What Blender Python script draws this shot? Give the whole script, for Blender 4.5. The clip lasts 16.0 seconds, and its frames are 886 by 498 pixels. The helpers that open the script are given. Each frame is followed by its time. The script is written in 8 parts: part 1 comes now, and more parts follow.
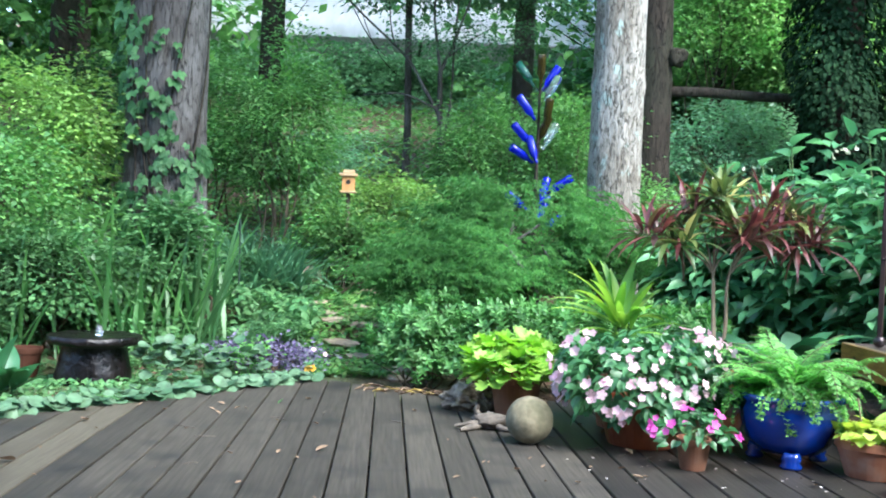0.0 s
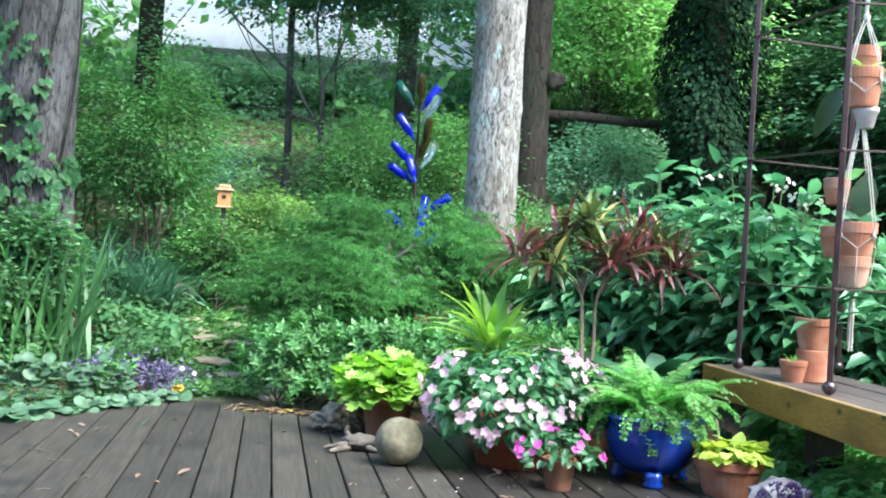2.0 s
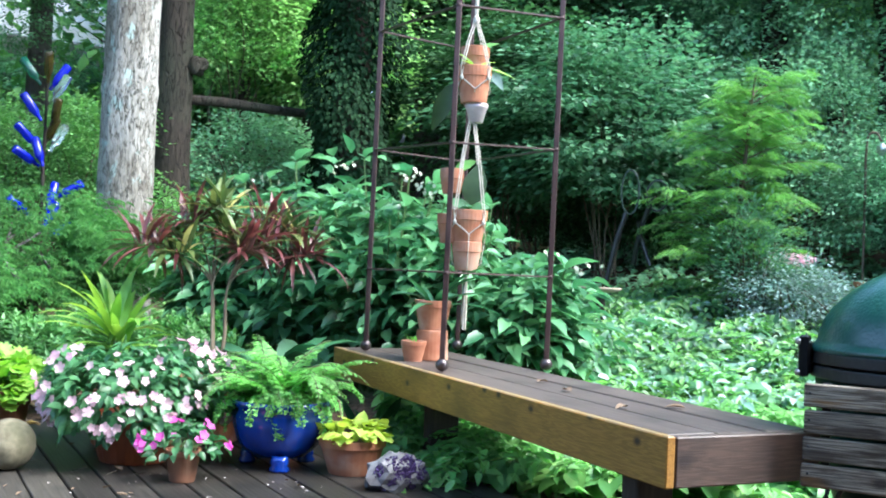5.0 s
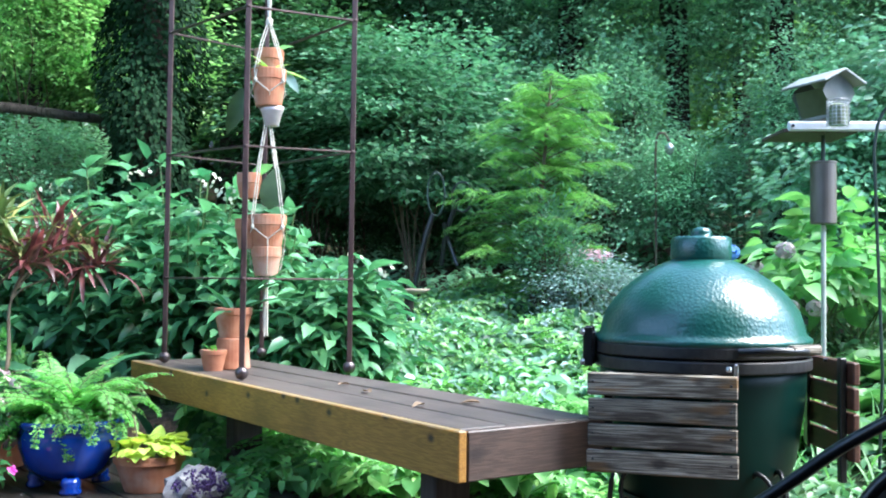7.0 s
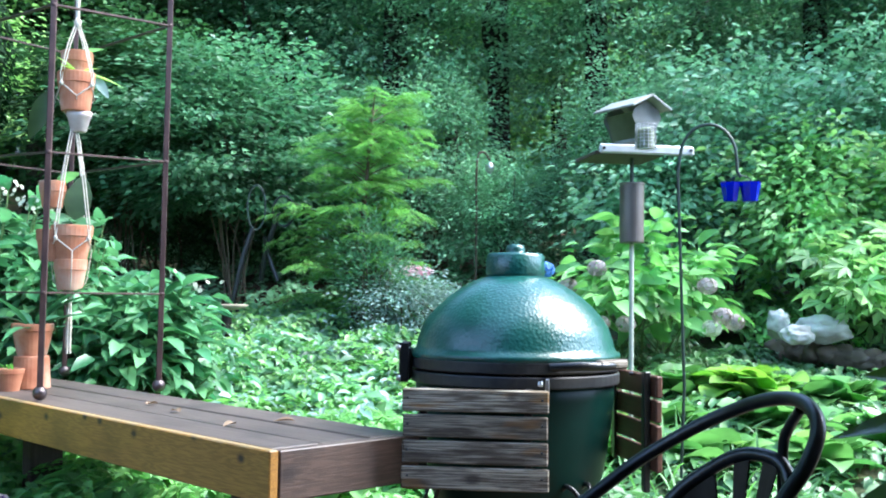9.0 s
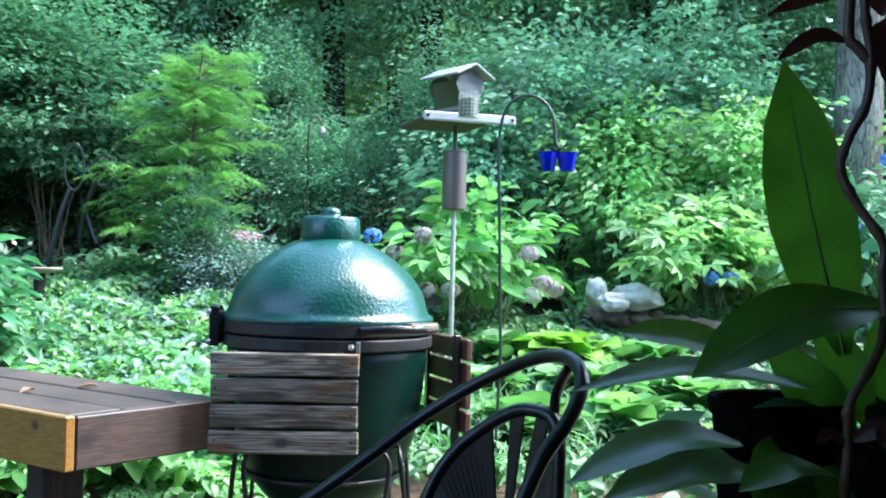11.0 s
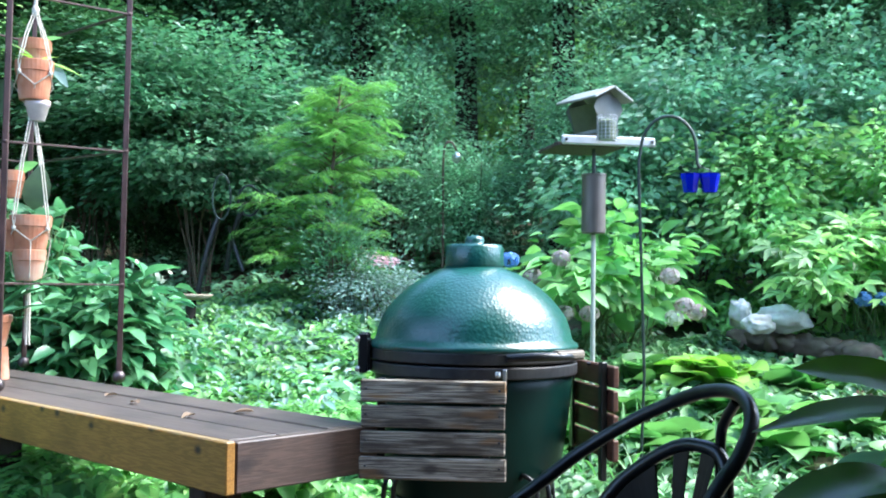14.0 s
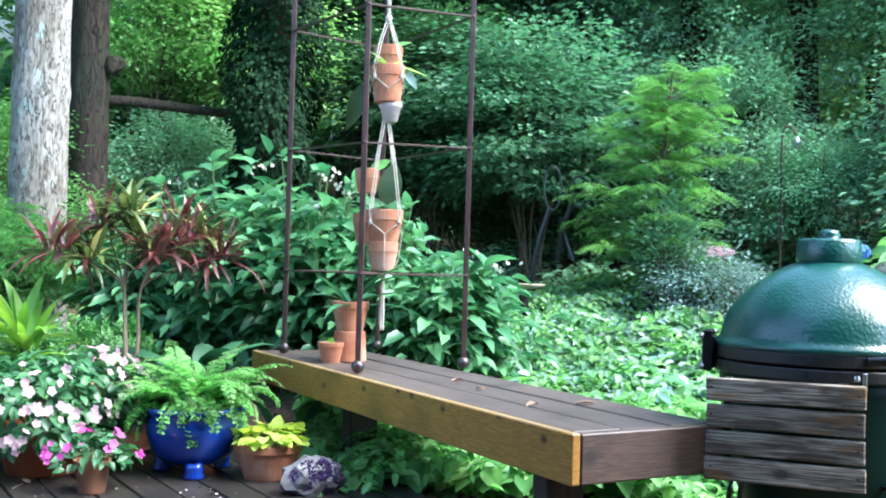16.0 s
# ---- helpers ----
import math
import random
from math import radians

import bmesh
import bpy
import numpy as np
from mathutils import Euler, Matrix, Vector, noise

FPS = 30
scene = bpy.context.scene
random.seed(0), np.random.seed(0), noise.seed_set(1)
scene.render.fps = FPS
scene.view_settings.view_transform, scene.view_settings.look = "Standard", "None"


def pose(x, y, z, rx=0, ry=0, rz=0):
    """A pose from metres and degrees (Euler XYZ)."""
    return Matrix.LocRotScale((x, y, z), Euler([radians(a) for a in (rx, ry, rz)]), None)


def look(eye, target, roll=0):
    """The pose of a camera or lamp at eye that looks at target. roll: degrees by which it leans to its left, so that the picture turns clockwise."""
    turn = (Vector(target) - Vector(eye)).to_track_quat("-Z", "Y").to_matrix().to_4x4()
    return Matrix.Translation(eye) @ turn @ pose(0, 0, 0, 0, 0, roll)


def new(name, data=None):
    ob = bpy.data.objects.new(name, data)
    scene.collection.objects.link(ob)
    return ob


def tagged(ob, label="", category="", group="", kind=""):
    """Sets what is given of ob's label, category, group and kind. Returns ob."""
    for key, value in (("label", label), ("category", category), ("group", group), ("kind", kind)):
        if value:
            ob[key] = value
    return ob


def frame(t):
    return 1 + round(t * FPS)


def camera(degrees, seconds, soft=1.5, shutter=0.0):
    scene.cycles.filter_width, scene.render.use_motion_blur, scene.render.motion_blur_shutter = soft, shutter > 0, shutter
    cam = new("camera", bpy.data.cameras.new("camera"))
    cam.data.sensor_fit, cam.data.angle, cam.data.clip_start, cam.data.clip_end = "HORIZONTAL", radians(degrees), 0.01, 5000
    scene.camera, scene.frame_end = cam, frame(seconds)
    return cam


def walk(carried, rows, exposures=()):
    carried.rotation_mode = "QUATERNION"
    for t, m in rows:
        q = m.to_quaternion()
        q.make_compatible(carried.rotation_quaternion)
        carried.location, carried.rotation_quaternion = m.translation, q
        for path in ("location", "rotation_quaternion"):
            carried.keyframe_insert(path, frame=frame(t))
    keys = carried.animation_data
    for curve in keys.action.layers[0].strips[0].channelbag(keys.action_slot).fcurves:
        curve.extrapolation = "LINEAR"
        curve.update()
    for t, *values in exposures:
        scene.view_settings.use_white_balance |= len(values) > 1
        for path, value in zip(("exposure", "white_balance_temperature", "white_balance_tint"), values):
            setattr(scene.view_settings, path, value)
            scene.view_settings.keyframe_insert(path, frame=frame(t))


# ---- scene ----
cam = camera(47.1, 16.0, soft=2.0)
PATH = [
    (0, (0.000, 0.000, 0.850), (0.1081, 1.9970, 0.8364), 2.53),
    (0.5, (-0.009, 0.007, 0.861), (0.1163, 2.0034, 0.8419), 2.53),
    (1, (-0.004, 0.027, 0.876), (0.1146, 2.0231, 0.8980), 2.04),
    (1.5, (0.019, 0.032, 0.871), (0.2133, 2.0220, 0.8978), 2.72),
    (2, (0.050, 0.010, 0.869), (0.3834, 1.9815, 0.8990), 3.33),
    (2.5, (0.072, -0.015, 0.873), (0.5023, 1.9377, 0.8872), 3.30),
    (3, (0.088, -0.017, 0.879), (0.6254, 1.9091, 0.9136), 3.18),
    (3.5, (0.125, -0.005, 0.877), (0.7565, 1.8920, 0.9322), 2.63),
    (4, (0.150, -0.003, 0.878), (0.8975, 1.8507, 0.9526), 2.78),
    (4.5, (0.163, -0.026, 0.874), (1.0085, 1.7852, 0.9408), 3.01),
    (5, (0.187, -0.055, 0.874), (1.1412, 1.7021, 0.9137), 2.46),
    (7.5, (0.282, -0.103, 0.867), (1.5991, 1.4008, 0.9344), 0.67),
    (8, (0.297, -0.114, 0.871), (1.6836, 1.3258, 0.9447), 1.20),
    (8.5, (0.303, -0.093, 0.873), (1.7437, 1.2910, 0.9686), 1.21),
    (9, (0.310, -0.082, 0.865), (1.8067, 1.2406, 0.9583), 0.72),
    (9.5, (0.324, -0.099, 0.862), (1.8571, 1.1836, 0.9377), 1.05),
    (10, (0.346, -0.131, 0.854), (1.9404, 1.0754, 0.8958), 1.53),
    (12.5, (0.368, -0.145, 0.854), (2.1094, 0.8367, 0.9192), 0.45),
    (13, (0.365, -0.160, 0.853), (2.0462, 0.9230, 0.8860), 1.08),
    (13.5, (0.340, -0.146, 0.866), (1.9549, 1.0330, 0.9085), 0.92),
    (14, (0.326, -0.116, 0.872), (1.8616, 1.1628, 0.9445), 0.69),
    (14.5, (0.287, -0.085, 0.868), (1.7049, 1.3231, 0.9536), 0.48),
    (15, (0.286, -0.085, 0.873), (1.6053, 1.4165, 0.9522), 0.90),
    (15.5, (0.255, -0.096, 0.878), (1.4651, 1.4956, 0.9365), 1.53),
    (16, (0.271, -0.087, 0.891), (1.3352, 1.6054, 0.9285), 1.36),
]
walk(cam, [(t, look(eye, target, roll)) for t, eye, target, roll in PATH], exposures=[(0.0, 2.66, 6000, 7), (5.0, 2.72, 6000, 7), (8.0, 2.84, 5850, 7), (16.0, 2.80, 5850, 7)])

# ---- world and light ----
world = bpy.data.worlds.new("sky")
scene.world = world
world.use_nodes = True
wn = world.node_tree
sky = wn.nodes.new("ShaderNodeTexSky")
sky.sky_type, sky.sun_disc = "NISHITA", False
sky.sun_elevation, sky.sun_rotation = radians(52), radians(135)
wn.links.new(sky.outputs[0], wn.nodes["Background"].inputs[0])
wn.nodes["Background"].inputs[1].default_value = 0.15
sun = new("sun", bpy.data.lights.new("sun", "SUN"))
sun.data.energy, sun.data.angle, sun.data.color = 2.5, radians(40), (1.0, 0.96, 0.90)
sun.matrix_world = look((7.8, -5.8, 10.5), (2, 0, 0))

rng = np.random.default_rng(7)


# ---- materials ----
def nodes_of(name):
    m = bpy.data.materials.new(name)
    m.use_nodes = True
    return m, m.node_tree, m.node_tree.nodes["Principled BSDF"]


def mix_rgb(nt, fac, a, b):
    n = nt.nodes.new("ShaderNodeMix")
    n.data_type = "RGBA"
    for sock, v in ((n.inputs[0], fac), (n.inputs[6], a), (n.inputs[7], b)):
        if isinstance(v, bpy.types.NodeSocket):
            nt.links.new(v, sock)
        elif isinstance(v, (int, float)):
            sock.default_value = v
        else:
            sock.default_value = (*v, 1)
    return n.outputs[2]


def math_node(nt, op, a, b):
    n = nt.nodes.new("ShaderNodeMath")
    n.operation = op
    for sock, v in zip(n.inputs, (a, b)):
        if isinstance(v, bpy.types.NodeSocket):
            nt.links.new(v, sock)
        else:
            sock.default_value = v
    return n.outputs[0]


def noise_node(nt, scale, stretch=(1, 1, 1), detail=4.0, offset=None):
    co = nt.nodes.new("ShaderNodeTexCoord")
    mp = nt.nodes.new("ShaderNodeMapping")
    mp.inputs["Scale"].default_value = stretch
    nt.links.new(co.outputs["Object"], mp.inputs[0])
    if offset is not None:
        nt.links.new(offset, mp.inputs["Location"])
    n = nt.nodes.new("ShaderNodeTexNoise")
    n.inputs["Scale"].default_value, n.inputs["Detail"].default_value = scale, detail
    nt.links.new(mp.outputs[0], n.inputs["Vector"])
    return n.outputs[0]


def ramp(nt, fac, lo, hi):
    n = nt.nodes.new("ShaderNodeMapRange")
    n.inputs["From Min"].default_value, n.inputs["From Max"].default_value = lo, hi
    nt.links.new(fac, n.inputs[0])
    return n.outputs[0]


def bump_into(nt, bsdf, height, strength, distance):
    b = nt.nodes.new("ShaderNodeBump")
    b.inputs["Strength"].default_value, b.inputs["Distance"].default_value = strength, distance
    nt.links.new(height, b.inputs["Height"])
    nt.links.new(b.outputs[0], bsdf.inputs["Normal"])


def surface(name, c1, c2, rough=0.6, scale=8.0, stretch=(1, 1, 1), bump=0.3, dist=0.003, metal=0.0, stain=None, stain_scale=2.0, vary=0.0, rough2=None, coat=0.0, spec=0.5):
    """A solid surface: fine grain between two colours, larger stains, bump, and a little change from piece to piece."""
    m, nt, b = nodes_of(name)
    info = nt.nodes.new("ShaderNodeObjectInfo")
    shift = nt.nodes.new("ShaderNodeCombineXYZ")
    for i in range(3):
        nt.links.new(math_node(nt, "MULTIPLY", info.outputs["Random"], 37.0 + 11 * i), shift.inputs[i])
    grain = noise_node(nt, scale, stretch, 6.0, shift.outputs[0])
    col = mix_rgb(nt, ramp(nt, grain, 0.3, 0.7), c1, c2)
    if stain:
        big = noise_node(nt, stain_scale, (1, 1, 1), 3.0, shift.outputs[0])
        col = mix_rgb(nt, ramp(nt, big, 0.5, 0.72), col, stain)
    if vary:
        h = nt.nodes.new("ShaderNodeHueSaturation")
        nt.links.new(col, h.inputs["Color"])
        nt.links.new(math_node(nt, "ADD", math_node(nt, "MULTIPLY", info.outputs["Random"], 2 * vary), 1 - vary), h.inputs["Value"])
        col = h.outputs[0]
    nt.links.new(col, b.inputs["Base Color"])
    b.inputs["Roughness"].default_value, b.inputs["Metallic"].default_value = rough, metal
    b.inputs["Coat Weight"].default_value = coat
    b.inputs["Specular IOR Level"].default_value = spec
    if rough2 is not None:
        rr = nt.nodes.new("ShaderNodeMapRange")
        rr.inputs["To Min"].default_value, rr.inputs["To Max"].default_value = rough, rough2
        nt.links.new(grain, rr.inputs[0])
        nt.links.new(rr.outputs[0], b.inputs["Roughness"])
    bump_into(nt, b, grain, bump, dist)
    return m


def leaf_mat(name, c1, c2, rough=0.44, trans=0.30, patch=0.55, patch_scale=2.2, c3=None, glow=1.6, spec=0.5):
    """Leaves: two greens by the leaf, slow patches of light and shade put into the colour, light that shines through.
    """
    m, nt, b = nodes_of(name)
    geo = nt.nodes.new("ShaderNodeNewGeometry")
    r = geo.outputs["Random Per Island"]
    col = mix_rgb(nt, r, c1, c2)
    if c3:
        col = mix_rgb(nt, ramp(nt, r, 0.78, 0.84), col, c3)
    # slow noise on the colour's value imitates lit and shaded foliage
    big = noise_node(nt, patch_scale, (1, 1, 1.3), 4.0)
    h = nt.nodes.new("ShaderNodeHueSaturation")
    nt.links.new(col, h.inputs["Color"])
    nt.links.new(math_node(nt, "ADD", math_node(nt, "MULTIPLY", ramp(nt, big, 0.3, 0.7), 2 * patch), 1 - patch), h.inputs["Value"])
    nt.links.new(h.outputs[0], b.inputs["Base Color"])
    b.inputs["Roughness"].default_value = rough
    b.inputs["Specular IOR Level"].default_value = spec
    tr = nt.nodes.new("ShaderNodeBsdfTranslucent")
    tc = mix_rgb(nt, 0.5, h.outputs[0], h.outputs[0])
    br = nt.nodes.new("ShaderNodeHueSaturation")
    br.inputs["Value"].default_value, br.inputs["Saturation"].default_value = glow, 1.1
    nt.links.new(tc, br.inputs["Color"])
    nt.links.new(br.outputs[0], tr.inputs["Color"])
    ms = nt.nodes.new("ShaderNodeMixShader")
    ms.inputs[0].default_value = trans
    nt.links.new(b.outputs[0], ms.inputs[1])
    nt.links.new(tr.outputs[0], ms.inputs[2])
    nt.links.new(ms.outputs[0], nt.nodes["Material Output"].inputs["Surface"])
    return m


def bark_mat(name, dark, light, patch, cells=36.0, edge=0.5, tall=0.34, crack_w=0.09, lichen=None):
    """Bark in narrow upright flakes: broken dark cracks, two tones of plate, larger weathered patches, lichen."""
    m, nt, b = nodes_of(name)
    co = nt.nodes.new("ShaderNodeTexCoord")
    mp = nt.nodes.new("ShaderNodeMapping")
    mp.inputs["Scale"].default_value = (1, 1, tall)
    nt.links.new(co.outputs["Object"], mp.inputs[0])
    wob = nt.nodes.new("ShaderNodeTexNoise")
    wob.inputs["Scale"].default_value, wob.inputs["Detail"].default_value = cells * 0.5, 5.0
    nt.links.new(mp.outputs[0], wob.inputs["Vector"])
    shake = nt.nodes.new("ShaderNodeMix")
    shake.data_type = "VECTOR"
    shake.inputs[0].default_value = 0.06
    nt.links.new(mp.outputs[0], shake.inputs[4])
    nt.links.new(wob.outputs["Color"], shake.inputs[5])
    v = nt.nodes.new("ShaderNodeTexVoronoi")
    v.feature = "DISTANCE_TO_EDGE"
    v.inputs["Scale"].default_value = cells
    nt.links.new(shake.outputs[1], v.inputs["Vector"])
    crack = ramp(nt, v.outputs["Distance"], 0.0, crack_w)
    closed = math_node(nt, "MULTIPLY", ramp(nt, noise_node(nt, 30.0, (1, 1, 0.4), 5.0), 0.40, 0.58), 0.9)
    crack = math_node(nt, "MAXIMUM", crack, closed)
    grain = noise_node(nt, 60.0, (1, 1, 0.25), 6.0)
    plate = nt.nodes.new("ShaderNodeTexVoronoi")
    plate.inputs["Scale"].default_value = cells
    nt.links.new(shake.outputs[1], plate.inputs["Vector"])
    tone = nt.nodes.new("ShaderNodeSeparateColor")
    nt.links.new(plate.outputs["Color"], tone.inputs[0])
    mixed = math_node(nt, "ADD", math_node(nt, "MULTIPLY", tone.outputs[0], 0.55), math_node(nt, "MULTIPLY", ramp(nt, grain, 0.3, 0.7), 0.45))
    col = mix_rgb(nt, mixed, dark, light)
    big = noise_node(nt, 2.6, (1, 1, 0.45), 6.0)
    col = mix_rgb(nt, ramp(nt, big, 0.42, 0.62), col, mix_rgb(nt, ramp(nt, grain, 0.3, 0.7), tuple(0.72 * c for c in patch), patch))
    if lichen:
        spot = noise_node(nt, 11.0, (1, 1, 0.7), 5.0)
        col = mix_rgb(nt, ramp(nt, spot, 0.60, 0.66), col, lichen)
    col = mix_rgb(nt, crack, tuple(c * edge for c in dark), col)
    nt.links.new(col, b.inputs["Base Color"])
    b.inputs["Roughness"].default_value = 0.92
    b.inputs["Specular IOR Level"].default_value = 0.2
    bump_into(nt, b, math_node(nt, "ADD", math_node(nt, "MULTIPLY", crack, 0.7), math_node(nt, "ADD", math_node(nt, "MULTIPLY", tone.outputs[0], 0.35), math_node(nt, "MULTIPLY", grain, 0.5))), 0.9, 0.015)
    return m


def old_board(name):
    """Weathered slat: pale fine grain along the board, dark damp patches, knots and a warm worn spot."""
    m, nt, b = nodes_of(name)
    info = nt.nodes.new("ShaderNodeObjectInfo")
    shift = nt.nodes.new("ShaderNodeCombineXYZ")
    for i in range(3):
        nt.links.new(math_node(nt, "MULTIPLY", info.outputs["Random"], 31.0 + 17 * i), shift.inputs[i])
    fine = noise_node(nt, 10, (0.8, 0.8, 26), 6.0, shift.outputs[0])
    mid = noise_node(nt, 7, (1.0, 1.0, 5), 4.0, shift.outputs[0])
    col = mix_rgb(nt, ramp(nt, fine, 0.40, 0.60), (0.085, 0.070, 0.055), (0.40, 0.355, 0.29))
    col = mix_rgb(nt, math_node(nt, "MULTIPLY", ramp(nt, mid, 0.47, 0.64), 0.82), col, (0.052, 0.036, 0.025))
    warm = noise_node(nt, 6, (0.8, 0.8, 3), 2.0, shift.outputs[0])
    col = mix_rgb(nt, math_node(nt, "MULTIPLY", ramp(nt, warm, 0.62, 0.72), 0.7), col, (0.26, 0.14, 0.055))
    co = nt.nodes.new("ShaderNodeTexCoord")
    mp = nt.nodes.new("ShaderNodeMapping")
    mp.inputs["Scale"].default_value = (1.0, 1.0, 1.5)
    nt.links.new(co.outputs["Object"], mp.inputs[0])
    nt.links.new(shift.outputs[0], mp.inputs["Location"])
    kn = nt.nodes.new("ShaderNodeTexVoronoi")
    kn.inputs["Scale"].default_value = 8.0
    nt.links.new(mp.outputs[0], kn.inputs["Vector"])
    knot = ramp(nt, kn.outputs["Distance"], 0.22, 0.10)
    col = mix_rgb(nt, math_node(nt, "MULTIPLY", knot, 0.85), col, (0.030, 0.021, 0.016))
    h = nt.nodes.new("ShaderNodeHueSaturation")
    nt.links.new(col, h.inputs["Color"])
    nt.links.new(math_node(nt, "ADD", math_node(nt, "MULTIPLY", info.outputs["Random"], 0.5), 0.45), h.inputs["Value"])
    h.inputs["Saturation"].default_value = 1.15
    nt.links.new(h.outputs[0], b.inputs["Base Color"])
    b.inputs["Roughness"].default_value = 0.8
    bump_into(nt, b, math_node(nt, "ADD", fine, math_node(nt, "MULTIPLY", mid, -0.6)), 0.7, 0.004)
    return m


def knotty_board(name, c1, c2, knot, along=(9, 0.45, 9), knots=2.6, rough=0.5, worn=None):
    """A sawn board: long grain bent round dark knots, stains, and a rubbed top edge."""
    m, nt, b = nodes_of(name)
    co = nt.nodes.new("ShaderNodeTexCoord")
    xyz = nt.nodes.new("ShaderNodeSeparateXYZ")
    nt.links.new(co.outputs["Object"], xyz.inputs[0])
    flat = nt.nodes.new("ShaderNodeCombineXYZ")
    nt.links.new(math_node(nt, "MULTIPLY", xyz.outputs[1 if along[1] < 1 else 0], 0.7), flat.inputs[0])
    nt.links.new(xyz.outputs[2], flat.inputs[1])
    v = nt.nodes.new("ShaderNodeTexVoronoi")
    v.voronoi_dimensions = "2D"
    v.inputs["Scale"].default_value = knots * 2.2
    nt.links.new(flat.outputs[0], v.inputs["Vector"])
    spot = ramp(nt, v.outputs["Distance"], 0.10, 0.03)
    grain = noise_node(nt, 9, along, 6.0)
    bent = math_node(nt, "ADD", grain, math_node(nt, "MULTIPLY", v.outputs["Distance"], 0.5))
    rings = nt.nodes.new("ShaderNodeMath")
    rings.operation = "SINE"
    nt.links.new(math_node(nt, "MULTIPLY", bent, 34.0), rings.inputs[0])
    lines_ = ramp(nt, rings.outputs[0], -0.6, 1.0)
    col = mix_rgb(nt, math_node(nt, "ADD", math_node(nt, "MULTIPLY", lines_, 0.5), math_node(nt, "MULTIPLY", grain, 0.5)), c1, c2)
    stain = noise_node(nt, 5.0, (1, 0.5, 1), 4.0)
    col = mix_rgb(nt, math_node(nt, "MULTIPLY", ramp(nt, stain, 0.52, 0.70), 0.65), col, tuple(0.5 * c for c in c1))
    col = mix_rgb(nt, spot, col, knot)
    if worn:
        edge = math_node(nt, "ADD", xyz.outputs[2], math_node(nt, "MULTIPLY", noise_node(nt, 12.0, (1, 1, 1), 3.0), 0.012))
        col = mix_rgb(nt, ramp(nt, edge, worn - 0.001, worn + 0.003), col, (0.24, 0.165, 0.075))
    nt.links.new(col, b.inputs["Base Color"])
    b.inputs["Roughness"].default_value = rough
    bump_into(nt, b, math_node(nt, "ADD", grain, math_node(nt, "MULTIPLY", lines_, 0.3)), 0.35, 0.002)
    return m


M = {}
M["plank"] = surface("weathered_deck_board", (0.0235, 0.0200, 0.0158), (0.0475, 0.0415, 0.0330), 0.66, 9, (9, 0.4, 4), 0.5, 0.004, stain=(0.017, 0.0155, 0.0135), stain_scale=3.5, vary=0.26, spec=0.25)
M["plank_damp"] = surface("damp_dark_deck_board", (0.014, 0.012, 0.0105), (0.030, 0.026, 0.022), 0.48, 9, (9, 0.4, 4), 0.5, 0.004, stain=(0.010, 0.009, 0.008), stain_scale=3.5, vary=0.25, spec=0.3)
M["plank_new"] = surface("newer_deck_board", (0.040, 0.034, 0.024), (0.072, 0.062, 0.045), 0.62, 9, (9, 0.5, 4), 0.3, 0.003, stain=(0.04, 0.033, 0.023), vary=0.1, spec=0.32)
M["bench_top"] = surface("dark_bench_board", (0.036, 0.027, 0.023), (0.085, 0.064, 0.054), 0.55, 9, (9, 0.4, 4), 0.5, 0.003, stain=(0.028, 0.021, 0.018), stain_scale=4, vary=0.14)
M["bench_front"] = knotty_board("yellow_treated_board", (0.205, 0.094, 0.015), (0.42, 0.208, 0.036), (0.035, 0.018, 0.008), worn=0.4445)
M["bench_end"] = knotty_board("brown_stained_board", (0.038, 0.022, 0.017), (0.100, 0.062, 0.046), (0.025, 0.015, 0.012), (0.45, 9, 9), 1.4)
M["post_wood"] = surface("dark_post_wood", (0.03, 0.02, 0.016), (0.07, 0.05, 0.04), 0.8, 9, (6, 6, 0.5), 0.4, 0.004)
M["shelf_red"] = surface("reddish_shelf_slat", (0.055, 0.020, 0.011), (0.105, 0.040, 0.020), 0.6, 9, (1, 1, 8), 0.3, 0.003)
M["shelf_wood"] = old_board("weathered_shelf_slat")
M["iron"] = surface("rusty_brown_iron", (0.026, 0.014, 0.013), (0.070, 0.038, 0.034), 0.42, 30, (1, 1, 0.3), 0.3, 0.001, metal=0.4, rough2=0.6)
M["ball_steel"] = surface("dark_polished_steel_ball", (0.055, 0.042, 0.042), (0.12, 0.10, 0.10), 0.28, 30, bump=0.15, dist=0.001, metal=0.8, rough2=0.5)
M["black_metal"] = surface("black_painted_metal", (0.008, 0.009, 0.010), (0.016, 0.017, 0.019), 0.32, 60, bump=0.15, dist=0.0006, metal=0.2)
M["band_metal"] = surface("dull_black_band", (0.012, 0.012, 0.014), (0.03, 0.028, 0.028), 0.5, 40, bump=0.2, dist=0.001, metal=0.3)
M["steel"] = surface("steel_bolt", (0.3, 0.3, 0.3), (0.5, 0.5, 0.5), 0.35, 60, metal=0.9)
M["terracotta"] = surface("terracotta", (0.27, 0.090, 0.042), (0.41, 0.170, 0.088), 0.82, 14, bump=0.25, dist=0.001, stain=(0.40, 0.25, 0.18), stain_scale=8, vary=0.14)
# terracotta for pots standing in shade, the shade is in the colour
M["terracotta_shaded"] = surface("shaded_terracotta", (0.15, 0.05625, 0.02625), (0.24, 0.0975, 0.04875), 0.75, 14, bump=0.2, dist=0.001, stain=(0.105, 0.0525, 0.03), stain_scale=7)
M["red_pot"] = surface("red_brown_plastic_pot", (0.192, 0.044, 0.016), (0.24, 0.064, 0.024), 0.4, 20, bump=0.1, dist=0.001)
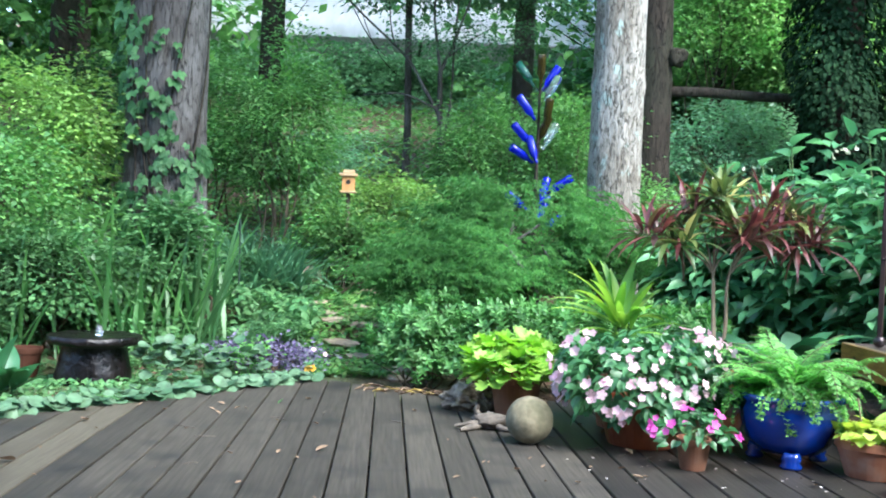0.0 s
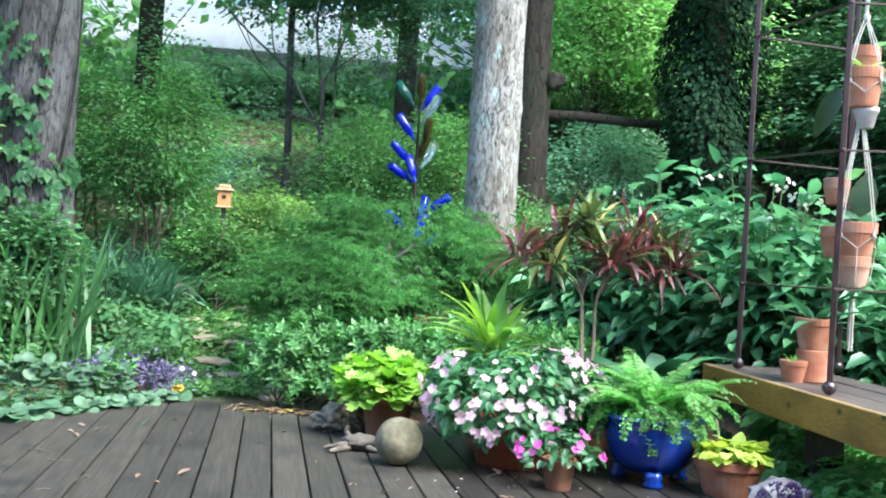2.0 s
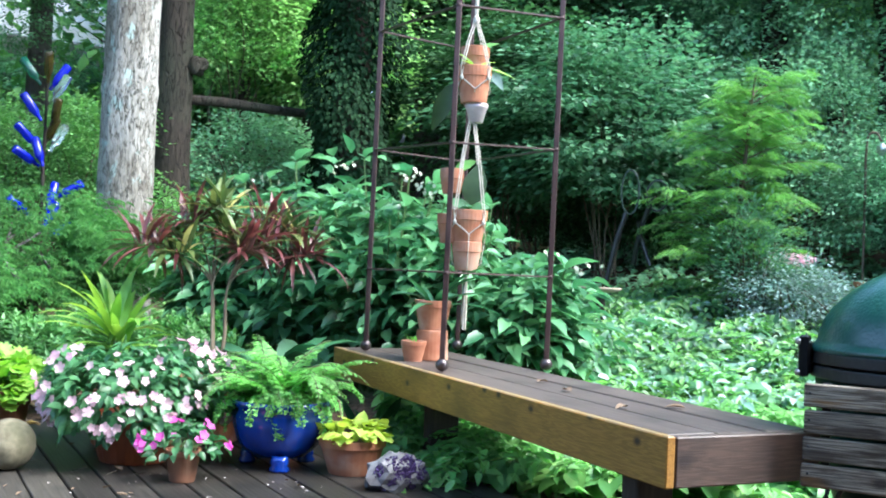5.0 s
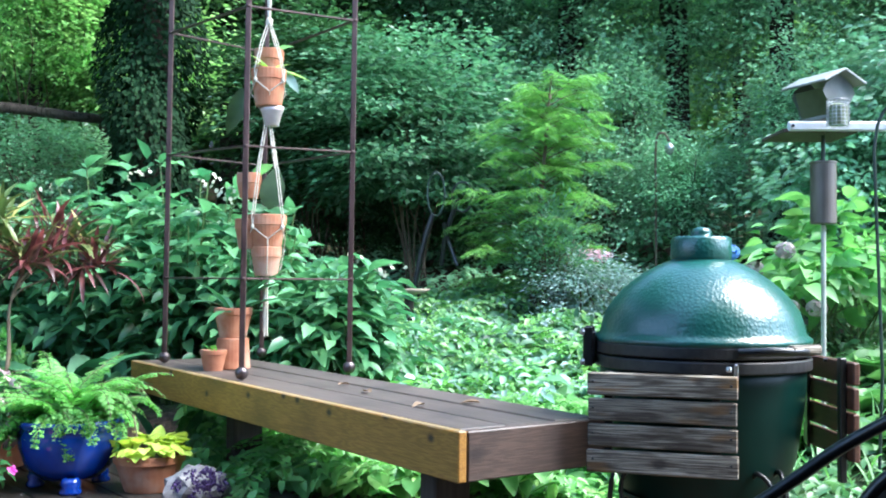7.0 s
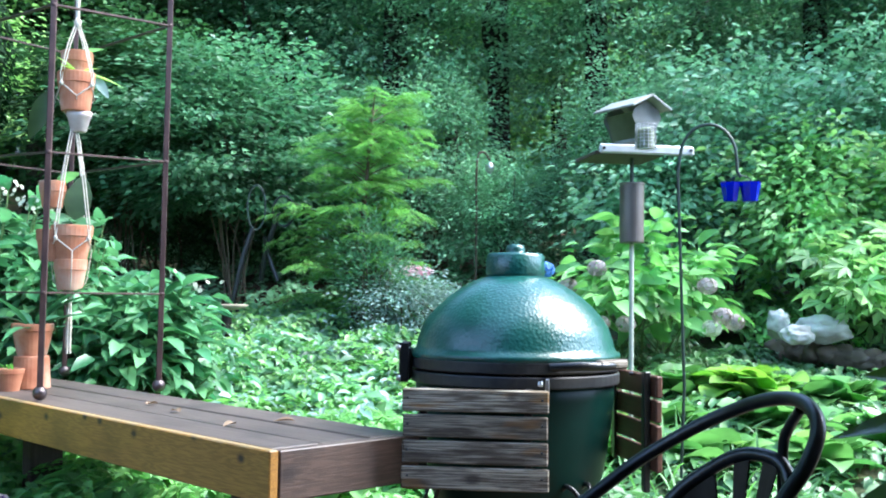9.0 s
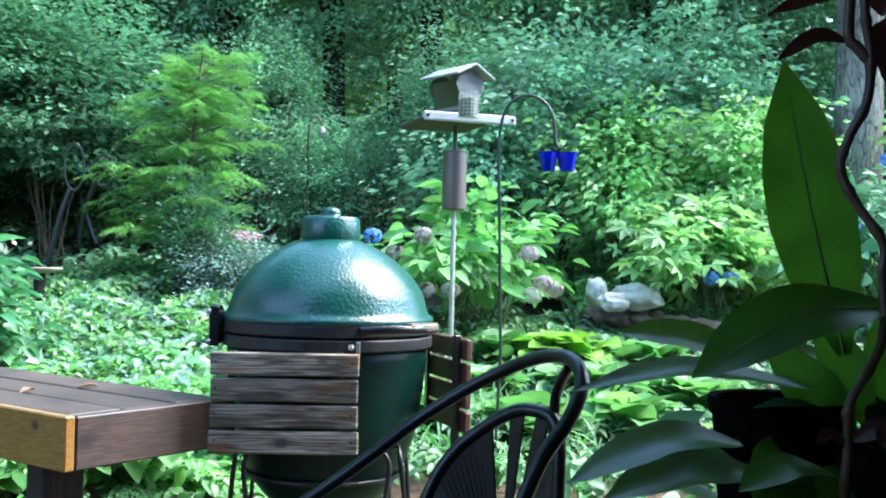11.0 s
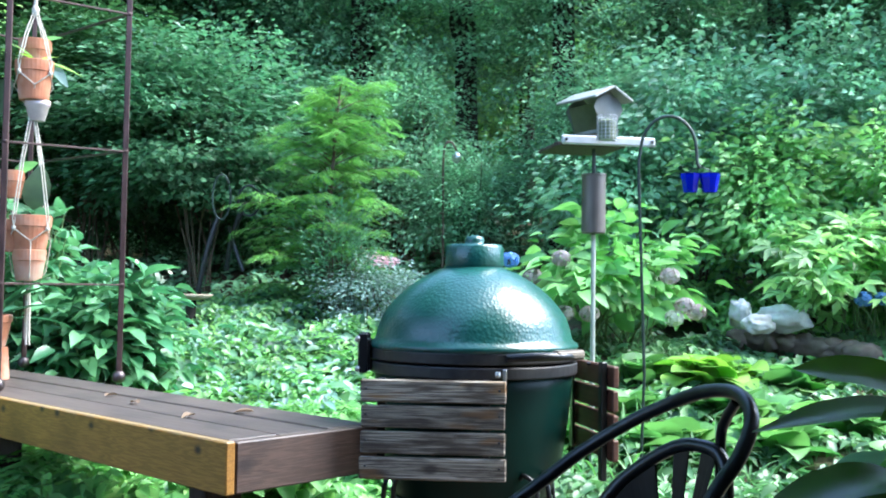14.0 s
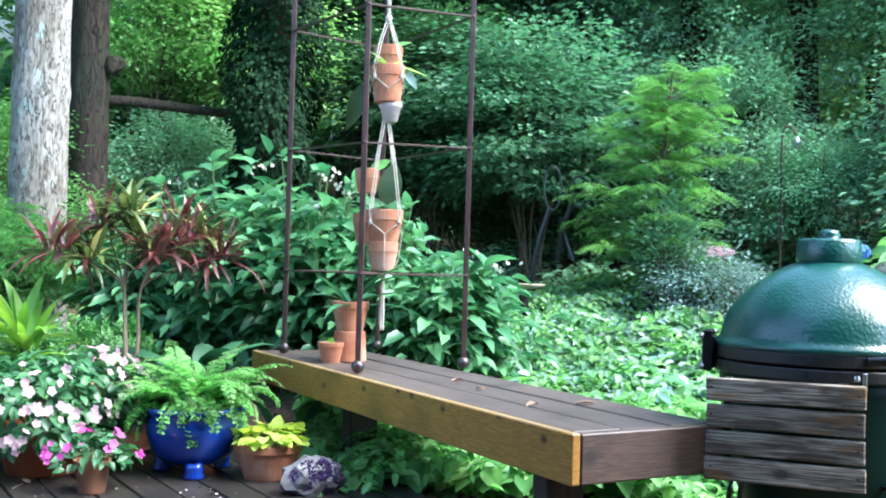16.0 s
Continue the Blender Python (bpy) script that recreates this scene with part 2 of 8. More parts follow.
M["blue_glaze"] = surface("cobalt_glaze", (0.004, 0.018, 0.16), (0.008, 0.045, 0.30), 0.12, 7, bump=0.08, dist=0.001, coat=0.5)
M["nursery"] = surface("matt_black_plastic", (0.002, 0.002, 0.002), (0.004, 0.004, 0.004), 0.8, 30, bump=0.1, dist=0.001, spec=0.02)
# terracotta darkened further, shade in the colour of the dimmest pots
M["shaded_clay"] = surface("shaded_dark_clay", (0.040, 0.016, 0.010), (0.068, 0.029, 0.018), 0.9, 14, bump=0.2, dist=0.001, stain=(0.026, 0.014, 0.010), stain_scale=7, spec=0.08)
M["soil"] = surface("potting_soil", (0.016, 0.0104, 0.0072), (0.04, 0.0272, 0.0192), 0.95, 60, bump=0.8, dist=0.01)
M["sandstone"] = surface("pitted_stone_ball", (0.095, 0.082, 0.048), (0.20, 0.175, 0.112), 0.9, 26, bump=0.8, dist=0.006, stain=(0.07, 0.068, 0.035), stain_scale=9)
M["rock"] = surface("pale_garden_rock", (0.57, 0.55, 0.51), (0.78, 0.77, 0.74), 0.85, 9, bump=0.7, dist=0.02, stain=(0.42, 0.38, 0.32), stain_scale=5)
M["path_stone"] = surface("buff_path_stone", (0.22, 0.17, 0.12), (0.38, 0.31, 0.23), 0.85, 9, bump=0.6, dist=0.012)
M["ledge"] = surface("brown_ledge_stone", (0.085, 0.064, 0.047), (0.19, 0.15, 0.112), 0.9, 9, bump=0.7, dist=0.015)
M["driftwood"] = surface("grey_driftwood", (0.050, 0.041, 0.033), (0.15, 0.126, 0.10), 0.85, 22, (1, 1, 1), 0.9, 0.012, stain=(0.048, 0.04, 0.032), stain_scale=14)
M["stump_wood"] = surface("pale_pitted_stump", (0.10, 0.078, 0.055), (0.36, 0.295, 0.215), 0.9, 24, bump=1.0, dist=0.015, stain=(0.05, 0.038, 0.028), stain_scale=18)
M["dark_stone"] = surface("wet_black_stone", (0.002, 0.002, 0.002), (0.007, 0.005, 0.005), 0.10, 18, bump=0.9, dist=0.014, rough2=0.55, spec=0.22)
M["geode"] = surface("pale_geode_rind", (0.065, 0.062, 0.068), (0.15, 0.146, 0.155), 0.6, 26, bump=0.6, dist=0.006)
M["amethyst"] = surface("amethyst_crystal", (0.042, 0.024, 0.085), (0.125, 0.085, 0.20), 0.2, 60, bump=0.1, dist=0.001, vary=0.3)
M["feeder_grey"] = surface("weathered_grey_feeder", (0.16, 0.172, 0.16), (0.288, 0.304, 0.288), 0.6, 10, bump=0.15, dist=0.001, stain=(0.2, 0.216, 0.176), stain_scale=6)
M["feeder_clear"] = surface("clouded_feeder_window", (0.09, 0.11, 0.05), (0.20, 0.23, 0.14), 0.3, 6, bump=0.05, dist=0.001)
M["white_bar"] = surface("white_painted_bar", (0.434, 0.441, 0.441), (0.525, 0.532, 0.532), 0.5, 20, bump=0.1, dist=0.001, stain=(0.35, 0.35, 0.336), stain_scale=8)
M["baffle"] = surface("grey_brown_galvanised_baffle", (0.10, 0.085, 0.075), (0.19, 0.17, 0.155), 0.45, 9, (1, 1, 0.3), 0.1, 0.001, metal=0.5)
M["pole"] = surface("pale_pole", (0.294, 0.315, 0.266), (0.406, 0.42, 0.364), 0.5, 20, bump=0.1, dist=0.001, metal=0.2)
M["pole_dark"] = surface("green_black_rod", (0.015, 0.028, 0.022), (0.03, 0.05, 0.04), 0.45, 20, bump=0.1, dist=0.001, metal=0.3)
M["rope"] = surface("cream_cotton_rope", (0.39, 0.3525, 0.285), (0.525, 0.4875, 0.4125), 0.9, 80, bump=0.6, dist=0.002)
M["birdhouse"] = surface("orange_pine_birdhouse", (0.4, 0.176, 0.048), (0.528, 0.264, 0.088), 0.6, 10, (6, 6, 1), 0.2, 0.002)
M["birdhouse_roof"] = surface("pale_pine_roof", (0.464, 0.288, 0.144), (0.56, 0.368, 0.208), 0.6, 10, bump=0.2, dist=0.002)
M["hole"] = surface("hole_shade_disc", (0.01, 0.008, 0.006), (0.015, 0.012, 0.01), 0.9)
M["roofing"] = surface("pale_sheet_roof", (0.48, 0.49, 0.51), (0.60, 0.61, 0.63), 0.6, 2, (3, 0.3, 1), 0.1, 0.01)
M["house_wall"] = surface("grey_house_wall", (0.36, 0.36, 0.35), (0.46, 0.46, 0.44), 0.8, 5, bump=0.1)
M["ceiling_paint"] = surface("unseen_ceiling_paint", (0.12, 0.11, 0.10), (0.15, 0.14, 0.13), 0.7, 4, bump=0.05)
M["siding"] = surface("unseen_wall_siding", (0.10, 0.095, 0.085), (0.13, 0.125, 0.11), 0.7, 4, (1, 1, 6), 0.1)
M["twig"] = surface("brown_twig", (0.05, 0.035, 0.022), (0.11, 0.08, 0.05), 0.85, 20, (1, 1, 0.2), 0.4, 0.002)
M["pale_stem"] = surface("pale_croton_stem", (0.105, 0.078, 0.050), (0.215, 0.170, 0.115), 0.85, 26, (1, 1, 0.3), 0.5, 0.002)
M["orchid_stem"] = surface("brown_cane", (0.035, 0.018, 0.012), (0.085, 0.045, 0.03), 0.45, 22, (1, 1, 0.3), 0.4, 0.003)
M["green_stem"] = surface("green_stem", (0.06, 0.11, 0.03), (0.10, 0.17, 0.05), 0.6, 20)
M["bark_white"] = bark_mat("pale_lichened_bark", (0.120, 0.104, 0.082), (0.27, 0.250, 0.215), (0.40, 0.385, 0.345), 62, 0.42, 0.20, 0.16, (0.30, 0.37, 0.33))
M["bark_grey"] = bark_mat("grey_brown_bark", (0.034, 0.031, 0.028), (0.084, 0.078, 0.072), (0.150, 0.147, 0.140), 40, 0.5, 0.16, 0.10)
M["bark_pale"] = bark_mat("pale_grey_bark", (0.09, 0.082, 0.070), (0.20, 0.185, 0.165), (0.29, 0.275, 0.25), 26, 0.5, 0.2, 0.10, (0.24, 0.28, 0.22))
M["bark_dark"] = bark_mat("dark_brown_bark", (0.016, 0.013, 0.010), (0.044, 0.035, 0.027), (0.034, 0.036, 0.024), 28, 0.5, 0.2)
M["debris"] = leaf_mat("dry_leaf_litter", (0.045, 0.028, 0.018), (0.24, 0.165, 0.105), 0.8, 0.1, c3=(0.40, 0.30, 0.09))
M["petal_scraps"] = leaf_mat("fallen_petals", (0.34, 0.28, 0.26), (0.58, 0.54, 0.52), 0.7, 0.2)


def ground_mat():
    m, nt, b = nodes_of("mulch_and_moss")
    fine = noise_node(nt, 26, (1, 1, 1), 8)
    mid = noise_node(nt, 1.1, (1, 1, 1), 5)
    col = mix_rgb(nt, ramp(nt, fine, 0.3, 0.7), (0.045, 0.026, 0.016), (0.15, 0.09, 0.055))
    green = mix_rgb(nt, ramp(nt, fine, 0.35, 0.65), (0.02, 0.045, 0.012), (0.06, 0.11, 0.03))
    col = mix_rgb(nt, ramp(nt, mid, 0.46, 0.6), col, green)
    nt.links.new(col, b.inputs["Base Color"])
    b.inputs["Roughness"].default_value = 0.95
    bump_into(nt, b, fine, 0.9, 0.03)
    return m


def cobalt_glass(name, tint, trans=0.55):
    m, nt, b = nodes_of(name)
    b.inputs["Base Color"].default_value = (*tint, 1)
    b.inputs["Roughness"].default_value = 0.06
    b.inputs["Transmission Weight"].default_value = trans
    b.inputs["IOR"].default_value = 1.45
    n = noise_node(nt, 5, (1, 1, 1), 2)
    bump_into(nt, b, n, 0.05, 0.002)
    return m


def dome_mat():
    """Dark green ceramic glaze with pebbled relief."""
    m, nt, b = nodes_of("pebbled_green_ceramic")
    co = nt.nodes.new("ShaderNodeTexCoord")
    vor = nt.nodes.new("ShaderNodeTexVoronoi")
    vor.feature = "SMOOTH_F1"
    vor.inputs["Scale"].default_value, vor.inputs["Smoothness"].default_value = 105, 0.6
    nt.links.new(co.outputs["Object"], vor.inputs["Vector"])
    fine = math_node(nt, "SUBTRACT", noise_node(nt, 30, (1, 1, 1.6), 2), vor.outputs["Distance"])
    mid = noise_node(nt, 5, (1, 1, 1), 3)
    col = mix_rgb(nt, ramp(nt, mid, 0.3, 0.7), (0.006, 0.055, 0.047), (0.011, 0.078, 0.066))
    nt.links.new(col, b.inputs["Base Color"])
    b.inputs["Roughness"].default_value = 0.30
    b.inputs["Coat Weight"].default_value, b.inputs["Coat Roughness"].default_value = 0.25, 0.18
    bump_into(nt, b, fine, 0.38, 0.0036)
    return m


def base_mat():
    """The same green glaze, smoother on the base, with the dome's shade put into its colour."""
    m, nt, b = nodes_of("smooth_green_shaded_ceramic")
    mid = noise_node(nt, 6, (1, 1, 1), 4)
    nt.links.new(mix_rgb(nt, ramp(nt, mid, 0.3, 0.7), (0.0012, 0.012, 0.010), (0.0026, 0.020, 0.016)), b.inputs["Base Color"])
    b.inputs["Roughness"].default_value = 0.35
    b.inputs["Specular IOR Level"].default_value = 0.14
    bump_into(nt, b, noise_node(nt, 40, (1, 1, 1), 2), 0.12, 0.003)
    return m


M["ground"] = ground_mat()
M["dome"] = dome_mat()
M["shaded_glaze"] = base_mat()
M["blue_glass"] = cobalt_glass("cobalt_bottle_glass", (0.01, 0.02, 0.62))
M["green_glass"] = cobalt_glass("green_bottle_glass", (0.012, 0.14, 0.08))
M["amber_glass"] = cobalt_glass("amber_bottle_glass", (0.075, 0.055, 0.014))
M["clear_glass"] = cobalt_glass("clear_bottle_glass", (0.80, 0.90, 0.95), 0.95)
M["water"] = cobalt_glass("bubbling_water", (0.85, 0.92, 0.95), 0.9)
G = {
    "mid": leaf_mat("leaf_mid_green", (0.056, 0.150, 0.074), (0.132, 0.280, 0.132)),
    "bright": leaf_mat("leaf_bright_green", (0.105, 0.255, 0.125), (0.260, 0.455, 0.260), 0.40),
    "yellow": leaf_mat("leaf_yellow_green", (0.135, 0.270, 0.070), (0.270, 0.430, 0.110)),
    # darker leaf copy, the shade of the deep wood is in its colour
    "dark": leaf_mat("leaf_shade_green", (0.022, 0.066, 0.025), (0.048, 0.115, 0.040), rough=0.65, trans=0.25, spec=0.18),
    "blue": leaf_mat("leaf_blue_green", (0.055, 0.150, 0.080), (0.115, 0.250, 0.130), 0.42),
    "maple": leaf_mat("leaf_cutleaf_maple", (0.046, 0.145, 0.042), (0.100, 0.240, 0.070), 0.65, 0.35, 0.4, 2.0, spec=0.25),
    "cypress": leaf_mat("leaf_feathery_conifer", (0.080, 0.220, 0.054), (0.165, 0.345, 0.085), 0.6, 0.38, 0.45, 2.5),
    "lime": leaf_mat("leaf_lime", (0.165, 0.360, 0.045), (0.310, 0.500, 0.085), 0.5, 0.3, 0.25, 7.0),
    "coleus": leaf_mat("leaf_yellow_coleus", (0.290, 0.420, 0.060), (0.450, 0.540, 0.110), 0.5, 0.3, 0.25, 9.0),
    "imp": leaf_mat("leaf_impatiens", (0.030, 0.105, 0.040), (0.068, 0.185, 0.070), 0.4, 0.25, 0.3, 6.0),
    "fern": leaf_mat("leaf_maidenhair", (0.080, 0.260, 0.055), (0.190, 0.430, 0.105), 0.6, 0.35, 0.45, 7.0),
    "striped": leaf_mat("leaf_striped_dracaena", (0.120, 0.310, 0.048), (0.300, 0.450, 0.080), 0.4, 0.3, 0.15),
    "croton": leaf_mat("leaf_croton_red", (0.040, 0.024, 0.022), (0.200, 0.055, 0.055), 0.35, 0.25, 0.5, 14.0, c3=(0.110, 0.140, 0.045)),
    "croton_green": leaf_mat("leaf_croton_green", (0.028, 0.068, 0.021), (0.128, 0.160, 0.048), 0.35, 0.25, 0.2, c3=(0.440, 0.400, 0.144)),
    # near-black ivy, deep shade put into the leaf colour
    "ivy": leaf_mat("leaf_ivy_shade_in_colour", (0.007, 0.022, 0.010), (0.017, 0.044, 0.018), rough=0.7, trans=0.2, spec=0.06),
    "olive": leaf_mat("leaf_thick_olive_orchid", (0.026, 0.050, 0.014), (0.040, 0.072, 0.020), 0.4, 0.25, 0.3, 9.0),
    "lush": leaf_mat("leaf_lush_green", (0.060, 0.165, 0.050), (0.150, 0.315, 0.090), 0.5, 0.34),
    "ivy_leaf": leaf_mat("leaf_climbing_ivy", (0.022, 0.076, 0.026), (0.060, 0.145, 0.050), 0.55, 0.2, 0.4, spec=0.25),
    "moph": leaf_mat("leaf_mophead_hydrangea", (0.105, 0.290, 0.075), (0.220, 0.450, 0.135), 0.45),
    "layer": leaf_mat("leaf_layered_shade_shrub", (0.040, 0.122, 0.060), (0.098, 0.218, 0.108), 0.42, 0.35, 0.45, 1.6),
    "glossy": leaf_mat("leaf_glossy_dark", (0.026, 0.104, 0.044), (0.056, 0.170, 0.066), 0.36, 0.22),
    "aspid": leaf_mat("leaf_broad_shade_plant", (0.040, 0.098, 0.014), (0.060, 0.135, 0.020), 0.30, 0.52, 0.3, 14.0, glow=2.1, spec=0.8),
    "hosta": leaf_mat("leaf_hosta", (0.070, 0.200, 0.055), (0.170, 0.345, 0.105), 0.42, 0.32, 0.4, 3.0, c3=(0.22, 0.40, 0.12)),
    "hosta_gold": leaf_mat("leaf_gold_hosta", (0.125, 0.305, 0.048), (0.265, 0.450, 0.085), 0.4, 0.32, 0.3),
    "hydr": leaf_mat("leaf_hydrangea_bluegreen", (0.040, 0.140, 0.060), (0.125, 0.290, 0.125), 0.38, 0.3, 0.4, 3.0),
    # paler leaf copy, sunlight put into the colour
    "sunny": leaf_mat("leaf_sunlight_in_colour", (0.160, 0.350, 0.110), (0.340, 0.550, 0.200), 0.42, 0.36),
    # darker green with the shade over the undergrowth in its colour
    "under": leaf_mat("leaf_undergrowth", (0.040, 0.122, 0.044), (0.112, 0.232, 0.086)),
    "shoots": leaf_mat("leaf_small_evergreen", (0.042, 0.140, 0.036), (0.105, 0.255, 0.070), 0.5, 0.3, 0.45, 3.0, c3=(0.15, 0.32, 0.11)),
    "pale": leaf_mat("leaf_silvery_groundcover", (0.034, 0.092, 0.042), (0.095, 0.170, 0.092), 0.6, 0.2, 0.5, 16.0),
    "varieg": leaf_mat("leaf_white_variegated", (0.130, 0.250, 0.192), (0.340, 0.440, 0.408), 0.5, 0.25, 0.3),
    "iris": leaf_mat("leaf_sword", (0.055, 0.160, 0.048), (0.125, 0.290, 0.080), 0.45, 0.35, 0.25),
    "purple": leaf_mat("leaf_purple", (0.070, 0.058, 0.120), (0.160, 0.135, 0.225), 0.6, 0.2),
    "red_brown": leaf_mat("leaf_brown_orchid", (0.024, 0.008, 0.007), (0.045, 0.013, 0.010), 0.4, 0.3, 0.1),
}
F = {
    "white": leaf_mat("petal_white_pink", (0.48, 0.27, 0.34), (0.56, 0.43, 0.46), 0.6, 0.3, 0.15, 9.0),
    "pink": leaf_mat("petal_pink", (0.62, 0.32, 0.42), (0.70, 0.48, 0.55), 0.6, 0.3, 0.05),
    "magenta": leaf_mat("petal_magenta", (0.488, 0.044, 0.311), (0.577, 0.118, 0.414), 0.6, 0.3, 0.05),
    "blue": leaf_mat("floret_blue", (0.059, 0.178, 0.459), (0.178, 0.326, 0.577), 0.6, 0.25, 0.1),
    "faded": leaf_mat("floret_faded", (0.252, 0.207, 0.200), (0.370, 0.340, 0.311), 0.7, 0.25, 0.2),
    "cream": leaf_mat("floret_cream", (0.407, 0.429, 0.311), (0.533, 0.533, 0.459), 0.7, 0.25, 0.1),
    "orange": leaf_mat("petal_orange", (0.629, 0.237, 0.007), (0.666, 0.370, 0.015), 0.6, 0.3, 0.05),
}


# ---- building helpers ----
def mesh_of(name, verts, faces, mat, smooth=True):
    """A mesh from arrays; all faces have the same number of corners."""
    verts, faces = np.asarray(verts, dtype=np.float32).reshape(-1, 3), np.asarray(faces, dtype=np.int32)
    me = bpy.data.meshes.new(name)
    n, k = faces.shape
    me.vertices.add(len(verts))
    me.vertices.foreach_set("co", verts.ravel())
    me.loops.add(n * k)
    me.loops.foreach_set("vertex_index", faces.ravel())
    me.polygons.add(n)
    me.polygons.foreach_set("loop_start", np.arange(0, n * k, k, dtype=np.int32))
    me.polygons.foreach_set("use_smooth", np.full(n, smooth))
    me.materials.append(mat)
    me.update(calc_edges=True)
    return me


def thing(name, label, category, at=(0, 0, 0), rz=0.0, group="", kind=""):
    ob = new(name)
    ob.matrix_basis = pose(*at, 0, 0, rz)
    return tagged(ob, label, category, group, kind)


def put(ob, parent):
    ob.parent = parent
    return ob


def part(name, bm, mat, parent, label="", smooth=False):
    """A bmesh or a mesh as one mesh object under a thing or a part."""
    if isinstance(bm, bmesh.types.BMesh):
        me = bpy.data.meshes.new(name)
        bm.normal_update()
        bm.to_mesh(me)
        bm.free()
        me.materials.append(mat)
        if smooth:
            me.polygons.foreach_set("use_smooth", np.full(len(me.polygons), True))
    else:
        me = bm
    ob = new(name, me)
    if parent is not None:
        ob.parent = parent
    return tagged(ob, label, kind="stuff" if name in JOINED else "")


JOINED = {"branchwork", "inner_foliage", "foliage", "crown", "ivy", "vine_stems", "stalks", "fronds", "blooms", "flower_head_cluster", "lower_leaves", "crystal_cluster", "twigs"}


def box(sx, sy, sz, at=(0, 0, 0), bevel=0.004, rz=0.0, rx=0.0, ry=0.0, into=None):
    bm = bmesh.new()
    bmesh.ops.create_cube(bm, size=1.0, matrix=Matrix.Diagonal((sx, sy, sz, 1)))
    if bevel:
        bmesh.ops.bevel(bm, geom=bm.edges[:], offset=bevel, segments=1, affect="EDGES")
    bm.transform(pose(*at, rx, ry, rz))
    if into is None:
        return bm
    tmp = bpy.data.meshes.new("tmp")
    bm.to_mesh(tmp)
    bm.free()
    into.from_mesh(tmp)
    bpy.data.meshes.remove(tmp)
    return into


def lathe(profile, n=32, at=(0, 0, 0), close=True):
    """Verts and quads of a turned shape; profile: (radius, height) from the bottom up."""
    bm = bmesh.new()
    rings = []
    for r, z in profile:
        rings.append([bm.verts.new((at[0] + r * math.cos(2 * math.pi * i / n), at[1] + r * math.sin(2 * math.pi * i / n), at[2] + z)) for i in range(n)])
    for a, b in zip(rings, rings[1:]):
        for i in range(n):
            bm.faces.new((a[i], a[(i + 1) % n], b[(i + 1) % n], b[i]))
    if close:
        bm.faces.new(rings[0][::-1])
        bm.faces.new(rings[-1])
    return bm


def tube_arrays(points, radii, sides=8, base=0):
    """Verts and quads of a tapered tube along points."""
    P = np.asarray(points, float)
    R = np.broadcast_to(np.asarray(radii, float), (len(P),))
    T = np.gradient(P, axis=0)
    T /= np.linalg.norm(T, axis=1, keepdims=True) + 1e-9
    ref = np.array([0.13, 0.31, 0.94]) if abs(T[0][2]) < 0.9 else np.array([0.97, 0.2, 0.1])
    V = []
    for p, t, r in zip(P, T, R):
        u = np.cross(ref, t)
        u /= np.linalg.norm(u)
        w = np.cross(t, u)
        a = np.linspace(0, 2 * math.pi, sides, endpoint=False)
        V.append(p + r * (np.cos(a)[:, None] * u + np.sin(a)[:, None] * w))
    V = np.concatenate(V)
    Q = []
    for i in range(len(P) - 1):
        for j in range(sides):
            Q.append((base + i * sides + j, base + i * sides + (j + 1) % sides, base + (i + 1) * sides + (j + 1) % sides, base + (i + 1) * sides + j))
    return V, np.array(Q)


def tubes(name, runs, mat):
    """One mesh of several tapered tubes: runs of (points, radii, sides)."""
    VV, QQ, n = [], [], 0
    for points, radii, sides in runs:
        v, q = tube_arrays(points, radii, sides, n)
        VV.append(v), QQ.append(q)
        n += len(v)
    return mesh_of(name, np.concatenate(VV), np.concatenate(QQ), mat)


def spline(points, n=16):
    """A smooth run through a few points (Catmull-Rom)."""
    P = [np.array(p, float) for p in points]
    P = [2 * P[0] - P[1]] + P + [2 * P[-1] - P[-2]]
    out = []
    for i in range(1, len(P) - 2):
        for s in np.linspace(0, 1, n, endpoint=False):
            a, b, c, d = P[i - 1:i + 3]
            out.append(0.5 * (2 * b + (c - a) * s + (2 * a - 5 * b + 4 * c - d) * s * s + (3 * b - a - 3 * c + d) * s ** 3))
    return np.array(out + [P[-2]])


# leaf shapes: base at the origin, tip along y, upper side along z
def kite(w=0.45):
    return np.array([(0, 0, 0), (w / 2, 0.45, 0.07), (0, 1, -0.12), (-w / 2, 0.45, 0.07)]), np.array([(0, 1, 2), (0, 2, 3)])


def ovate(w=0.55, droop=0.25, fold=0.14):
    """A pointed oval leaf, folded along its rib and hanging at the tip."""
    ys, ws = (0.0, 0.14, 0.36, 0.60, 0.82, 1.0), (0.05, 0.66, 1.0, 0.92, 0.52, 0.01)
    V = []
    for y, k in zip(ys, ws):
        z = -droop * y * y
        V += [(-k * w / 2, y - 0.03 * k, z + fold * k), (0, y, z), (k * w / 2, y - 0.03 * k, z + fold * k)]
    Fq = []
    for i in range(5):
        a = 3 * i
        Fq += [(a, a + 1, a + 4, a + 3), (a + 1, a + 2, a + 5, a + 4)]
    return np.array(V), np.array(Fq)


def plain_leaf(w=0.55, droop=0.3, fold=0.12):
    """A small-count pointed leaf: two halves folded along the rib, bent once."""
    V = [(0, 0, 0), (0.44 * w, 0.24, fold), (0.46 * w, 0.58, fold - droop * 0.3), (0, 1, -droop), (-0.46 * w, 0.58, fold - droop * 0.3), (-0.44 * w, 0.24, fold), (0, 0.5, -droop * 0.22)]
    return np.array(V, float), np.array([(0, 1, 6), (1, 2, 6), (2, 3, 6), (6, 3, 4), (6, 4, 5), (0, 6, 5)])


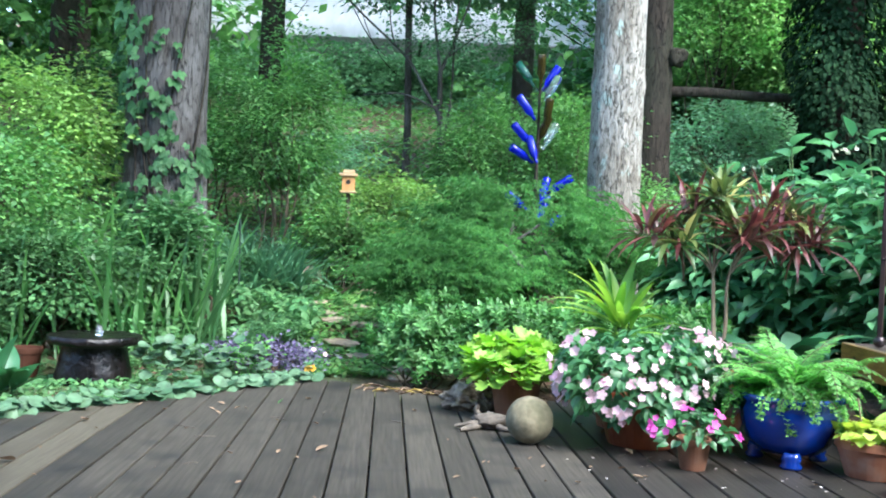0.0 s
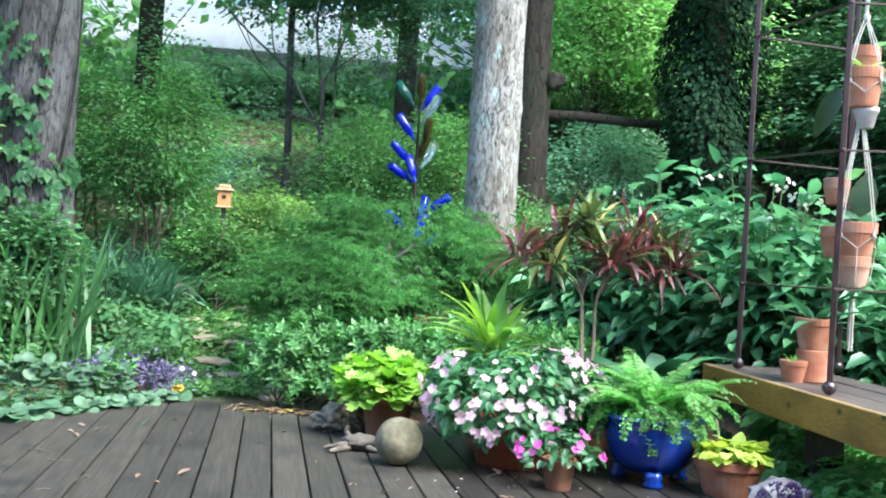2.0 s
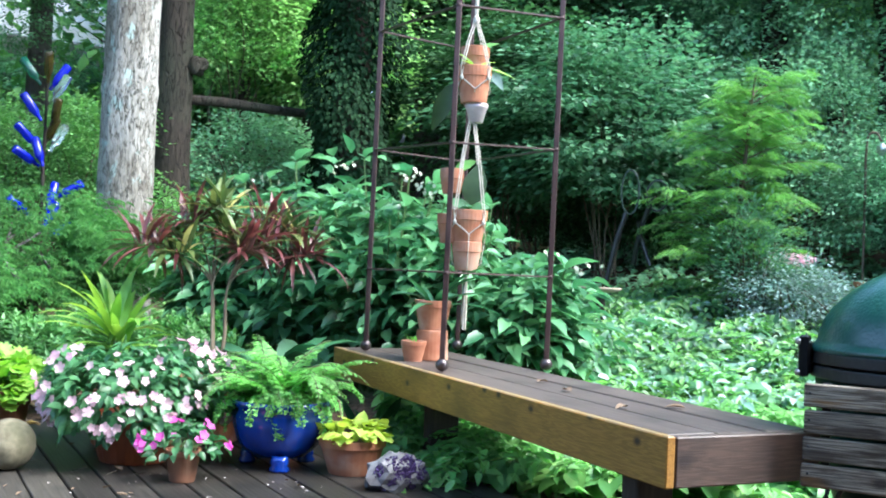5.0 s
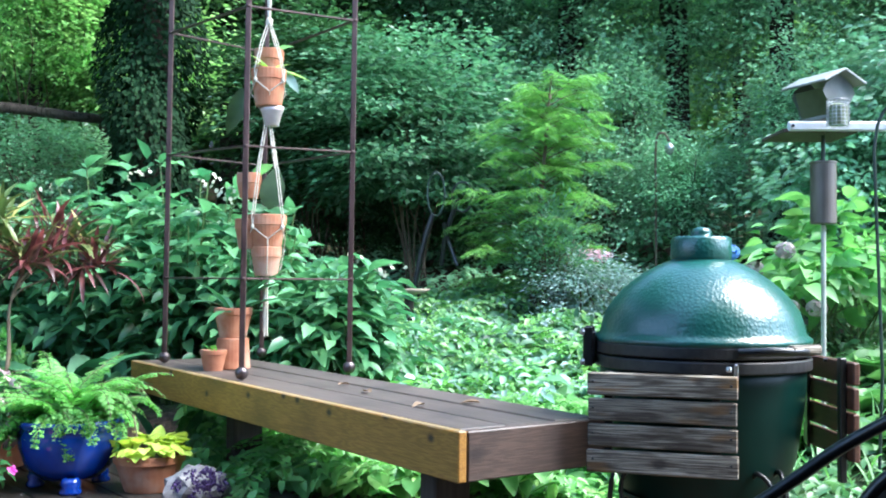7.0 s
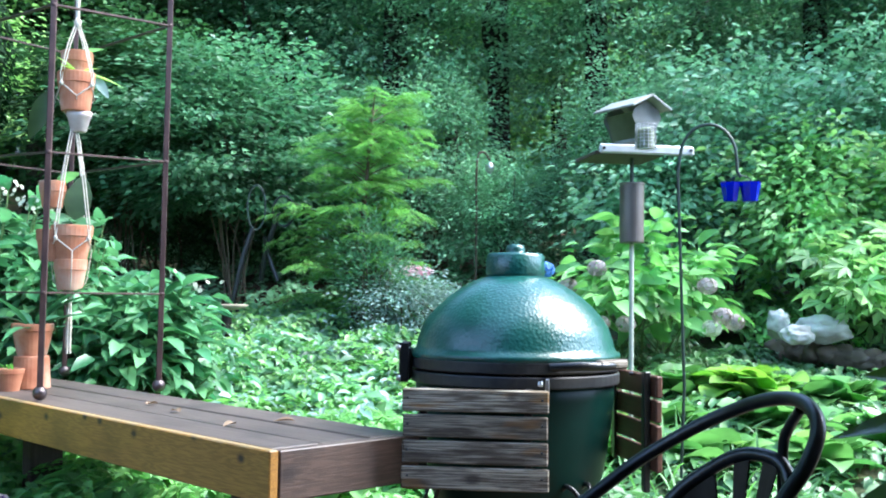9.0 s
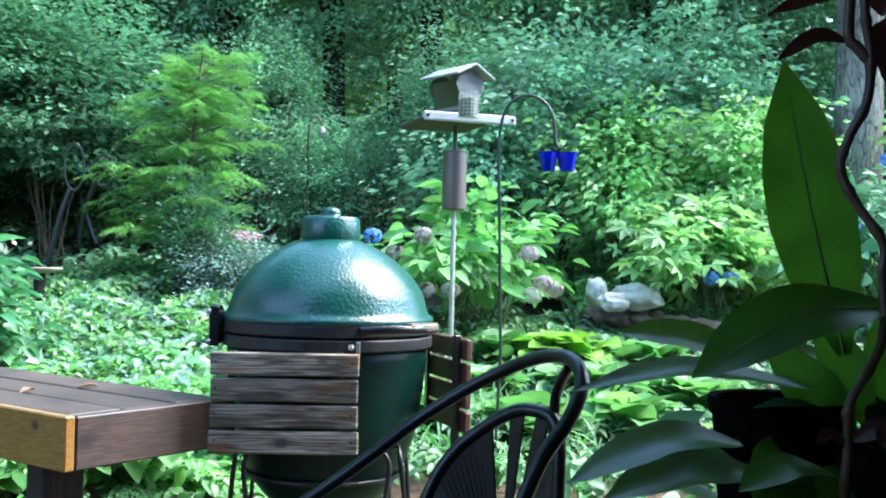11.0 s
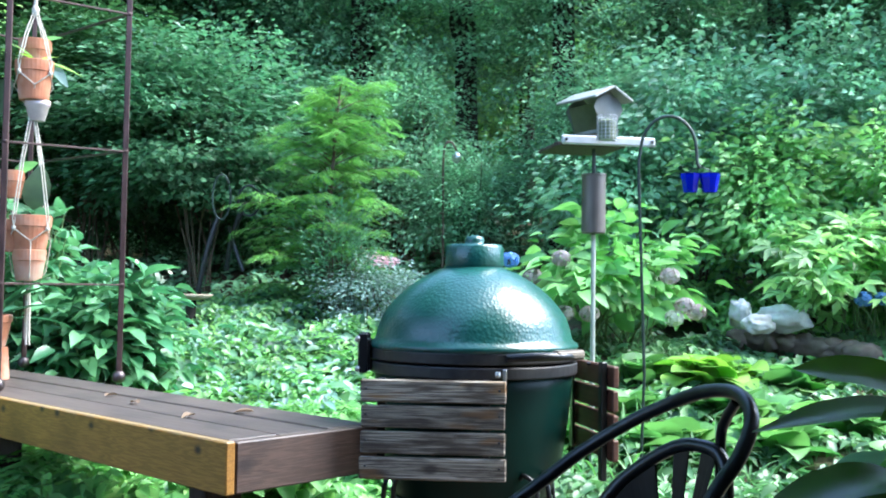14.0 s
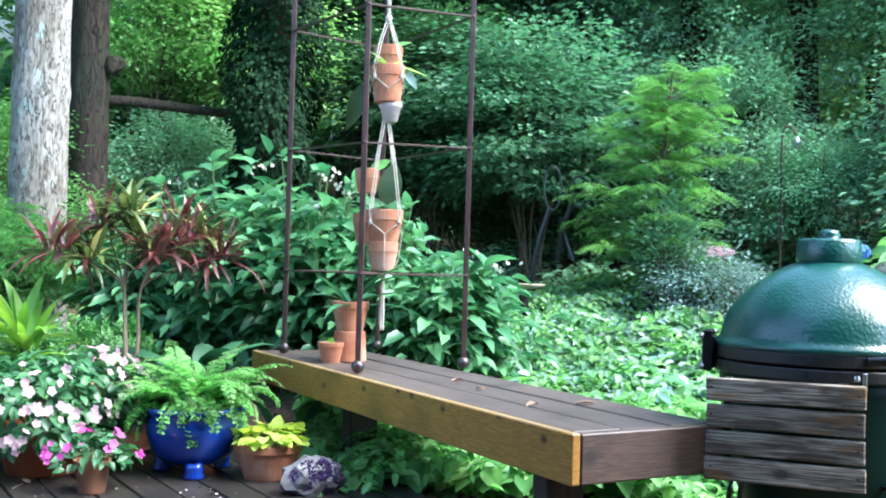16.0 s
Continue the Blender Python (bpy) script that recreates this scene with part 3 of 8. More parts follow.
def heart_leaf(w=0.8, droop=0.3, fold=0.10):
    """A broad heart-shaped leaf of eight faces, its stalk in the notch."""
    side = [(0.22, -0.07, 0.3), (0.42, 0.02, 0.7), (0.52, 0.22, 1.0), (0.48, 0.46, 0.9), (0.34, 0.70, 0.6), (0.16, 0.89, 0.25)]
    V = [(0, 0.08, 0)] + [(x * w, y, fold * k - droop * y * y) for x, y, k in side] + [(0, 1, -droop)] + [(-x * w, y, fold * k - droop * y * y) for x, y, k in side[::-1]] + [(0, 0.45, -0.2 * droop)]
    n = len(V) - 1
    return np.array(V, float), np.array([(i, i + 1, n) for i in range(n - 1)] + [(n - 1, 0, n)])


def palmate(lobes=7, width=0.13, spread=110, droop=0.35):
    """A deeply cut leaf of narrow lobes."""
    V, T = [], []
    for i in range(lobes):
        a = radians(-spread + 2 * spread * i / (lobes - 1))
        ln = 1 - 0.45 * abs(a) / radians(spread)
        d, s = np.array((math.sin(a), math.cos(a), 0)), np.array((math.cos(a), -math.sin(a), 0))
        n = len(V)
        V += [np.zeros(3), d * ln * 0.55 + s * width / 2 + (0, 0, 0.02), d * ln - np.array((0, 0, droop * ln)), d * ln * 0.55 - s * width / 2 + (0, 0, 0.02)]
        T += [(n, n + 1, n + 2), (n, n + 2, n + 3)]
    return np.array(V), np.array(T)


def feather(pairs=9, width=0.055, length=0.34, droop=0.25):
    """A flat spray of needle-like leaflets along one stalk."""
    V, T = [], []
    for i in range(pairs):
        y = 0.08 + 0.9 * i / pairs
        ln = length * math.sin(math.pi * (0.18 + 0.75 * i / pairs))
        for sgn in (-1, 1):
            n = len(V)
            z = -droop * y * y
            V += [(0, y, z), (sgn * ln * 0.55, y + ln * 0.25 + width, z - 0.01), (sgn * ln, y + ln * 0.55, z - 0.06), (sgn * ln * 0.55, y + ln * 0.25 - width, z - 0.01)]
            T += [(n, n + 1, n + 2), (n, n + 2, n + 3)]
    n = len(V)
    V += [(-0.008, 0, 0), (0.008, 0, 0), (0, 1, -droop), (0, 1.02, -droop)]
    T += [(n, n + 1, n + 2), (n, n + 2, n + 3)]
    return np.array(V, float), np.array(T)


def rosette(petals=5, width=1.2, cup=0.15):
    """A flat flower of broad petals in the xy plane, facing z."""
    V, T = [(0, 0, 0.0)], []
    for i in range(petals):
        a = 2 * math.pi * i / petals
        for da, r, z in ((-0.5 * width, 0.75, cup * 0.8), (-0.18 * width, 1.0, cup), (0.18 * width, 1.0, cup), (0.5 * width, 0.75, cup * 0.8)):
            V.append((r * math.cos(a + da), r * math.sin(a + da), z + 0.03 * (i % 2)))
        n = 1 + 4 * i
        T += [(0, n, n + 1), (0, n + 1, n + 2), (0, n + 2, n + 3)]
    return np.array(V, float), np.array(T)


def scallop(lobes=7, wave=0.12, fold=0.10):
    """A round leaf with a wavy edge, its stalk at the rim."""
    V, T = [(0, 0.12, 0.0)], []
    n = 2 * lobes + 2
    for i in range(n):
        a = math.pi * (-0.92 + 1.84 * i / (n - 1))
        r = 0.52 * (1 + wave * (1 if i % 2 else -1))
        V.append((r * math.sin(a), 0.5 + r * math.cos(a), fold * (abs(math.sin(a)) + 0.5 * (i % 2)) - 0.12 * (0.5 + 0.5 * math.cos(a)) ** 2))
    for i in range(1, n):
        T.append((0, i, i + 1))
    return np.array(V, float), np.array(T)


def scatter(name, shape, P, D, N, S, mat, smooth=True):
    """One mesh of many leaves: places P, directions D, upper sides N, sizes S."""
    tv, tf = shape
    P, D, N = np.asarray(P, float), np.asarray(D, float), np.asarray(N, float)
    S = np.broadcast_to(np.asarray(S, float), (len(P),))
    D = D / (np.linalg.norm(D, axis=1, keepdims=True) + 1e-9)
    X = np.cross(D, N)
    X /= np.linalg.norm(X, axis=1, keepdims=True) + 1e-9
    Z = np.cross(X, D)
    V = P[:, None] + S[:, None, None] * (tv[None, :, :1] * X[:, None] + tv[None, :, 1:2] * D[:, None] + tv[None, :, 2:] * Z[:, None])
    Q = tf[None] + (np.arange(len(P)) * len(tv))[:, None, None]
    return mesh_of(name, V.reshape(-1, 3), Q.reshape(-1, tf.shape[1]), mat, smooth)


PROFILE = {
    "strap": (0.7, 1.0, 1.0, 0.95, 0.8, 0.5, 0.03),
    "lance": (0.15, 0.55, 0.9, 1.0, 0.85, 0.5, 0.02),
    "broad": (0.10, 0.35, 0.92, 1.0, 0.88, 0.5, 0.02),
    "oval": (0.16, 0.58, 0.88, 1.0, 0.93, 0.66, 0.03),
    "heart": (0.05, 0.06, 0.10, 0.64, 0.92, 1.0, 0.98, 0.88, 0.68, 0.38, 0.02),
}


def arch_leaves(P, az, L, W, th, bend, profile="strap", fold=0.15, twist=0.0, ripple=0.0):
    """Verts and quads of long leaves that rise from P and arch over. th: degrees from upright at the base, bend: degrees gained to the tip."""
    P = np.asarray(P, float)
    n = len(P)
    az, L, W, th, bend, twist = (np.radians(np.broadcast_to(np.asarray(a, float), (n,))) if i in (0, 3, 4, 5) else np.broadcast_to(np.asarray(a, float), (n,)) for i, a in enumerate((az, L, W, th, bend, twist)))
    w = np.array(PROFILE[profile])
    k = len(w)
    s = np.linspace(0, 1, k)
    ang = th[:, None] + bend[:, None] * s[None] ** 1.4
    mid = (ang[:, 1:] + ang[:, :-1]) / 2
    step = L[:, None] / (k - 1)
    H = np.concatenate([np.zeros((n, 1)), np.cumsum(np.sin(mid) * step, 1)], 1)
    Z = np.concatenate([np.zeros((n, 1)), np.cumsum(np.cos(mid) * step, 1)], 1)
    fwd = np.stack([np.sin(az), np.cos(az), np.zeros(n)], 1)
    side = np.stack([np.cos(az), -np.sin(az), np.zeros(n)], 1)
    C = P[:, None] + H[..., None] * fwd[:, None] + Z[..., None] * np.array((0, 0, 1.0))
    nrm = -np.cos(ang)[..., None] * fwd[:, None] + np.sin(ang)[..., None] * np.array((0, 0, 1.0))
    tw = twist[:, None] * s[None]
    sd = side[:, None] * np.cos(tw)[..., None] + nrm * np.sin(tw)[..., None]
    half = (W[:, None] * w[None] / 2)[..., None]
    wob = ripple * half * np.sin(9 * s + 2)[None, :, None]
    Lf, Rt = C - sd * half + nrm * (fold * half + wob), C + sd * half + nrm * (fold * half - wob)
    V = np.stack([Lf, C, Rt], 2)
    q = []
    for i in range(k - 1):
        a = 3 * i
        q += [(a, a + 1, a + 4, a + 3), (a + 1, a + 2, a + 5, a + 4)]
    Q = np.array(q)[None] + (np.arange(n) * 3 * k)[:, None, None]
    return V.reshape(-1, 3), Q.reshape(-1, 4)


def arch_mesh(name, mat, **kw):
    v, q = arch_leaves(**kw)
    return mesh_of(name, v, q, mat)


def unit(n):
    d = rng.normal(size=(n, 3))
    return d / np.linalg.norm(d, axis=1, keepdims=True)


def clumps(center, radii, n, per, size, flat=0.5, low=-0.5, inner=0.55):
    """Leaf places in a crown: n clumps in a lumpy ellipsoid, per leaves each. Returns places and outward ways."""
    d = unit(n * 3)
    d = d[d[:, 2] > low][:n]
    n = len(d)
    ph = 6.283 * rng.random(3)
    lump = 0.78 + 0.16 * np.sin(3.1 * d[:, 0] + 5.3 * d[:, 1] + ph[0]) + 0.14 * np.sin(7.0 * d[:, 2] + 6.0 * d[:, 0] + ph[1]) + 0.10 * rng.normal(size=n)
    rad = (inner + (1 - inner) * rng.random(n) ** 0.6) * lump
    c = np.asarray(center) + d * rad[:, None] * np.asarray(radii)
    off = rng.normal(size=(n, per, 3)) * size * np.array((1, 1, flat))
    way = d * np.array((1, 1, 0.25)) + 0.7 * rng.normal(size=(n, 3)) * np.array((1, 1, 0.3))
    off += way[:, None] * (rng.random((n, per, 1)) - 0.5) * 2.6 * size
    P = (c[:, None] + off).reshape(-1, 3)
    out = np.repeat(d, per, 0) + 0.9 * off.reshape(-1, 3) / size
    return P, out


def leaf_crown(name, mat, shape, center, radii, n, per, size, leaf, parent=None, flat=0.5, low=-0.5, inner=0.55, up=0.7, droop=0.25, label=""):
    P, out = clumps(center, radii, n, per, size, flat, low, inner)
    m = len(P)
    D = out + 0.5 * rng.normal(size=(m, 3))
    D[:, 2] = D[:, 2] * 0.5 - droop
    N = up * np.array((0, 0, 1.0)) + 0.45 * unit(m) + 0.25 * out / (np.linalg.norm(out, axis=1, keepdims=True) + 1e-9)
    S = leaf * (0.65 + 0.6 * rng.random(m))
    return part(name, scatter(name, shape, P, D, N, S, mat), mat, parent, label)


def stems_to(center, radii, count, r0, base=(0, 0, 0), spread=0.05, sides=6, wander=0.08, low=0.0):
    """Runs of stems from the base to places inside a crown."""
    runs = []
    for i in range(count):
        d = unit(1)[0]
        d[2] = abs(d[2]) * 0.8 + low
        tip = np.asarray(center) + d * np.asarray(radii) * (0.5 + 0.4 * rng.random())
        b = np.asarray(base) + np.array((*rng.normal(size=2) * spread, 0))
        mid1 = b + (tip - b) * 0.35 + np.array((*rng.normal(size=2) * wander, 0.12 * abs(tip[2] - b[2])))
        mid2 = b + (tip - b) * 0.7 + np.array((*rng.normal(size=2) * wander, 0.08 * abs(tip[2] - b[2])))
        pts = spline([b - (0, 0, 0.05), mid1, mid2, tip], 4)
        runs.append((pts, np.linspace(r0, r0 * 0.25, len(pts)), sides))
    return runs


def lumpy(radii, seed, amp=0.25, freq=3.0, sub=4):
    bm = bmesh.new()
    bmesh.ops.create_icosphere(bm, subdivisions=sub, radius=1.0)
    for v in bm.verts:
        k = 1 + amp * noise.fractal(v.co * freq + Vector((seed, 0, 0)), 0.8, 2.0, 4)
        v.co = Vector((v.co.x * radii[0] * k, v.co.y * radii[1] * k, v.co.z * radii[2] * k))
    return bm


SHRUB_GROUP = "garden shrubs"
KITE, KITE_W, OV, FEATHER, FLOWER, HEART = kite(0.42), kite(0.62), plain_leaf(0.52), feather(5, 0.08), rosette(), heart_leaf()


def gz(x, y):
    """Height of the garden ground: level round the deck, then rising away from it."""
    r, az = math.hypot(x - 0.3, y), math.degrees(math.atan2(x - 0.3, y))
    k = min(1, max(0, (az - 8) / 24)) if az < 120 else max(0, 1 - (az - 120) / 30)
    k = k * k * (3 - 2 * k)
    r0, s = 6.7 - 2.3 * k, 0.25 - 0.12 * k
    z = -0.06 + s * min(max(0, r - r0), 10 - r0) + (0.21 + 0.045 * (1 - k)) * min(max(0, r - 10), 26)
    if r > 6.9 or (k > 0.99 and r > 4.6):
        z += 0.10 * noise.noise((x * 0.7, y * 0.7, 0)) * min(1, (r - 4.4) / 3)
    return z


def polar(az, r):
    a = radians(az)
    return 0.3 + r * math.sin(a), r * math.cos(a)


def shrub(name, label, az, r, radii, zc, mat, shape, n, per, size, leaf, stems=8, stem_r=0.012, flat=0.5, low=-0.5, inner=0.55, up=0.7, droop=0.25, category="shrub", group=SHRUB_GROUP, base=None):
    """A bush with its own stems and foliage. zc: height of the crown's middle over its foot."""
    x, y = polar(az, r)
    ob = thing(name, label, category, (x, y, gz(x, y)), 0, group)
    part("branchwork", tubes("branchwork", stems_to((0, 0, zc), np.asarray(radii) * 0.9, stems, stem_r, spread=0.1), M["twig"]), None, ob)
    fine = (0.85, 1.5, 1.0, 1.0) if flat < 0.2 else (1.25, 1.45, 0.70, 0.72) if shape is KITE_W else (1.1, 1.25, 0.75, 0.85)
    leaf_crown("foliage", mat, shape, (0, 0, zc), radii, int(n * fine[0]), int(per * fine[1]), size * fine[2], leaf * fine[3], ob, flat, low, inner, up, droop)
    return ob


def trunk_runs(h, r0, r1, lean=(0, 0), sides=14, flare=1.35):
    zs = np.array([-0.3, 0.0, 0.15, 0.4, 0.8, *np.linspace(1.3, h, 9)])
    pts = [(lean[0] * z + 0.015 * math.sin(2.3 * z), lean[1] * z + 0.015 * math.cos(1.9 * z), z) for z in zs]
    rad = [(r0 + (r1 - r0) * max(z, 0) / h) * (1 + (flare - 1) * math.exp(-max(z, 0) / 0.22)) for z in zs]
    return pts, rad, sides


def rough_trunk(name, h, r0, r1, mat, parent, lean=(0, 0), sides=48, rings=90, ridge=0.03, knots=(), flare=1.3):
    """A trunk whose surface is furrowed and lumpy."""
    V = []
    for j in range(rings):
        z = -0.3 + (h + 0.3) * j / (rings - 1)
        r = (r0 + (r1 - r0) * max(z, 0) / h) * (1 + (flare - 1) * math.exp(-max(z, 0) / 0.3))
        for kz, kh in knots:
            r *= 1 + kh * math.exp(-((z - kz) / 0.045) ** 2)
        for i in range(sides):
            a = 2 * math.pi * i / sides
            f = 1 + 0.05 * noise.noise((math.cos(a) * 2, math.sin(a) * 2, z * 0.9)) + ridge * noise.noise((math.cos(a) * 11, math.sin(a) * 11, z * 2.2))
            V.append((lean[0] * z + r * f * math.cos(a), lean[1] * z + r * f * math.sin(a), z))
    Q = [(j * sides + i, j * sides + (i + 1) % sides, (j + 1) * sides + (i + 1) % sides, (j + 1) * sides + i) for j in range(rings - 1) for i in range(sides)]
    return part(name, mesh_of(name, V, Q, mat), mat, parent)


def tree(label, az, r, h, r0, bark, mat, crown_z, radii, n, per, size, leaf, lean=(0, 0), limbs=7, shape=None, low=-0.6, inner=0.3, category="tree", flat=0.32):
    x, y = polar(az, r)
    ob = thing("tree", label, category, (x, y, gz(x, y)), 0, "woodland trees")
    part("trunk", tubes("trunk", [trunk_runs(h, r0, r0 * 0.55, lean)], M[bark]), None, ob)
    top = np.array((lean[0] * h, lean[1] * h, h))
    runs = []
    for i in range(limbs):
        z = crown_z - radii[2] * 0.7 + (h - crown_z + radii[2] * 0.6) * rng.random()
        a = rng.random() * 6.283
        L = radii[0] * (0.6 + 0.4 * rng.random())
        b = np.array((lean[0] * z, lean[1] * z, z))
        pts = spline([b, b + L * 0.4 * np.array((math.cos(a), math.sin(a), 0.5)), b + L * np.array((math.cos(a + 0.3), math.sin(a + 0.3), 0.55))], 5)
        runs.append((pts, np.linspace(r0 * 0.35, r0 * 0.08, len(pts)), 6))
    for run in runs:
        part("limb", tubes("limb", [run], M[bark]), None, ob)
    leaf_crown("crown", mat, shape or KITE_W, (lean[0] * crown_z, lean[1] * crown_z, crown_z), radii, *((int(n * 0.98), int(per * 1.2), size * 0.52, leaf * 0.79) if r < 15.5 else (int(n * 0.8), int(per * 1.3), size * 0.7, leaf * 0.85)), ob, flat, low, inner)
    return ob


# ---- ground, far house, unseen porch shell ----
def build_ground():
    radii = np.concatenate([np.linspace(0.0, 12, 61), np.geomspace(12.5, 400, 34)])
    na = 180
    V, Q = [(0.3, 0, gz(0.3, 0))], []
    for r in radii[1:]:
        for i in range(na):
            a = 2 * math.pi * i / na
            x, y = 0.3 + r * math.sin(a), r * math.cos(a)
            V.append((x, y, gz(x, y)))
    for j in range(len(radii) - 2):
        for i in range(na):
            a, b = 1 + j * na + i, 1 + j * na + (i + 1) % na
            Q.append((a, b, b + na, a + na))
    ob = part("ground", mesh_of("ground", V, Q, M["ground"]), None, None)
    tagged(ob, "brown mulch and mossy soil rising away from the deck", "ground", kind="structure")
    return ob


build_ground()

far_house = thing("house", "distant house with a pale sunlit sheet roof behind the trees", "house", (0.0, 24.5, 3.6))
part("wall", box(15, 6, 2.4, (0, 1.5, 0.6), 0.02), M["house_wall"], far_house)
bm = bmesh.new()
rv = [bm.verts.new(p) for p in ((-8, -2.2, 1.55), (8, -2.2, 1.75), (8, 2.2, 3.8), (-8, 2.2, 3.6), (8, 6.2, 1.75), (-8, 6.2, 1.55))]
bm.faces.new((rv[0], rv[1], rv[2], rv[3])), bm.faces.new((rv[3], rv[2], rv[4], rv[5]))
bmesh.ops.solidify(bm, geom=bm.faces[:], thickness=0.12)
part("roof", bm, M["roofing"], far_house, "pale grey-white sheet roof")

# ceiling and three walls, all out of view, added to cut the light
unseen_ceiling = part("ceiling", box(8.0, 4.65, 0.08, (-0.70, -1.225, 2.54), 0.01), M["ceiling_paint"], None)
tagged(unseen_ceiling, "unseen plain ceiling added to shade the deck", "ceiling", kind="structure")
ws = part("wall_south", box(7.6, 0.14, 3.2, (-0.9, -3.5, 0.98), 0.01), M["siding"], None)
tagged(ws, "unseen plain wall added behind the deck to block light", "wall", kind="structure")
ww = part("wall_west", box(0.14, 5.0, 3.2, (-4.65, -1.1, 0.98), 0.01), M["siding"], None)
tagged(ww, "unseen plain side wall added to block light", "wall", kind="structure")
# keeps light from behind off the near plants
we = part("wall_east", box(0.14, 3.38, 3.2, (2.12, -1.73, 0.98), 0.01), M["siding"], None)
tagged(we, "unseen plain side wall added to block light", "wall", kind="structure")

# ---- big trees near the deck ----
x, y = -1.70, 7.82
ltree = thing("tree", "big grey-brown tree trunk wrapped in climbing ivy", "tree", (x, y, gz(x, y)), 0, "woodland trees")
rough_trunk("trunk", 7.0, 0.315, 0.25, M["bark_grey"], ltree, lean=(-0.012, 0), ridge=0.05)
n = 760
za = rng.random(n) ** 2.6 * 3.4
aa = np.where(rng.random(n) < 0.60, rng.normal(-2.75, 0.34, n), rng.normal(-1.7, 0.5, n)) + np.where(za < 1.2, rng.normal(0.6, 0.5, n), 0)
keep = (np.sin(3.1 * za + 2 * aa) + rng.normal(0, 0.7, n) > -0.2) | (za < 0.9)
za, aa = za[keep], aa[keep]
rr = 0.335 + 0.05 * rng.random(len(za)) + np.where(za < 1.0, 0.08 * rng.random(len(za)), 0)
P = np.stack([rr * np.cos(aa) - 0.012 * za, rr * np.sin(aa), za], 1)
out = np.stack([np.cos(aa), np.sin(aa), np.zeros(len(aa))], 1)
part("ivy", scatter("ivy", palmate(5, 0.62, 95, 0.25), P, out * 0.35 + np.array((0, 0, -0.8)) + 0.5 * unit(len(P)), out + 0.5 * unit(len(P)), 0.045 + 0.075 * rng.random(len(P)) ** 2, G["ivy_leaf"]), None, ltree, "climbing green ivy")
vines = []
for k in range(5):
    a0 = -2.4 + 0.45 * k
    pts = [(0.33 * math.cos(a0 + 0.35 * math.sin(1.7 * z + k)) - 0.012 * z, 0.33 * math.sin(a0 + 0.35 * math.sin(1.7 * z + k)), z) for z in np.linspace(0, 3.4, 26)]
    vines.append((pts, 0.008, 5))
for run in vines:
    part("vine", tubes("vine", [run], M["bark_dark"]), None, ltree)
for run in stems_to((0, 0, 6.6), (2.4, 2.4, 1.2), 6, 0.09, base=(-0.08, 0, 5.2), wander=0.2):
    part("limb", tubes("limb", [run], M["bark_grey"]), None, ltree)
# crown made dense and moved forward to add shade on the fountain side
leaf_crown("crown", G["mid"], KITE_W, (0.2, -1.0, 7.4), (4.4, 4.2, 1.8), 900, 30, 0.34, 0.125, ltree)

x, y = 1.64, 7.42
wtree = thing("tree", "tree with pale lichened cracked whitish bark", "tree", (x, y, gz(x, y)), 0, "woodland trees")
rough_trunk("trunk", 7.0, 0.196, 0.165, M["bark_white"], wtree, lean=(0.002, 0), ridge=0.045, knots=((1.93, 0.07), (1.3, 0.03)))
for run in stems_to((0, 0, 6.8), (2.0, 2.0, 1.2), 5, 0.07, base=(0, 0, 5.4), wander=0.2):
    part("limb", tubes("limb", [run], M["bark_white"]), None, wtree)
leaf_crown("crown", G["mid"], KITE_W, (0, 0, 7.0), (2.4, 2.4, 1.4), 140, 40, 0.28, 0.11, wtree)

x, y = 2.50, 9.70
dtree = thing("tree", "dark brown straight tree trunk in the shade", "tree", (x, y, gz(x, y)), 0, "woodland trees")
rough_trunk("trunk", 7.5, 0.185, 0.15, M["bark_dark"], dtree, lean=(-0.01, 0), ridge=0.06, knots=((1.75, 0.08),))
burl = lumpy((0.09, 0.09, 0.10), 77, 0.4, 1.6, 3)
burl.transform(Matrix.Translation((0.17, -0.12, 1.95)))
part("burl", burl, M["bark_dark"], dtree, smooth=True)
for run in stems_to((0, 0, 7.2), (2.0, 2.0, 1.2), 5, 0.06, base=(0, 0, 5.8), wander=0.2):
    part("limb", tubes("limb", [run], M["bark_dark"]), None, dtree)
leaf_crown("crown", G["mid"], KITE_W, (0, 0, 7.2), (2.4, 2.4, 1.4), 120, 40, 0.3, 0.12, dtree)

beam = thing("rail_beam", "dark weathered log rail set between two trees", "rail", (3.30, 9.70, 2.40), 0)
part("log", tubes("log", [([(-0.72, 0.03, 0.0), (-0.3, 0, 0.01), (0.2, 0.01, -0.005), (0.8, 0.04, 0.0)], (0.052, 0.05, 0.048, 0.045), 10)], M["bark_dark"]), None, beam)
part("post", tubes("post", [([(0.70, 0.04, gz(4.0, 9.7) - 2.45), (0.70, 0.04, -0.6), (0.70, 0.04, 0.12)], 0.05, 10)], M["bark_dark"]), None, beam)

# an evergreen column at the end of the rail
x, y = 4.12, 9.2
col = thing("tree", "dark trunk thickly clothed in ivy leaves", "tree", (x, y, gz(x, y)), 0, "woodland trees")
part("trunk", tubes("trunk", [trunk_runs(9, 0.2, 0.13)], M["bark_dark"]), None, col)
n = 24000
za, aa = rng.random(n) * 5.5, rng.random(n) * 6.283
rr = 0.30 + 0.14 * rng.random(n) + 0.10 * np.sin(4 * za + 2 * aa)
P = np.stack([rr * np.cos(aa), rr * np.sin(aa), za], 1)
out = np.stack([np.cos(aa), np.sin(aa), np.zeros(n)], 1)
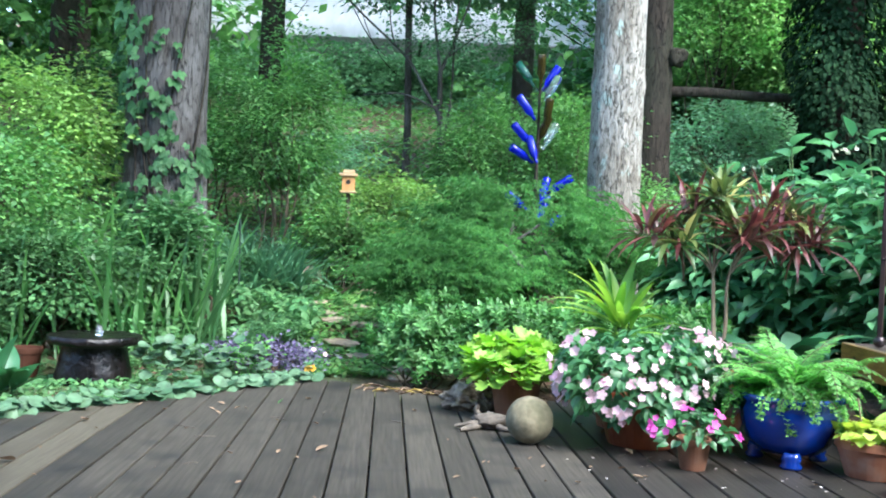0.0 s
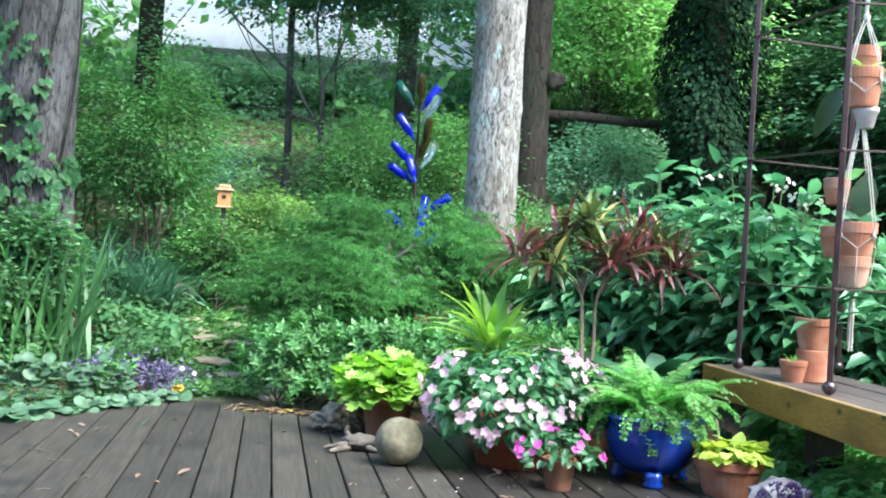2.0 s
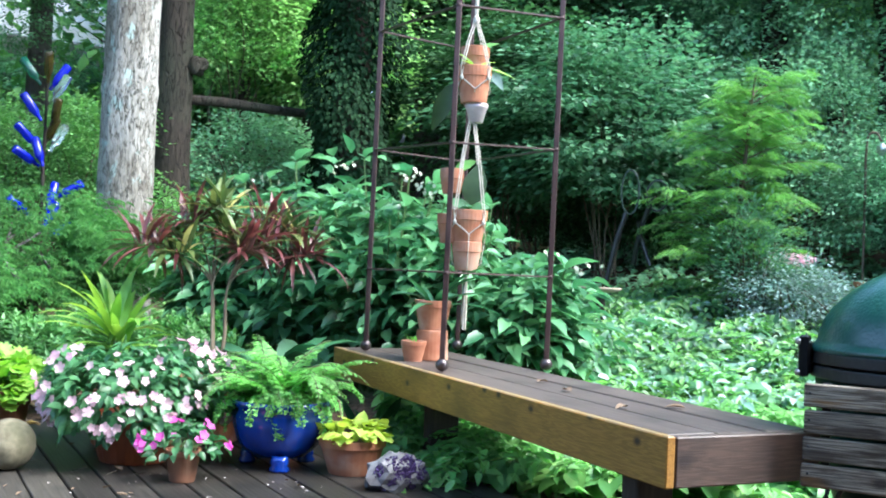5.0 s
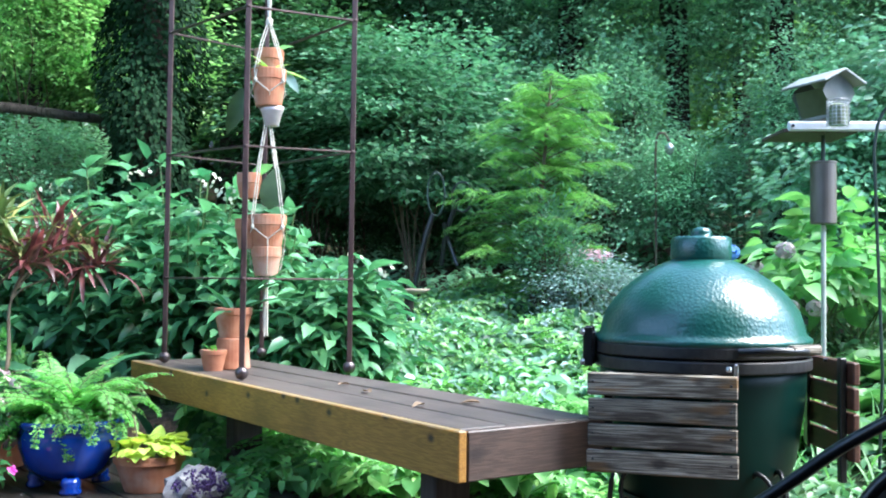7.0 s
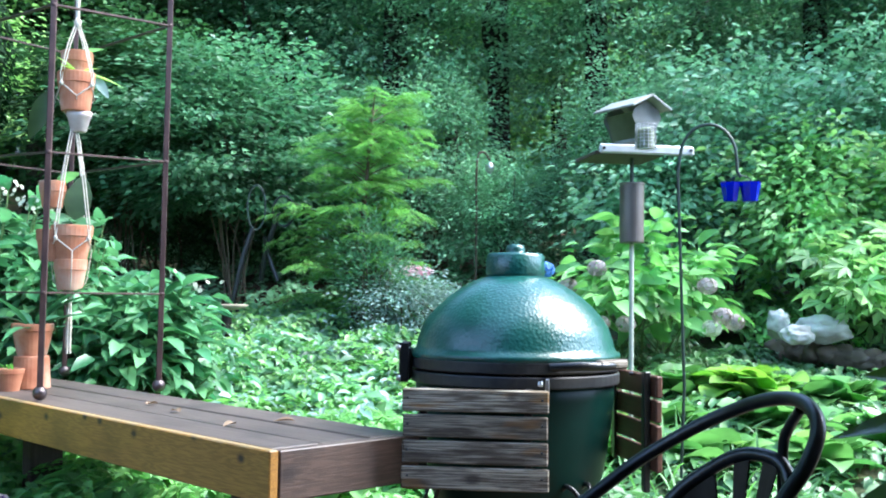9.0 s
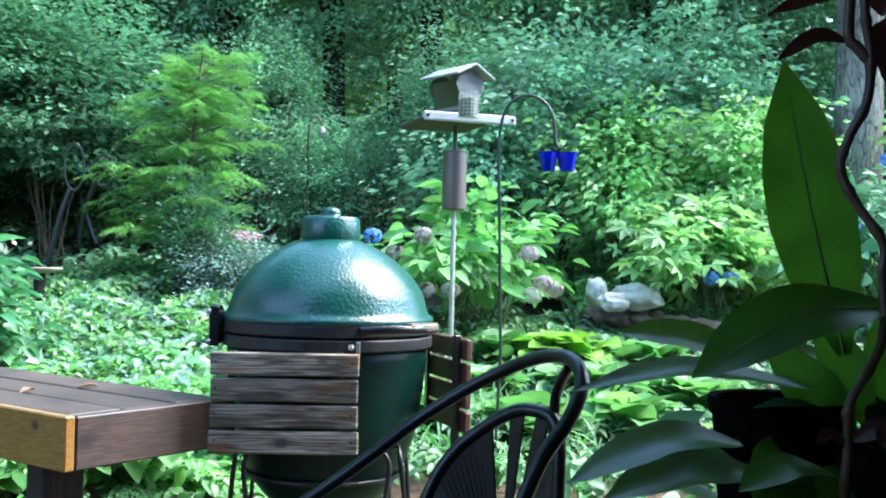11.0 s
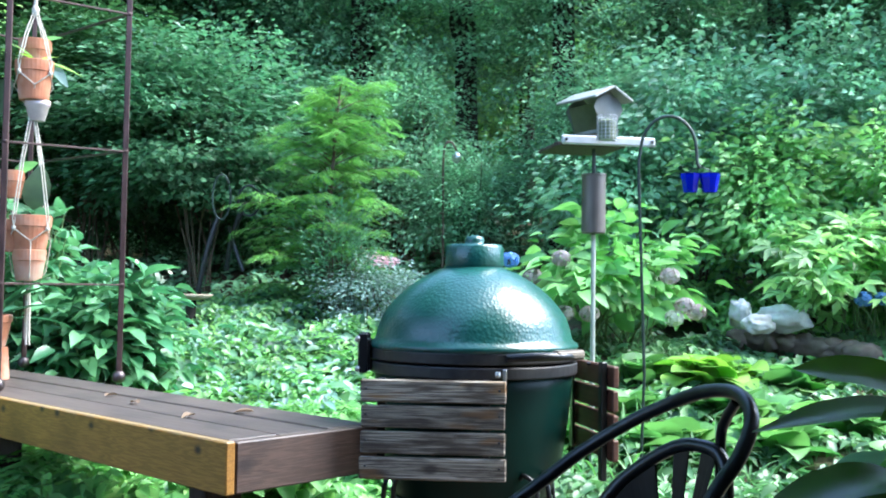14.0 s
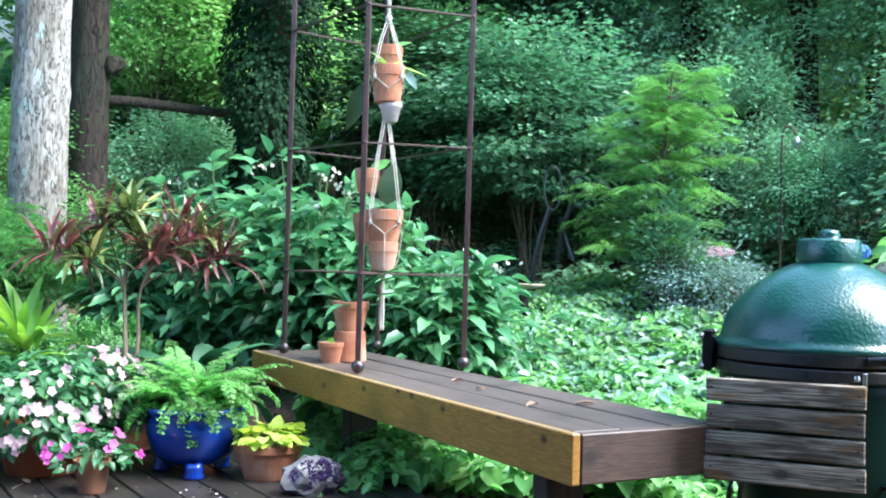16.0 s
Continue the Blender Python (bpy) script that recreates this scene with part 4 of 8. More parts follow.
part("ivy", scatter("ivy", KITE_W, P, out * 0.6 + np.array((0, 0, -0.7)) + 0.4 * unit(n), out + np.array((0, 0, 0.4)) + 0.4 * unit(n), 0.045 + 0.035 * rng.random(n), G["ivy"]), None, col, "glossy ivy with deep shade in its leaf colour")
for run in stems_to((0.2, 0.2, 8.6), (2.0, 2.0, 1.2), 7, 0.09, base=(0, 0, 6.4), wander=0.3):
    part("limb", tubes("limb", [run], M["bark_dark"]), None, col)
leaf_crown("crown", G["mid"], KITE_W, (0.2, 0.2, 9.0), (2.4, 2.4, 1.6), 170, 40, 0.36, 0.14, col)

# ---- woodland behind ----
WOODS = [
    # label, az, r, height, trunk radius, bark, leaf, crown height, radii, clumps, per, clump size, leaf size
    ("slim dark tree behind the ivy-clad trunk", -8.3, 13.5, 9, 0.17, "bark_dark", "lush", 4.5, (2.2, 2.0, 1.7), 170, 40, 0.32, 0.12),
    ("slim grey tree on the slope", -0.5, 13.5, 9, 0.05, "bark_grey", "bright", 3.5, (2.6, 2.0, 1.6), 340, 36, 0.30, 0.10),
    ("grey tree trunk on the slope", 5.85, 14.5, 10, 0.16, "bark_grey", "bright", 3.2, (2.2, 1.6, 1.2), 240, 40, 0.32, 0.11),
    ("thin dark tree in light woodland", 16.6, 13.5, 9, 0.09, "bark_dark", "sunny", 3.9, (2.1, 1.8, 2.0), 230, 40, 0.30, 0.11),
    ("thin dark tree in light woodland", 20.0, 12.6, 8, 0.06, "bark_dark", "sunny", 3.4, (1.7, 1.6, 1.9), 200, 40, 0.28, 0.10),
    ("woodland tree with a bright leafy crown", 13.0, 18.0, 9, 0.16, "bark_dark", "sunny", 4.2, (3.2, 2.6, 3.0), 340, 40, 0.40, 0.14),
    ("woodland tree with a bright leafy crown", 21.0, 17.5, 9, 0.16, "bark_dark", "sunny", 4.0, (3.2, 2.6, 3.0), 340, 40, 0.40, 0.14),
    ("dense leafy woodland tree", -19.0, 14.0, 8, 0.18, "bark_dark", "lush", 3.6, (3.0, 2.0, 2.8), 420, 42, 0.32, 0.11),
    ("dense leafy woodland tree", -27.0, 12.0, 8, 0.18, "bark_dark", "lush", 3.4, (2.6, 2.0, 2.6), 300, 42, 0.32, 0.11),
    ("dense leafy woodland tree", -18.0, 17.5, 8, 0.18, "bark_dark", "bright", 3.8, (2.2, 2.0, 2.8), 240, 40, 0.36, 0.13),
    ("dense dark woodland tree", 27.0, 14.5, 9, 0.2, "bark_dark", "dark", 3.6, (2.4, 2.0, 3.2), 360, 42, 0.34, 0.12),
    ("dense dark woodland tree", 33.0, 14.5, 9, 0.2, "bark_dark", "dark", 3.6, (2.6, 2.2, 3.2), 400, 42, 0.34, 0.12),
    ("dense blue-green woodland tree", 39.5, 14.0, 9, 0.2, "bark_dark", "layer", 3.8, (2.6, 2.2, 3.0), 400, 42, 0.32, 0.11),
    ("dense leafy woodland tree", 46.0, 13.5, 9, 0.2, "bark_dark", "bright", 3.6, (2.4, 2.0, 3.0), 380, 42, 0.30, 0.10),
    ("tall leafy woodland tree filling the wood's edge", 49.3, 15.0, 9, 0.16, "bark_dark", "sunny", 3.4, (2.0, 1.6, 3.2), 330, 42, 0.30, 0.10),
    ("leafy woodland tree with airy branches", 52.0, 13.2, 9, 0.16, "bark_dark", "bright", 3.5, (2.2, 2.0, 2.8), 340, 42, 0.28, 0.09),
    ("tall sunlit woodland tree deep in the wood", 55.2, 16.0, 9, 0.14, "bark_dark", "sunny", 4.2, (2.2, 1.6, 3.0), 330, 42, 0.30, 0.11),
    ("bright green woodland tree behind the garden", 57.5, 12.6, 9, 0.16, "bark_dark", "bright", 3.7, (2.2, 2.0, 2.6), 330, 42, 0.28, 0.09),
    ("dark green woodland tree behind the feeder", 63.0, 13.6, 9, 0.18, "bark_dark", "mid", 3.6, (2.4, 2.0, 2.9), 360, 42, 0.30, 0.10),
    ("leafy green woodland tree behind the garden", 69.0, 12.4, 9, 0.16, "bark_dark", "mid", 3.2, (2.3, 2.0, 2.7), 360, 42, 0.28, 0.10),
    ("leafy green woodland tree behind the garden", 76.0, 12.2, 9, 0.16, "bark_dark", "mid", 3.2, (2.3, 2.0, 2.7), 360, 42, 0.28, 0.10),
    ("leafy green woodland tree behind the garden", 84.0, 12.4, 9, 0.16, "bark_dark", "mid", 3.2, (2.3, 2.0, 2.7), 330, 42, 0.28, 0.10),
    ("low leafy tree below the far house", -7.0, 22.6, 1.2, 0.06, "bark_dark", "bright", 0.45, (3.2, 0.8, 0.75), 300, 40, 0.30, 0.13),
    ("low leafy tree below the far house", 0.5, 22.6, 1.2, 0.06, "bark_dark", "bright", 0.45, (3.4, 0.8, 0.75), 300, 40, 0.30, 0.13),
    ("low leafy tree below the far house", 11.5, 20.5, 1.6, 0.06, "bark_dark", "bright", 0.6, (2.8, 1.2, 1.0), 200, 40, 0.30, 0.13),
]
for label, az, r, h, r0, bark, leaf, cz, radii, n, per, size, ls in WOODS:
    tree(label, az, r, h, r0, bark, G[leaf], cz, radii, n, per, size, ls, lean=(0.02 * math.sin(az * 1.3), 0), low=-0.9, limbs=5)
x, y = polar(80.6, 10.0)
t = thing("tree", "pale grey tree trunk beyond the hydrangeas", "tree", (x, y, gz(x, y)), 0, "woodland trees")
rough_trunk("trunk", 7, 0.22, 0.17, M["bark_pale"], t, sides=32, rings=60)
leaf_crown("crown", G["bright"], KITE_W, (0, 0, 5.6), (2.0, 2.0, 1.4), 120, 40, 0.3, 0.11, t)


def far_woods(az0, az1, n, mat, label):
    """The wood behind all: leaves in clumps on a deep arc up the hill."""
    az = np.radians(az0 + (az1 - az0) * rng.random(n))
    r = 17.5 + 9 * rng.random(n)
    z0 = np.array([gz(0.3 + a * math.sin(b), a * math.cos(b)) for a, b in zip(r, az)])
    h = 0.2 + 7.5 * rng.random(n)
    deg = np.degrees(az)
    open_gap = ((np.abs(deg) < 13) & (h > 0.5) & (rng.random(n) < 0.80)) | ((deg > -9) & (deg < 4) & (h < 2.4))
    az, r, z0, h = az[~open_gap], r[~open_gap], z0[~open_gap], h[~open_gap]
    n = len(az)
    c = np.stack([0.3 + r * np.sin(az), r * np.cos(az), z0 + h], 1)
    off = rng.normal(size=(n, 28, 3)) * np.array((0.5, 0.5, 0.22))
    P = (c[:, None] + off).reshape(-1, 3)
    m = len(P)
    D = off.reshape(-1, 3) + 0.4 * rng.normal(size=(m, 3)) - np.array((0, 0, 0.2))
    N = np.array((0, 0, 0.7)) + 0.6 * unit(m)
    ob = part("far_woods", scatter("far_woods", KITE_W, P, D, N, 0.24 + 0.14 * rng.random(m), mat), None, None)
    tagged(ob, label, "woodland", kind="stuff")


# leaf colour by sector carries the wood's lit and shaded stretches
far_woods(-34, 26, 2100, G["lush"], "mid-green far woodland up the slope behind the clearing")
far_woods(26, 44, 850, G["layer"], "dense shaded far woodland on the rising slope")
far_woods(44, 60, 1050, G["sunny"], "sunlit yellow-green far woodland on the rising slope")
far_woods(60, 100, 1300, G["bright"], "dense light green far woodland on the rising slope")

# ---- shrubs ----
SHRUBS = [
    # name, label, az, r, radii, zc, leaf, shape, clumps, per, clump size, leaf size
    ("shrub", "yellow-green leafy shrub catching the light", -20.8, 8.4, (0.9, 0.7, 0.8), 1.15, "yellow", KITE_W, 130, 34, 0.14, 0.075),
    ("shrub", "tangled mid-green shrub beside the ivy trunk", -23.5, 7.6, (0.8, 0.6, 0.7), 0.8, "lush", KITE_W, 120, 34, 0.14, 0.07),
    ("shrub", "tall loose green shrub with small leaves", -8.2, 9.0, (0.62, 0.6, 1.0), 1.15, "lush", KITE_W, 190, 36, 0.13, 0.06),
    ("shrub", "tall loose green shrub with small leaves", -12.2, 9.6, (0.6, 0.6, 0.95), 1.15, "lush", KITE_W, 150, 36, 0.14, 0.06),
    ("shrub", "fine-leaved green shrub above the path", -5.6, 10.4, (0.5, 0.5, 0.55), 0.6, "bright", KITE_W, 100, 34, 0.13, 0.055),
    ("shrub", "low yellow-green shrub round the birdhouse", -2.6, 9.6, (0.75, 0.5, 0.5), 0.5, "yellow", KITE_W, 110, 34, 0.12, 0.065),
    ("shrub", "low green shrub along the path", 1.8, 8.4, (0.65, 0.5, 0.55), 0.45, "lush", KITE_W, 120, 36, 0.12, 0.055),
    ("shrub", "green shrub by the bottle tree", 4.6, 10.2, (0.9, 0.5, 0.75), 0.9, "lush", KITE_W, 140, 36, 0.14, 0.06),
    ("shrub", "green shrub by the bottle tree", 8.2, 9.6, (0.6, 0.5, 0.85), 1.0, "lush", KITE_W, 120, 36, 0.14, 0.06),
    ("shrub", "green shrub behind the pale trunk", 12.6, 9.0, (0.7, 0.5, 0.5), 0.5, "lush", KITE_W, 110, 36, 0.14, 0.06),
    ("shrub", "light green undergrowth under the rail", 18.0, 10.8, (1.2, 0.6, 0.8), 0.8, "bright", KITE_W, 170, 36, 0.16, 0.075),
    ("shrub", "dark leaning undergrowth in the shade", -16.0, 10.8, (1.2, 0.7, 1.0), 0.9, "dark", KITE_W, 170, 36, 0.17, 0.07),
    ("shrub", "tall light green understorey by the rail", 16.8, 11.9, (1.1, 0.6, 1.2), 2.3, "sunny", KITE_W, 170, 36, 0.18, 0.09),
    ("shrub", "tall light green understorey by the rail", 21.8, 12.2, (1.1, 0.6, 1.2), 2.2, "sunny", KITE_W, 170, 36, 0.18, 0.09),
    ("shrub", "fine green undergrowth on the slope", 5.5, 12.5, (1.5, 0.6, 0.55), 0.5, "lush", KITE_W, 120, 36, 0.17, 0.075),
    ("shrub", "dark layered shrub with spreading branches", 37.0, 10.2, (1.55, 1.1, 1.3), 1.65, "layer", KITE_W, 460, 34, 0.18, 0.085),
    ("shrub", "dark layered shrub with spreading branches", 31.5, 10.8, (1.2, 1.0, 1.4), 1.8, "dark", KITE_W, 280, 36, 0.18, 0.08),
    ("shrub", "loose green shrub at the wood's edge", 53.0, 10.8, (1.2, 0.8, 0.8), 0.95, "bright", KITE_W, 190, 38, 0.17, 0.075),
    ("shrub", "pale leafy shrub at the wood's edge", 48.6, 11.4, (1.0, 0.8, 1.3), 1.5, "bright", KITE_W, 190, 38, 0.17, 0.07),
    ("shrub", "bright green viburnum-like shrub", 65.5, 9.8, (1.25, 0.9, 1.3), 1.5, "bright", OV, 190, 30, 0.18, 0.105),
    ("shrub", "bright green viburnum-like shrub", 73.0, 9.8, (1.2, 0.9, 1.3), 1.5, "bright", OV, 190, 30, 0.18, 0.105),
    ("shrub", "green shrub below the tall woodland", 59.5, 10.6, (1.0, 0.8, 1.3), 1.6, "bright", KITE_W, 200, 38, 0.17, 0.075),
    ("shrub", "bright green shrub near the grey trunk", 88.0, 9.0, (1.0, 0.8, 1.1), 1.2, "sunny", OV, 150, 30, 0.18, 0.105),
    # shade below the layered shrub comes from the dark leaf colour
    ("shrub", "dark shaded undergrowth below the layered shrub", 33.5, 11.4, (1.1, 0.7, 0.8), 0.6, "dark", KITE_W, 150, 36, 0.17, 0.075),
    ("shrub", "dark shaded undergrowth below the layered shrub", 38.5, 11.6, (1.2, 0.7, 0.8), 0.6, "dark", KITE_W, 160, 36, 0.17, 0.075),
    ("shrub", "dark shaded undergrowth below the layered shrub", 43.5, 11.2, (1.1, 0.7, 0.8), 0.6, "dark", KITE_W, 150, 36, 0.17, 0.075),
    ("shrub", "leafy green undergrowth behind the fountain", -14.2, 7.38, (0.24, 0.2, 0.52), 0.55, "under", KITE_W, 60, 26, 0.10, 0.085),
    ("shrub", "leafy green undergrowth behind the fountain", -20.5, 7.2, (0.7, 0.45, 0.45), 0.4, "under", KITE_W, 120, 34, 0.11, 0.065),
    ("shrub", "bright green viburnum-like shrub", 61.5, 9.2, (0.9, 0.6, 0.8), 1.05, "bright", OV, 120, 28, 0.17, 0.10),
    ("shrub", "bright green viburnum-like shrub", 69.0, 9.1, (0.95, 0.6, 0.85), 1.05, "sunny", OV, 130, 28, 0.17, 0.105),
    ("shrub", "bright green viburnum-like shrub", 75.6, 9.1, (0.95, 0.6, 0.85), 1.05, "sunny", OV, 130, 28, 0.17, 0.105),
    ("shrub", "low yellow-green shrub round the birdhouse", -4.4, 8.45, (0.42, 0.3, 0.36), 0.40, "lush", KITE_W, 70, 30, 0.10, 0.06),
    ("shrub", "small-leaved pale rounded shrub", 47.6, 8.4, (0.62, 0.5, 0.34), 0.3, "varieg", KITE_W, 110, 36, 0.1, 0.05),
]
for name, label, az, r, radii, zc, leaf, shape, n, per, size, ls in SHRUBS:
    shrub(name, label, az, r, radii, zc, G[leaf], shape, n, per, size, ls, flat=0.10 if "layered shrub with" in label else 0.5, low=-0.75 if "layered" in label else -0.7, up=0.4 if shape is OV else 0.7)

# the small bare-stemmed tree on the slope
x, y = polar(1.36, 12.6)
t = thing("tree", "small many-stemmed tree with thin grey forking limbs", "tree", (x, y, gz(x, y)), 0, "woodland trees")
part("trunk", tubes("trunk", [(spline([(0, 0, -0.2), (0.01, 0, 0.4), (-0.03, 0, 1.0), (-0.05, 0, 1.6)], 5), np.linspace(0.050, 0.030, 16), 8)], M["bark_grey"]), None, t)
for pts, r0 in (([(-0.05, 0, 1.55), (0.08, 0.02, 1.85), (0.22, 0.05, 2.25), (0.45, 0.1, 2.9)], 0.028), ([(-0.05, 0, 1.55), (-0.10, -0.03, 1.9), (-0.15, -0.05, 2.3), (-0.1, -0.1, 3.0)], 0.024), ([(-0.03, 0, 1.0), (-0.24, 0.04, 1.35), (-0.42, 0.06, 1.66), (-0.65, 0.1, 1.9), (-0.98, 0.2, 2.2), (-1.3, 0.2, 2.5)], 0.026), ([(-0.62, 0.1, 1.87), (-0.68, 0.05, 2.1), (-0.72, 0.0, 2.5)], 0.012), ([(-0.1, 0, 1.1), (-0.5, -0.1, 1.24), (-1.0, -0.1, 1.2)], 0.015), ([(0.02, 0.01, 1.72), (0.3, 0.0, 1.95), (0.62, -0.1, 2.15)], 0.012), ([(0.0, 0, 0.5), (0.10, 0.05, 1.2), (0.12, 0.1, 1.9), (0.16, 0.1, 2.6)], 0.022)):
    run = spline(pts, 6)
    part("limb", tubes("limb", [(run, np.linspace(r0, r0 * 0.35, len(run)), 7)], M["bark_grey"]), None, t)
leaf_crown("crown", G["mid"], KITE_W, (0.15, 0, 2.85), (1.9, 1.0, 0.62), 520, 34, 0.13, 0.055, t, inner=0.2, flat=0.2, low=-0.8)
leaf_crown("lower_crown", G["mid"], KITE_W, (0.25, 0, 2.0), (1.8, 1.0, 0.55), 120, 20, 0.10, 0.045, t, inner=0.2, flat=0.2, low=-0.8)

# cut-leaf maple mound
x, y = 0.80, 6.95
maple = thing("japanese_maple", "low weeping maple with feathery finely cut green leaves", "tree", (x, y, gz(x, y)))
for run in stems_to((0, 0, 0.75), (0.7, 0.5, 0.45), 12, 0.03, spread=0.05, wander=0.1):
    part("stem", tubes("stem", [run], M["bark_grey"]), None, maple)
PP, OO = [], []
for (cx, cy, cz, rx, ry, rz_, n) in ((0.0, 0, 0.62, 1.00, 0.75, 0.46, 360), (0.10, 0.1, 0.98, 0.66, 0.45, 0.30, 150), (-0.36, -0.15, 0.50, 0.56, 0.55, 0.38, 220), (0.52, 0.05, 0.74, 0.52, 0.5, 0.38, 170)):
    P, out = clumps((cx, cy, cz), (rx, ry, rz_), n, 26, 0.085, 0.16, -0.25, 0.72)
    PP.append(P), OO.append(out)
P, out = np.concatenate(PP), np.concatenate(OO)
thin = (P[:, 0] > 0.0) & (P[:, 0] < 0.42) & (P[:, 2] > 0.72) & (rng.random(len(P)) < 0.86)
P, out = P[~thin], out[~thin]
m = len(P)
D = out * np.array((1, 1, 0.15)) + 0.5 * rng.normal(size=(m, 3)) - np.array((0, 0, 0.55))
part("foliage", scatter("foliage", palmate(5, 0.10, 105, 0.4), P, D, np.array((0, 0, 1.0)) + 0.3 * unit(m), 0.034 + 0.022 * rng.random(m), G["maple"]), None, maple)

# low evergreen in front of the maple
for lx, ly, rx, n in ((0.26, 6.3, 0.36, 150), (0.72, 6.2, 0.50, 230), (1.25, 6.05, 0.5, 200), (1.7, 5.9, 0.45, 150)):
    ob = thing("low_shrub", "low small-leaved evergreen shrub under the maple", "shrub", (lx, ly, gz(lx, ly)), 0, "low evergreens")
    part("branchwork", tubes("branchwork", stems_to((0, 0, 0.18), (rx * 0.9, 0.35, 0.22), 14, 0.006, spread=0.12), M["twig"]), None, ob)
    d = unit(n * 4)
    d = d[d[:, 2] > -0.25][:int(n * 1.3)]
    tips = np.array((0, 0, 0.24)) + d * (0.62 + 0.42 * rng.random((len(d), 1))) * np.array((rx * 1.02, 0.40, 0.40))
    P, D, N = [], [], []
    for tip, v in zip(tips, d):
        axis = v * np.array((0.7, 0.7, 0.3)) + np.array((0, 0, 0.75)) + 0.2 * rng.normal(size=3)
        axis /= np.linalg.norm(axis)
        side = np.cross(axis, (0.3, 0.9, 0.1))
        side /= np.linalg.norm(side)
        other = np.cross(axis, side)
        for j in range(12):
            turn, level = 2.4 * j, j / 12
            ring = side * math.cos(turn) + other * math.sin(turn)
            P.append(tip - axis * 0.075 * (1 - level))
            D.append(ring * (1.15 - 0.6 * level) + axis * (0.25 + 0.6 * level))
            N.append(axis - 0.4 * ring)
    part("foliage", scatter("foliage", kite(0.44), P, D, N, 0.040 + 0.024 * rng.random(len(P)), G["shoots"]), None, ob)

# feathery conifer and big-leaved shrubs behind the bench
x, y = polar(43.9, 8.7)
cyp = thing("conifer", "young feathery bright green bald cypress", "tree", (x, y, gz(x, y)))
part("trunk", tubes("trunk", [([(0, 0, -0.1), (0.05, -0.04, 0.8), (0.125, -0.105, 2.10)], (0.035, 0.025, 0.006), 7)], M["twig"]), None, cyp)
P, D, runs = [], [], []
for k in range(110):
    z = 0.12 + 1.86 * (k / 110) ** 0.95
    q = (z - 0.12) / 1.86
    reach = (0.80 - 0.42 * q ** 2) * (0.30 + 0.75 * rng.random())
    a = 2.4 * k + 0.3 * rng.normal()
    rise, pts = 0.42 + 0.35 * q + 0.12 * rng.normal(), []
    for s in np.linspace(0.05, 1, 16):
        p = np.array((reach * s * math.cos(a) + 0.06 * z, reach * s * math.sin(a) - 0.05 * z, z + rise * reach * s - 0.34 * reach * s * s))
        pts.append(p)
        if s < 0.2:
            continue
        for side in (-1, 1):
            P.append(p + 0.012 * rng.normal(size=3))
            D.append((math.cos(a + side * 0.85), math.sin(a + side * 0.85), 0.02 - 0.25 * s + 0.12 * rng.normal()))
    P.append(pts[-1]), D.append((math.cos(a), math.sin(a), -0.15))
    runs.append((pts, np.linspace(0.006, 0.0015, len(pts)), 4))
part("branchwork", tubes("branchwork", runs, M["twig"]), None, cyp)
m = len(P)
part("foliage", scatter("foliage", feather(7, 0.034, 0.24, 0.25), P, D, np.array((0, 0, 1.0)) + 0.4 * unit(m), 0.10 + 0.09 * rng.random(m), G["cypress"]), None, cyp)
ob = thing("shrub", "upright grey-green shrub at the cypress's foot", "shrub", (x - 0.1, y - 0.35, gz(x, y - 0.3)), 0, SHRUB_GROUP)
part("branchwork", tubes("branchwork", stems_to((0, 0, 0.7), (0.35, 0.35, 0.5), 22, 0.008, spread=0.12), M["twig"]), None, ob)
leaf_crown("foliage", G["blue"], kite(0.3), (0, 0, 0.6), (0.36, 0.36, 0.6), 130, 26, 0.07, 0.05, ob, flat=1.2, droop=-0.5)

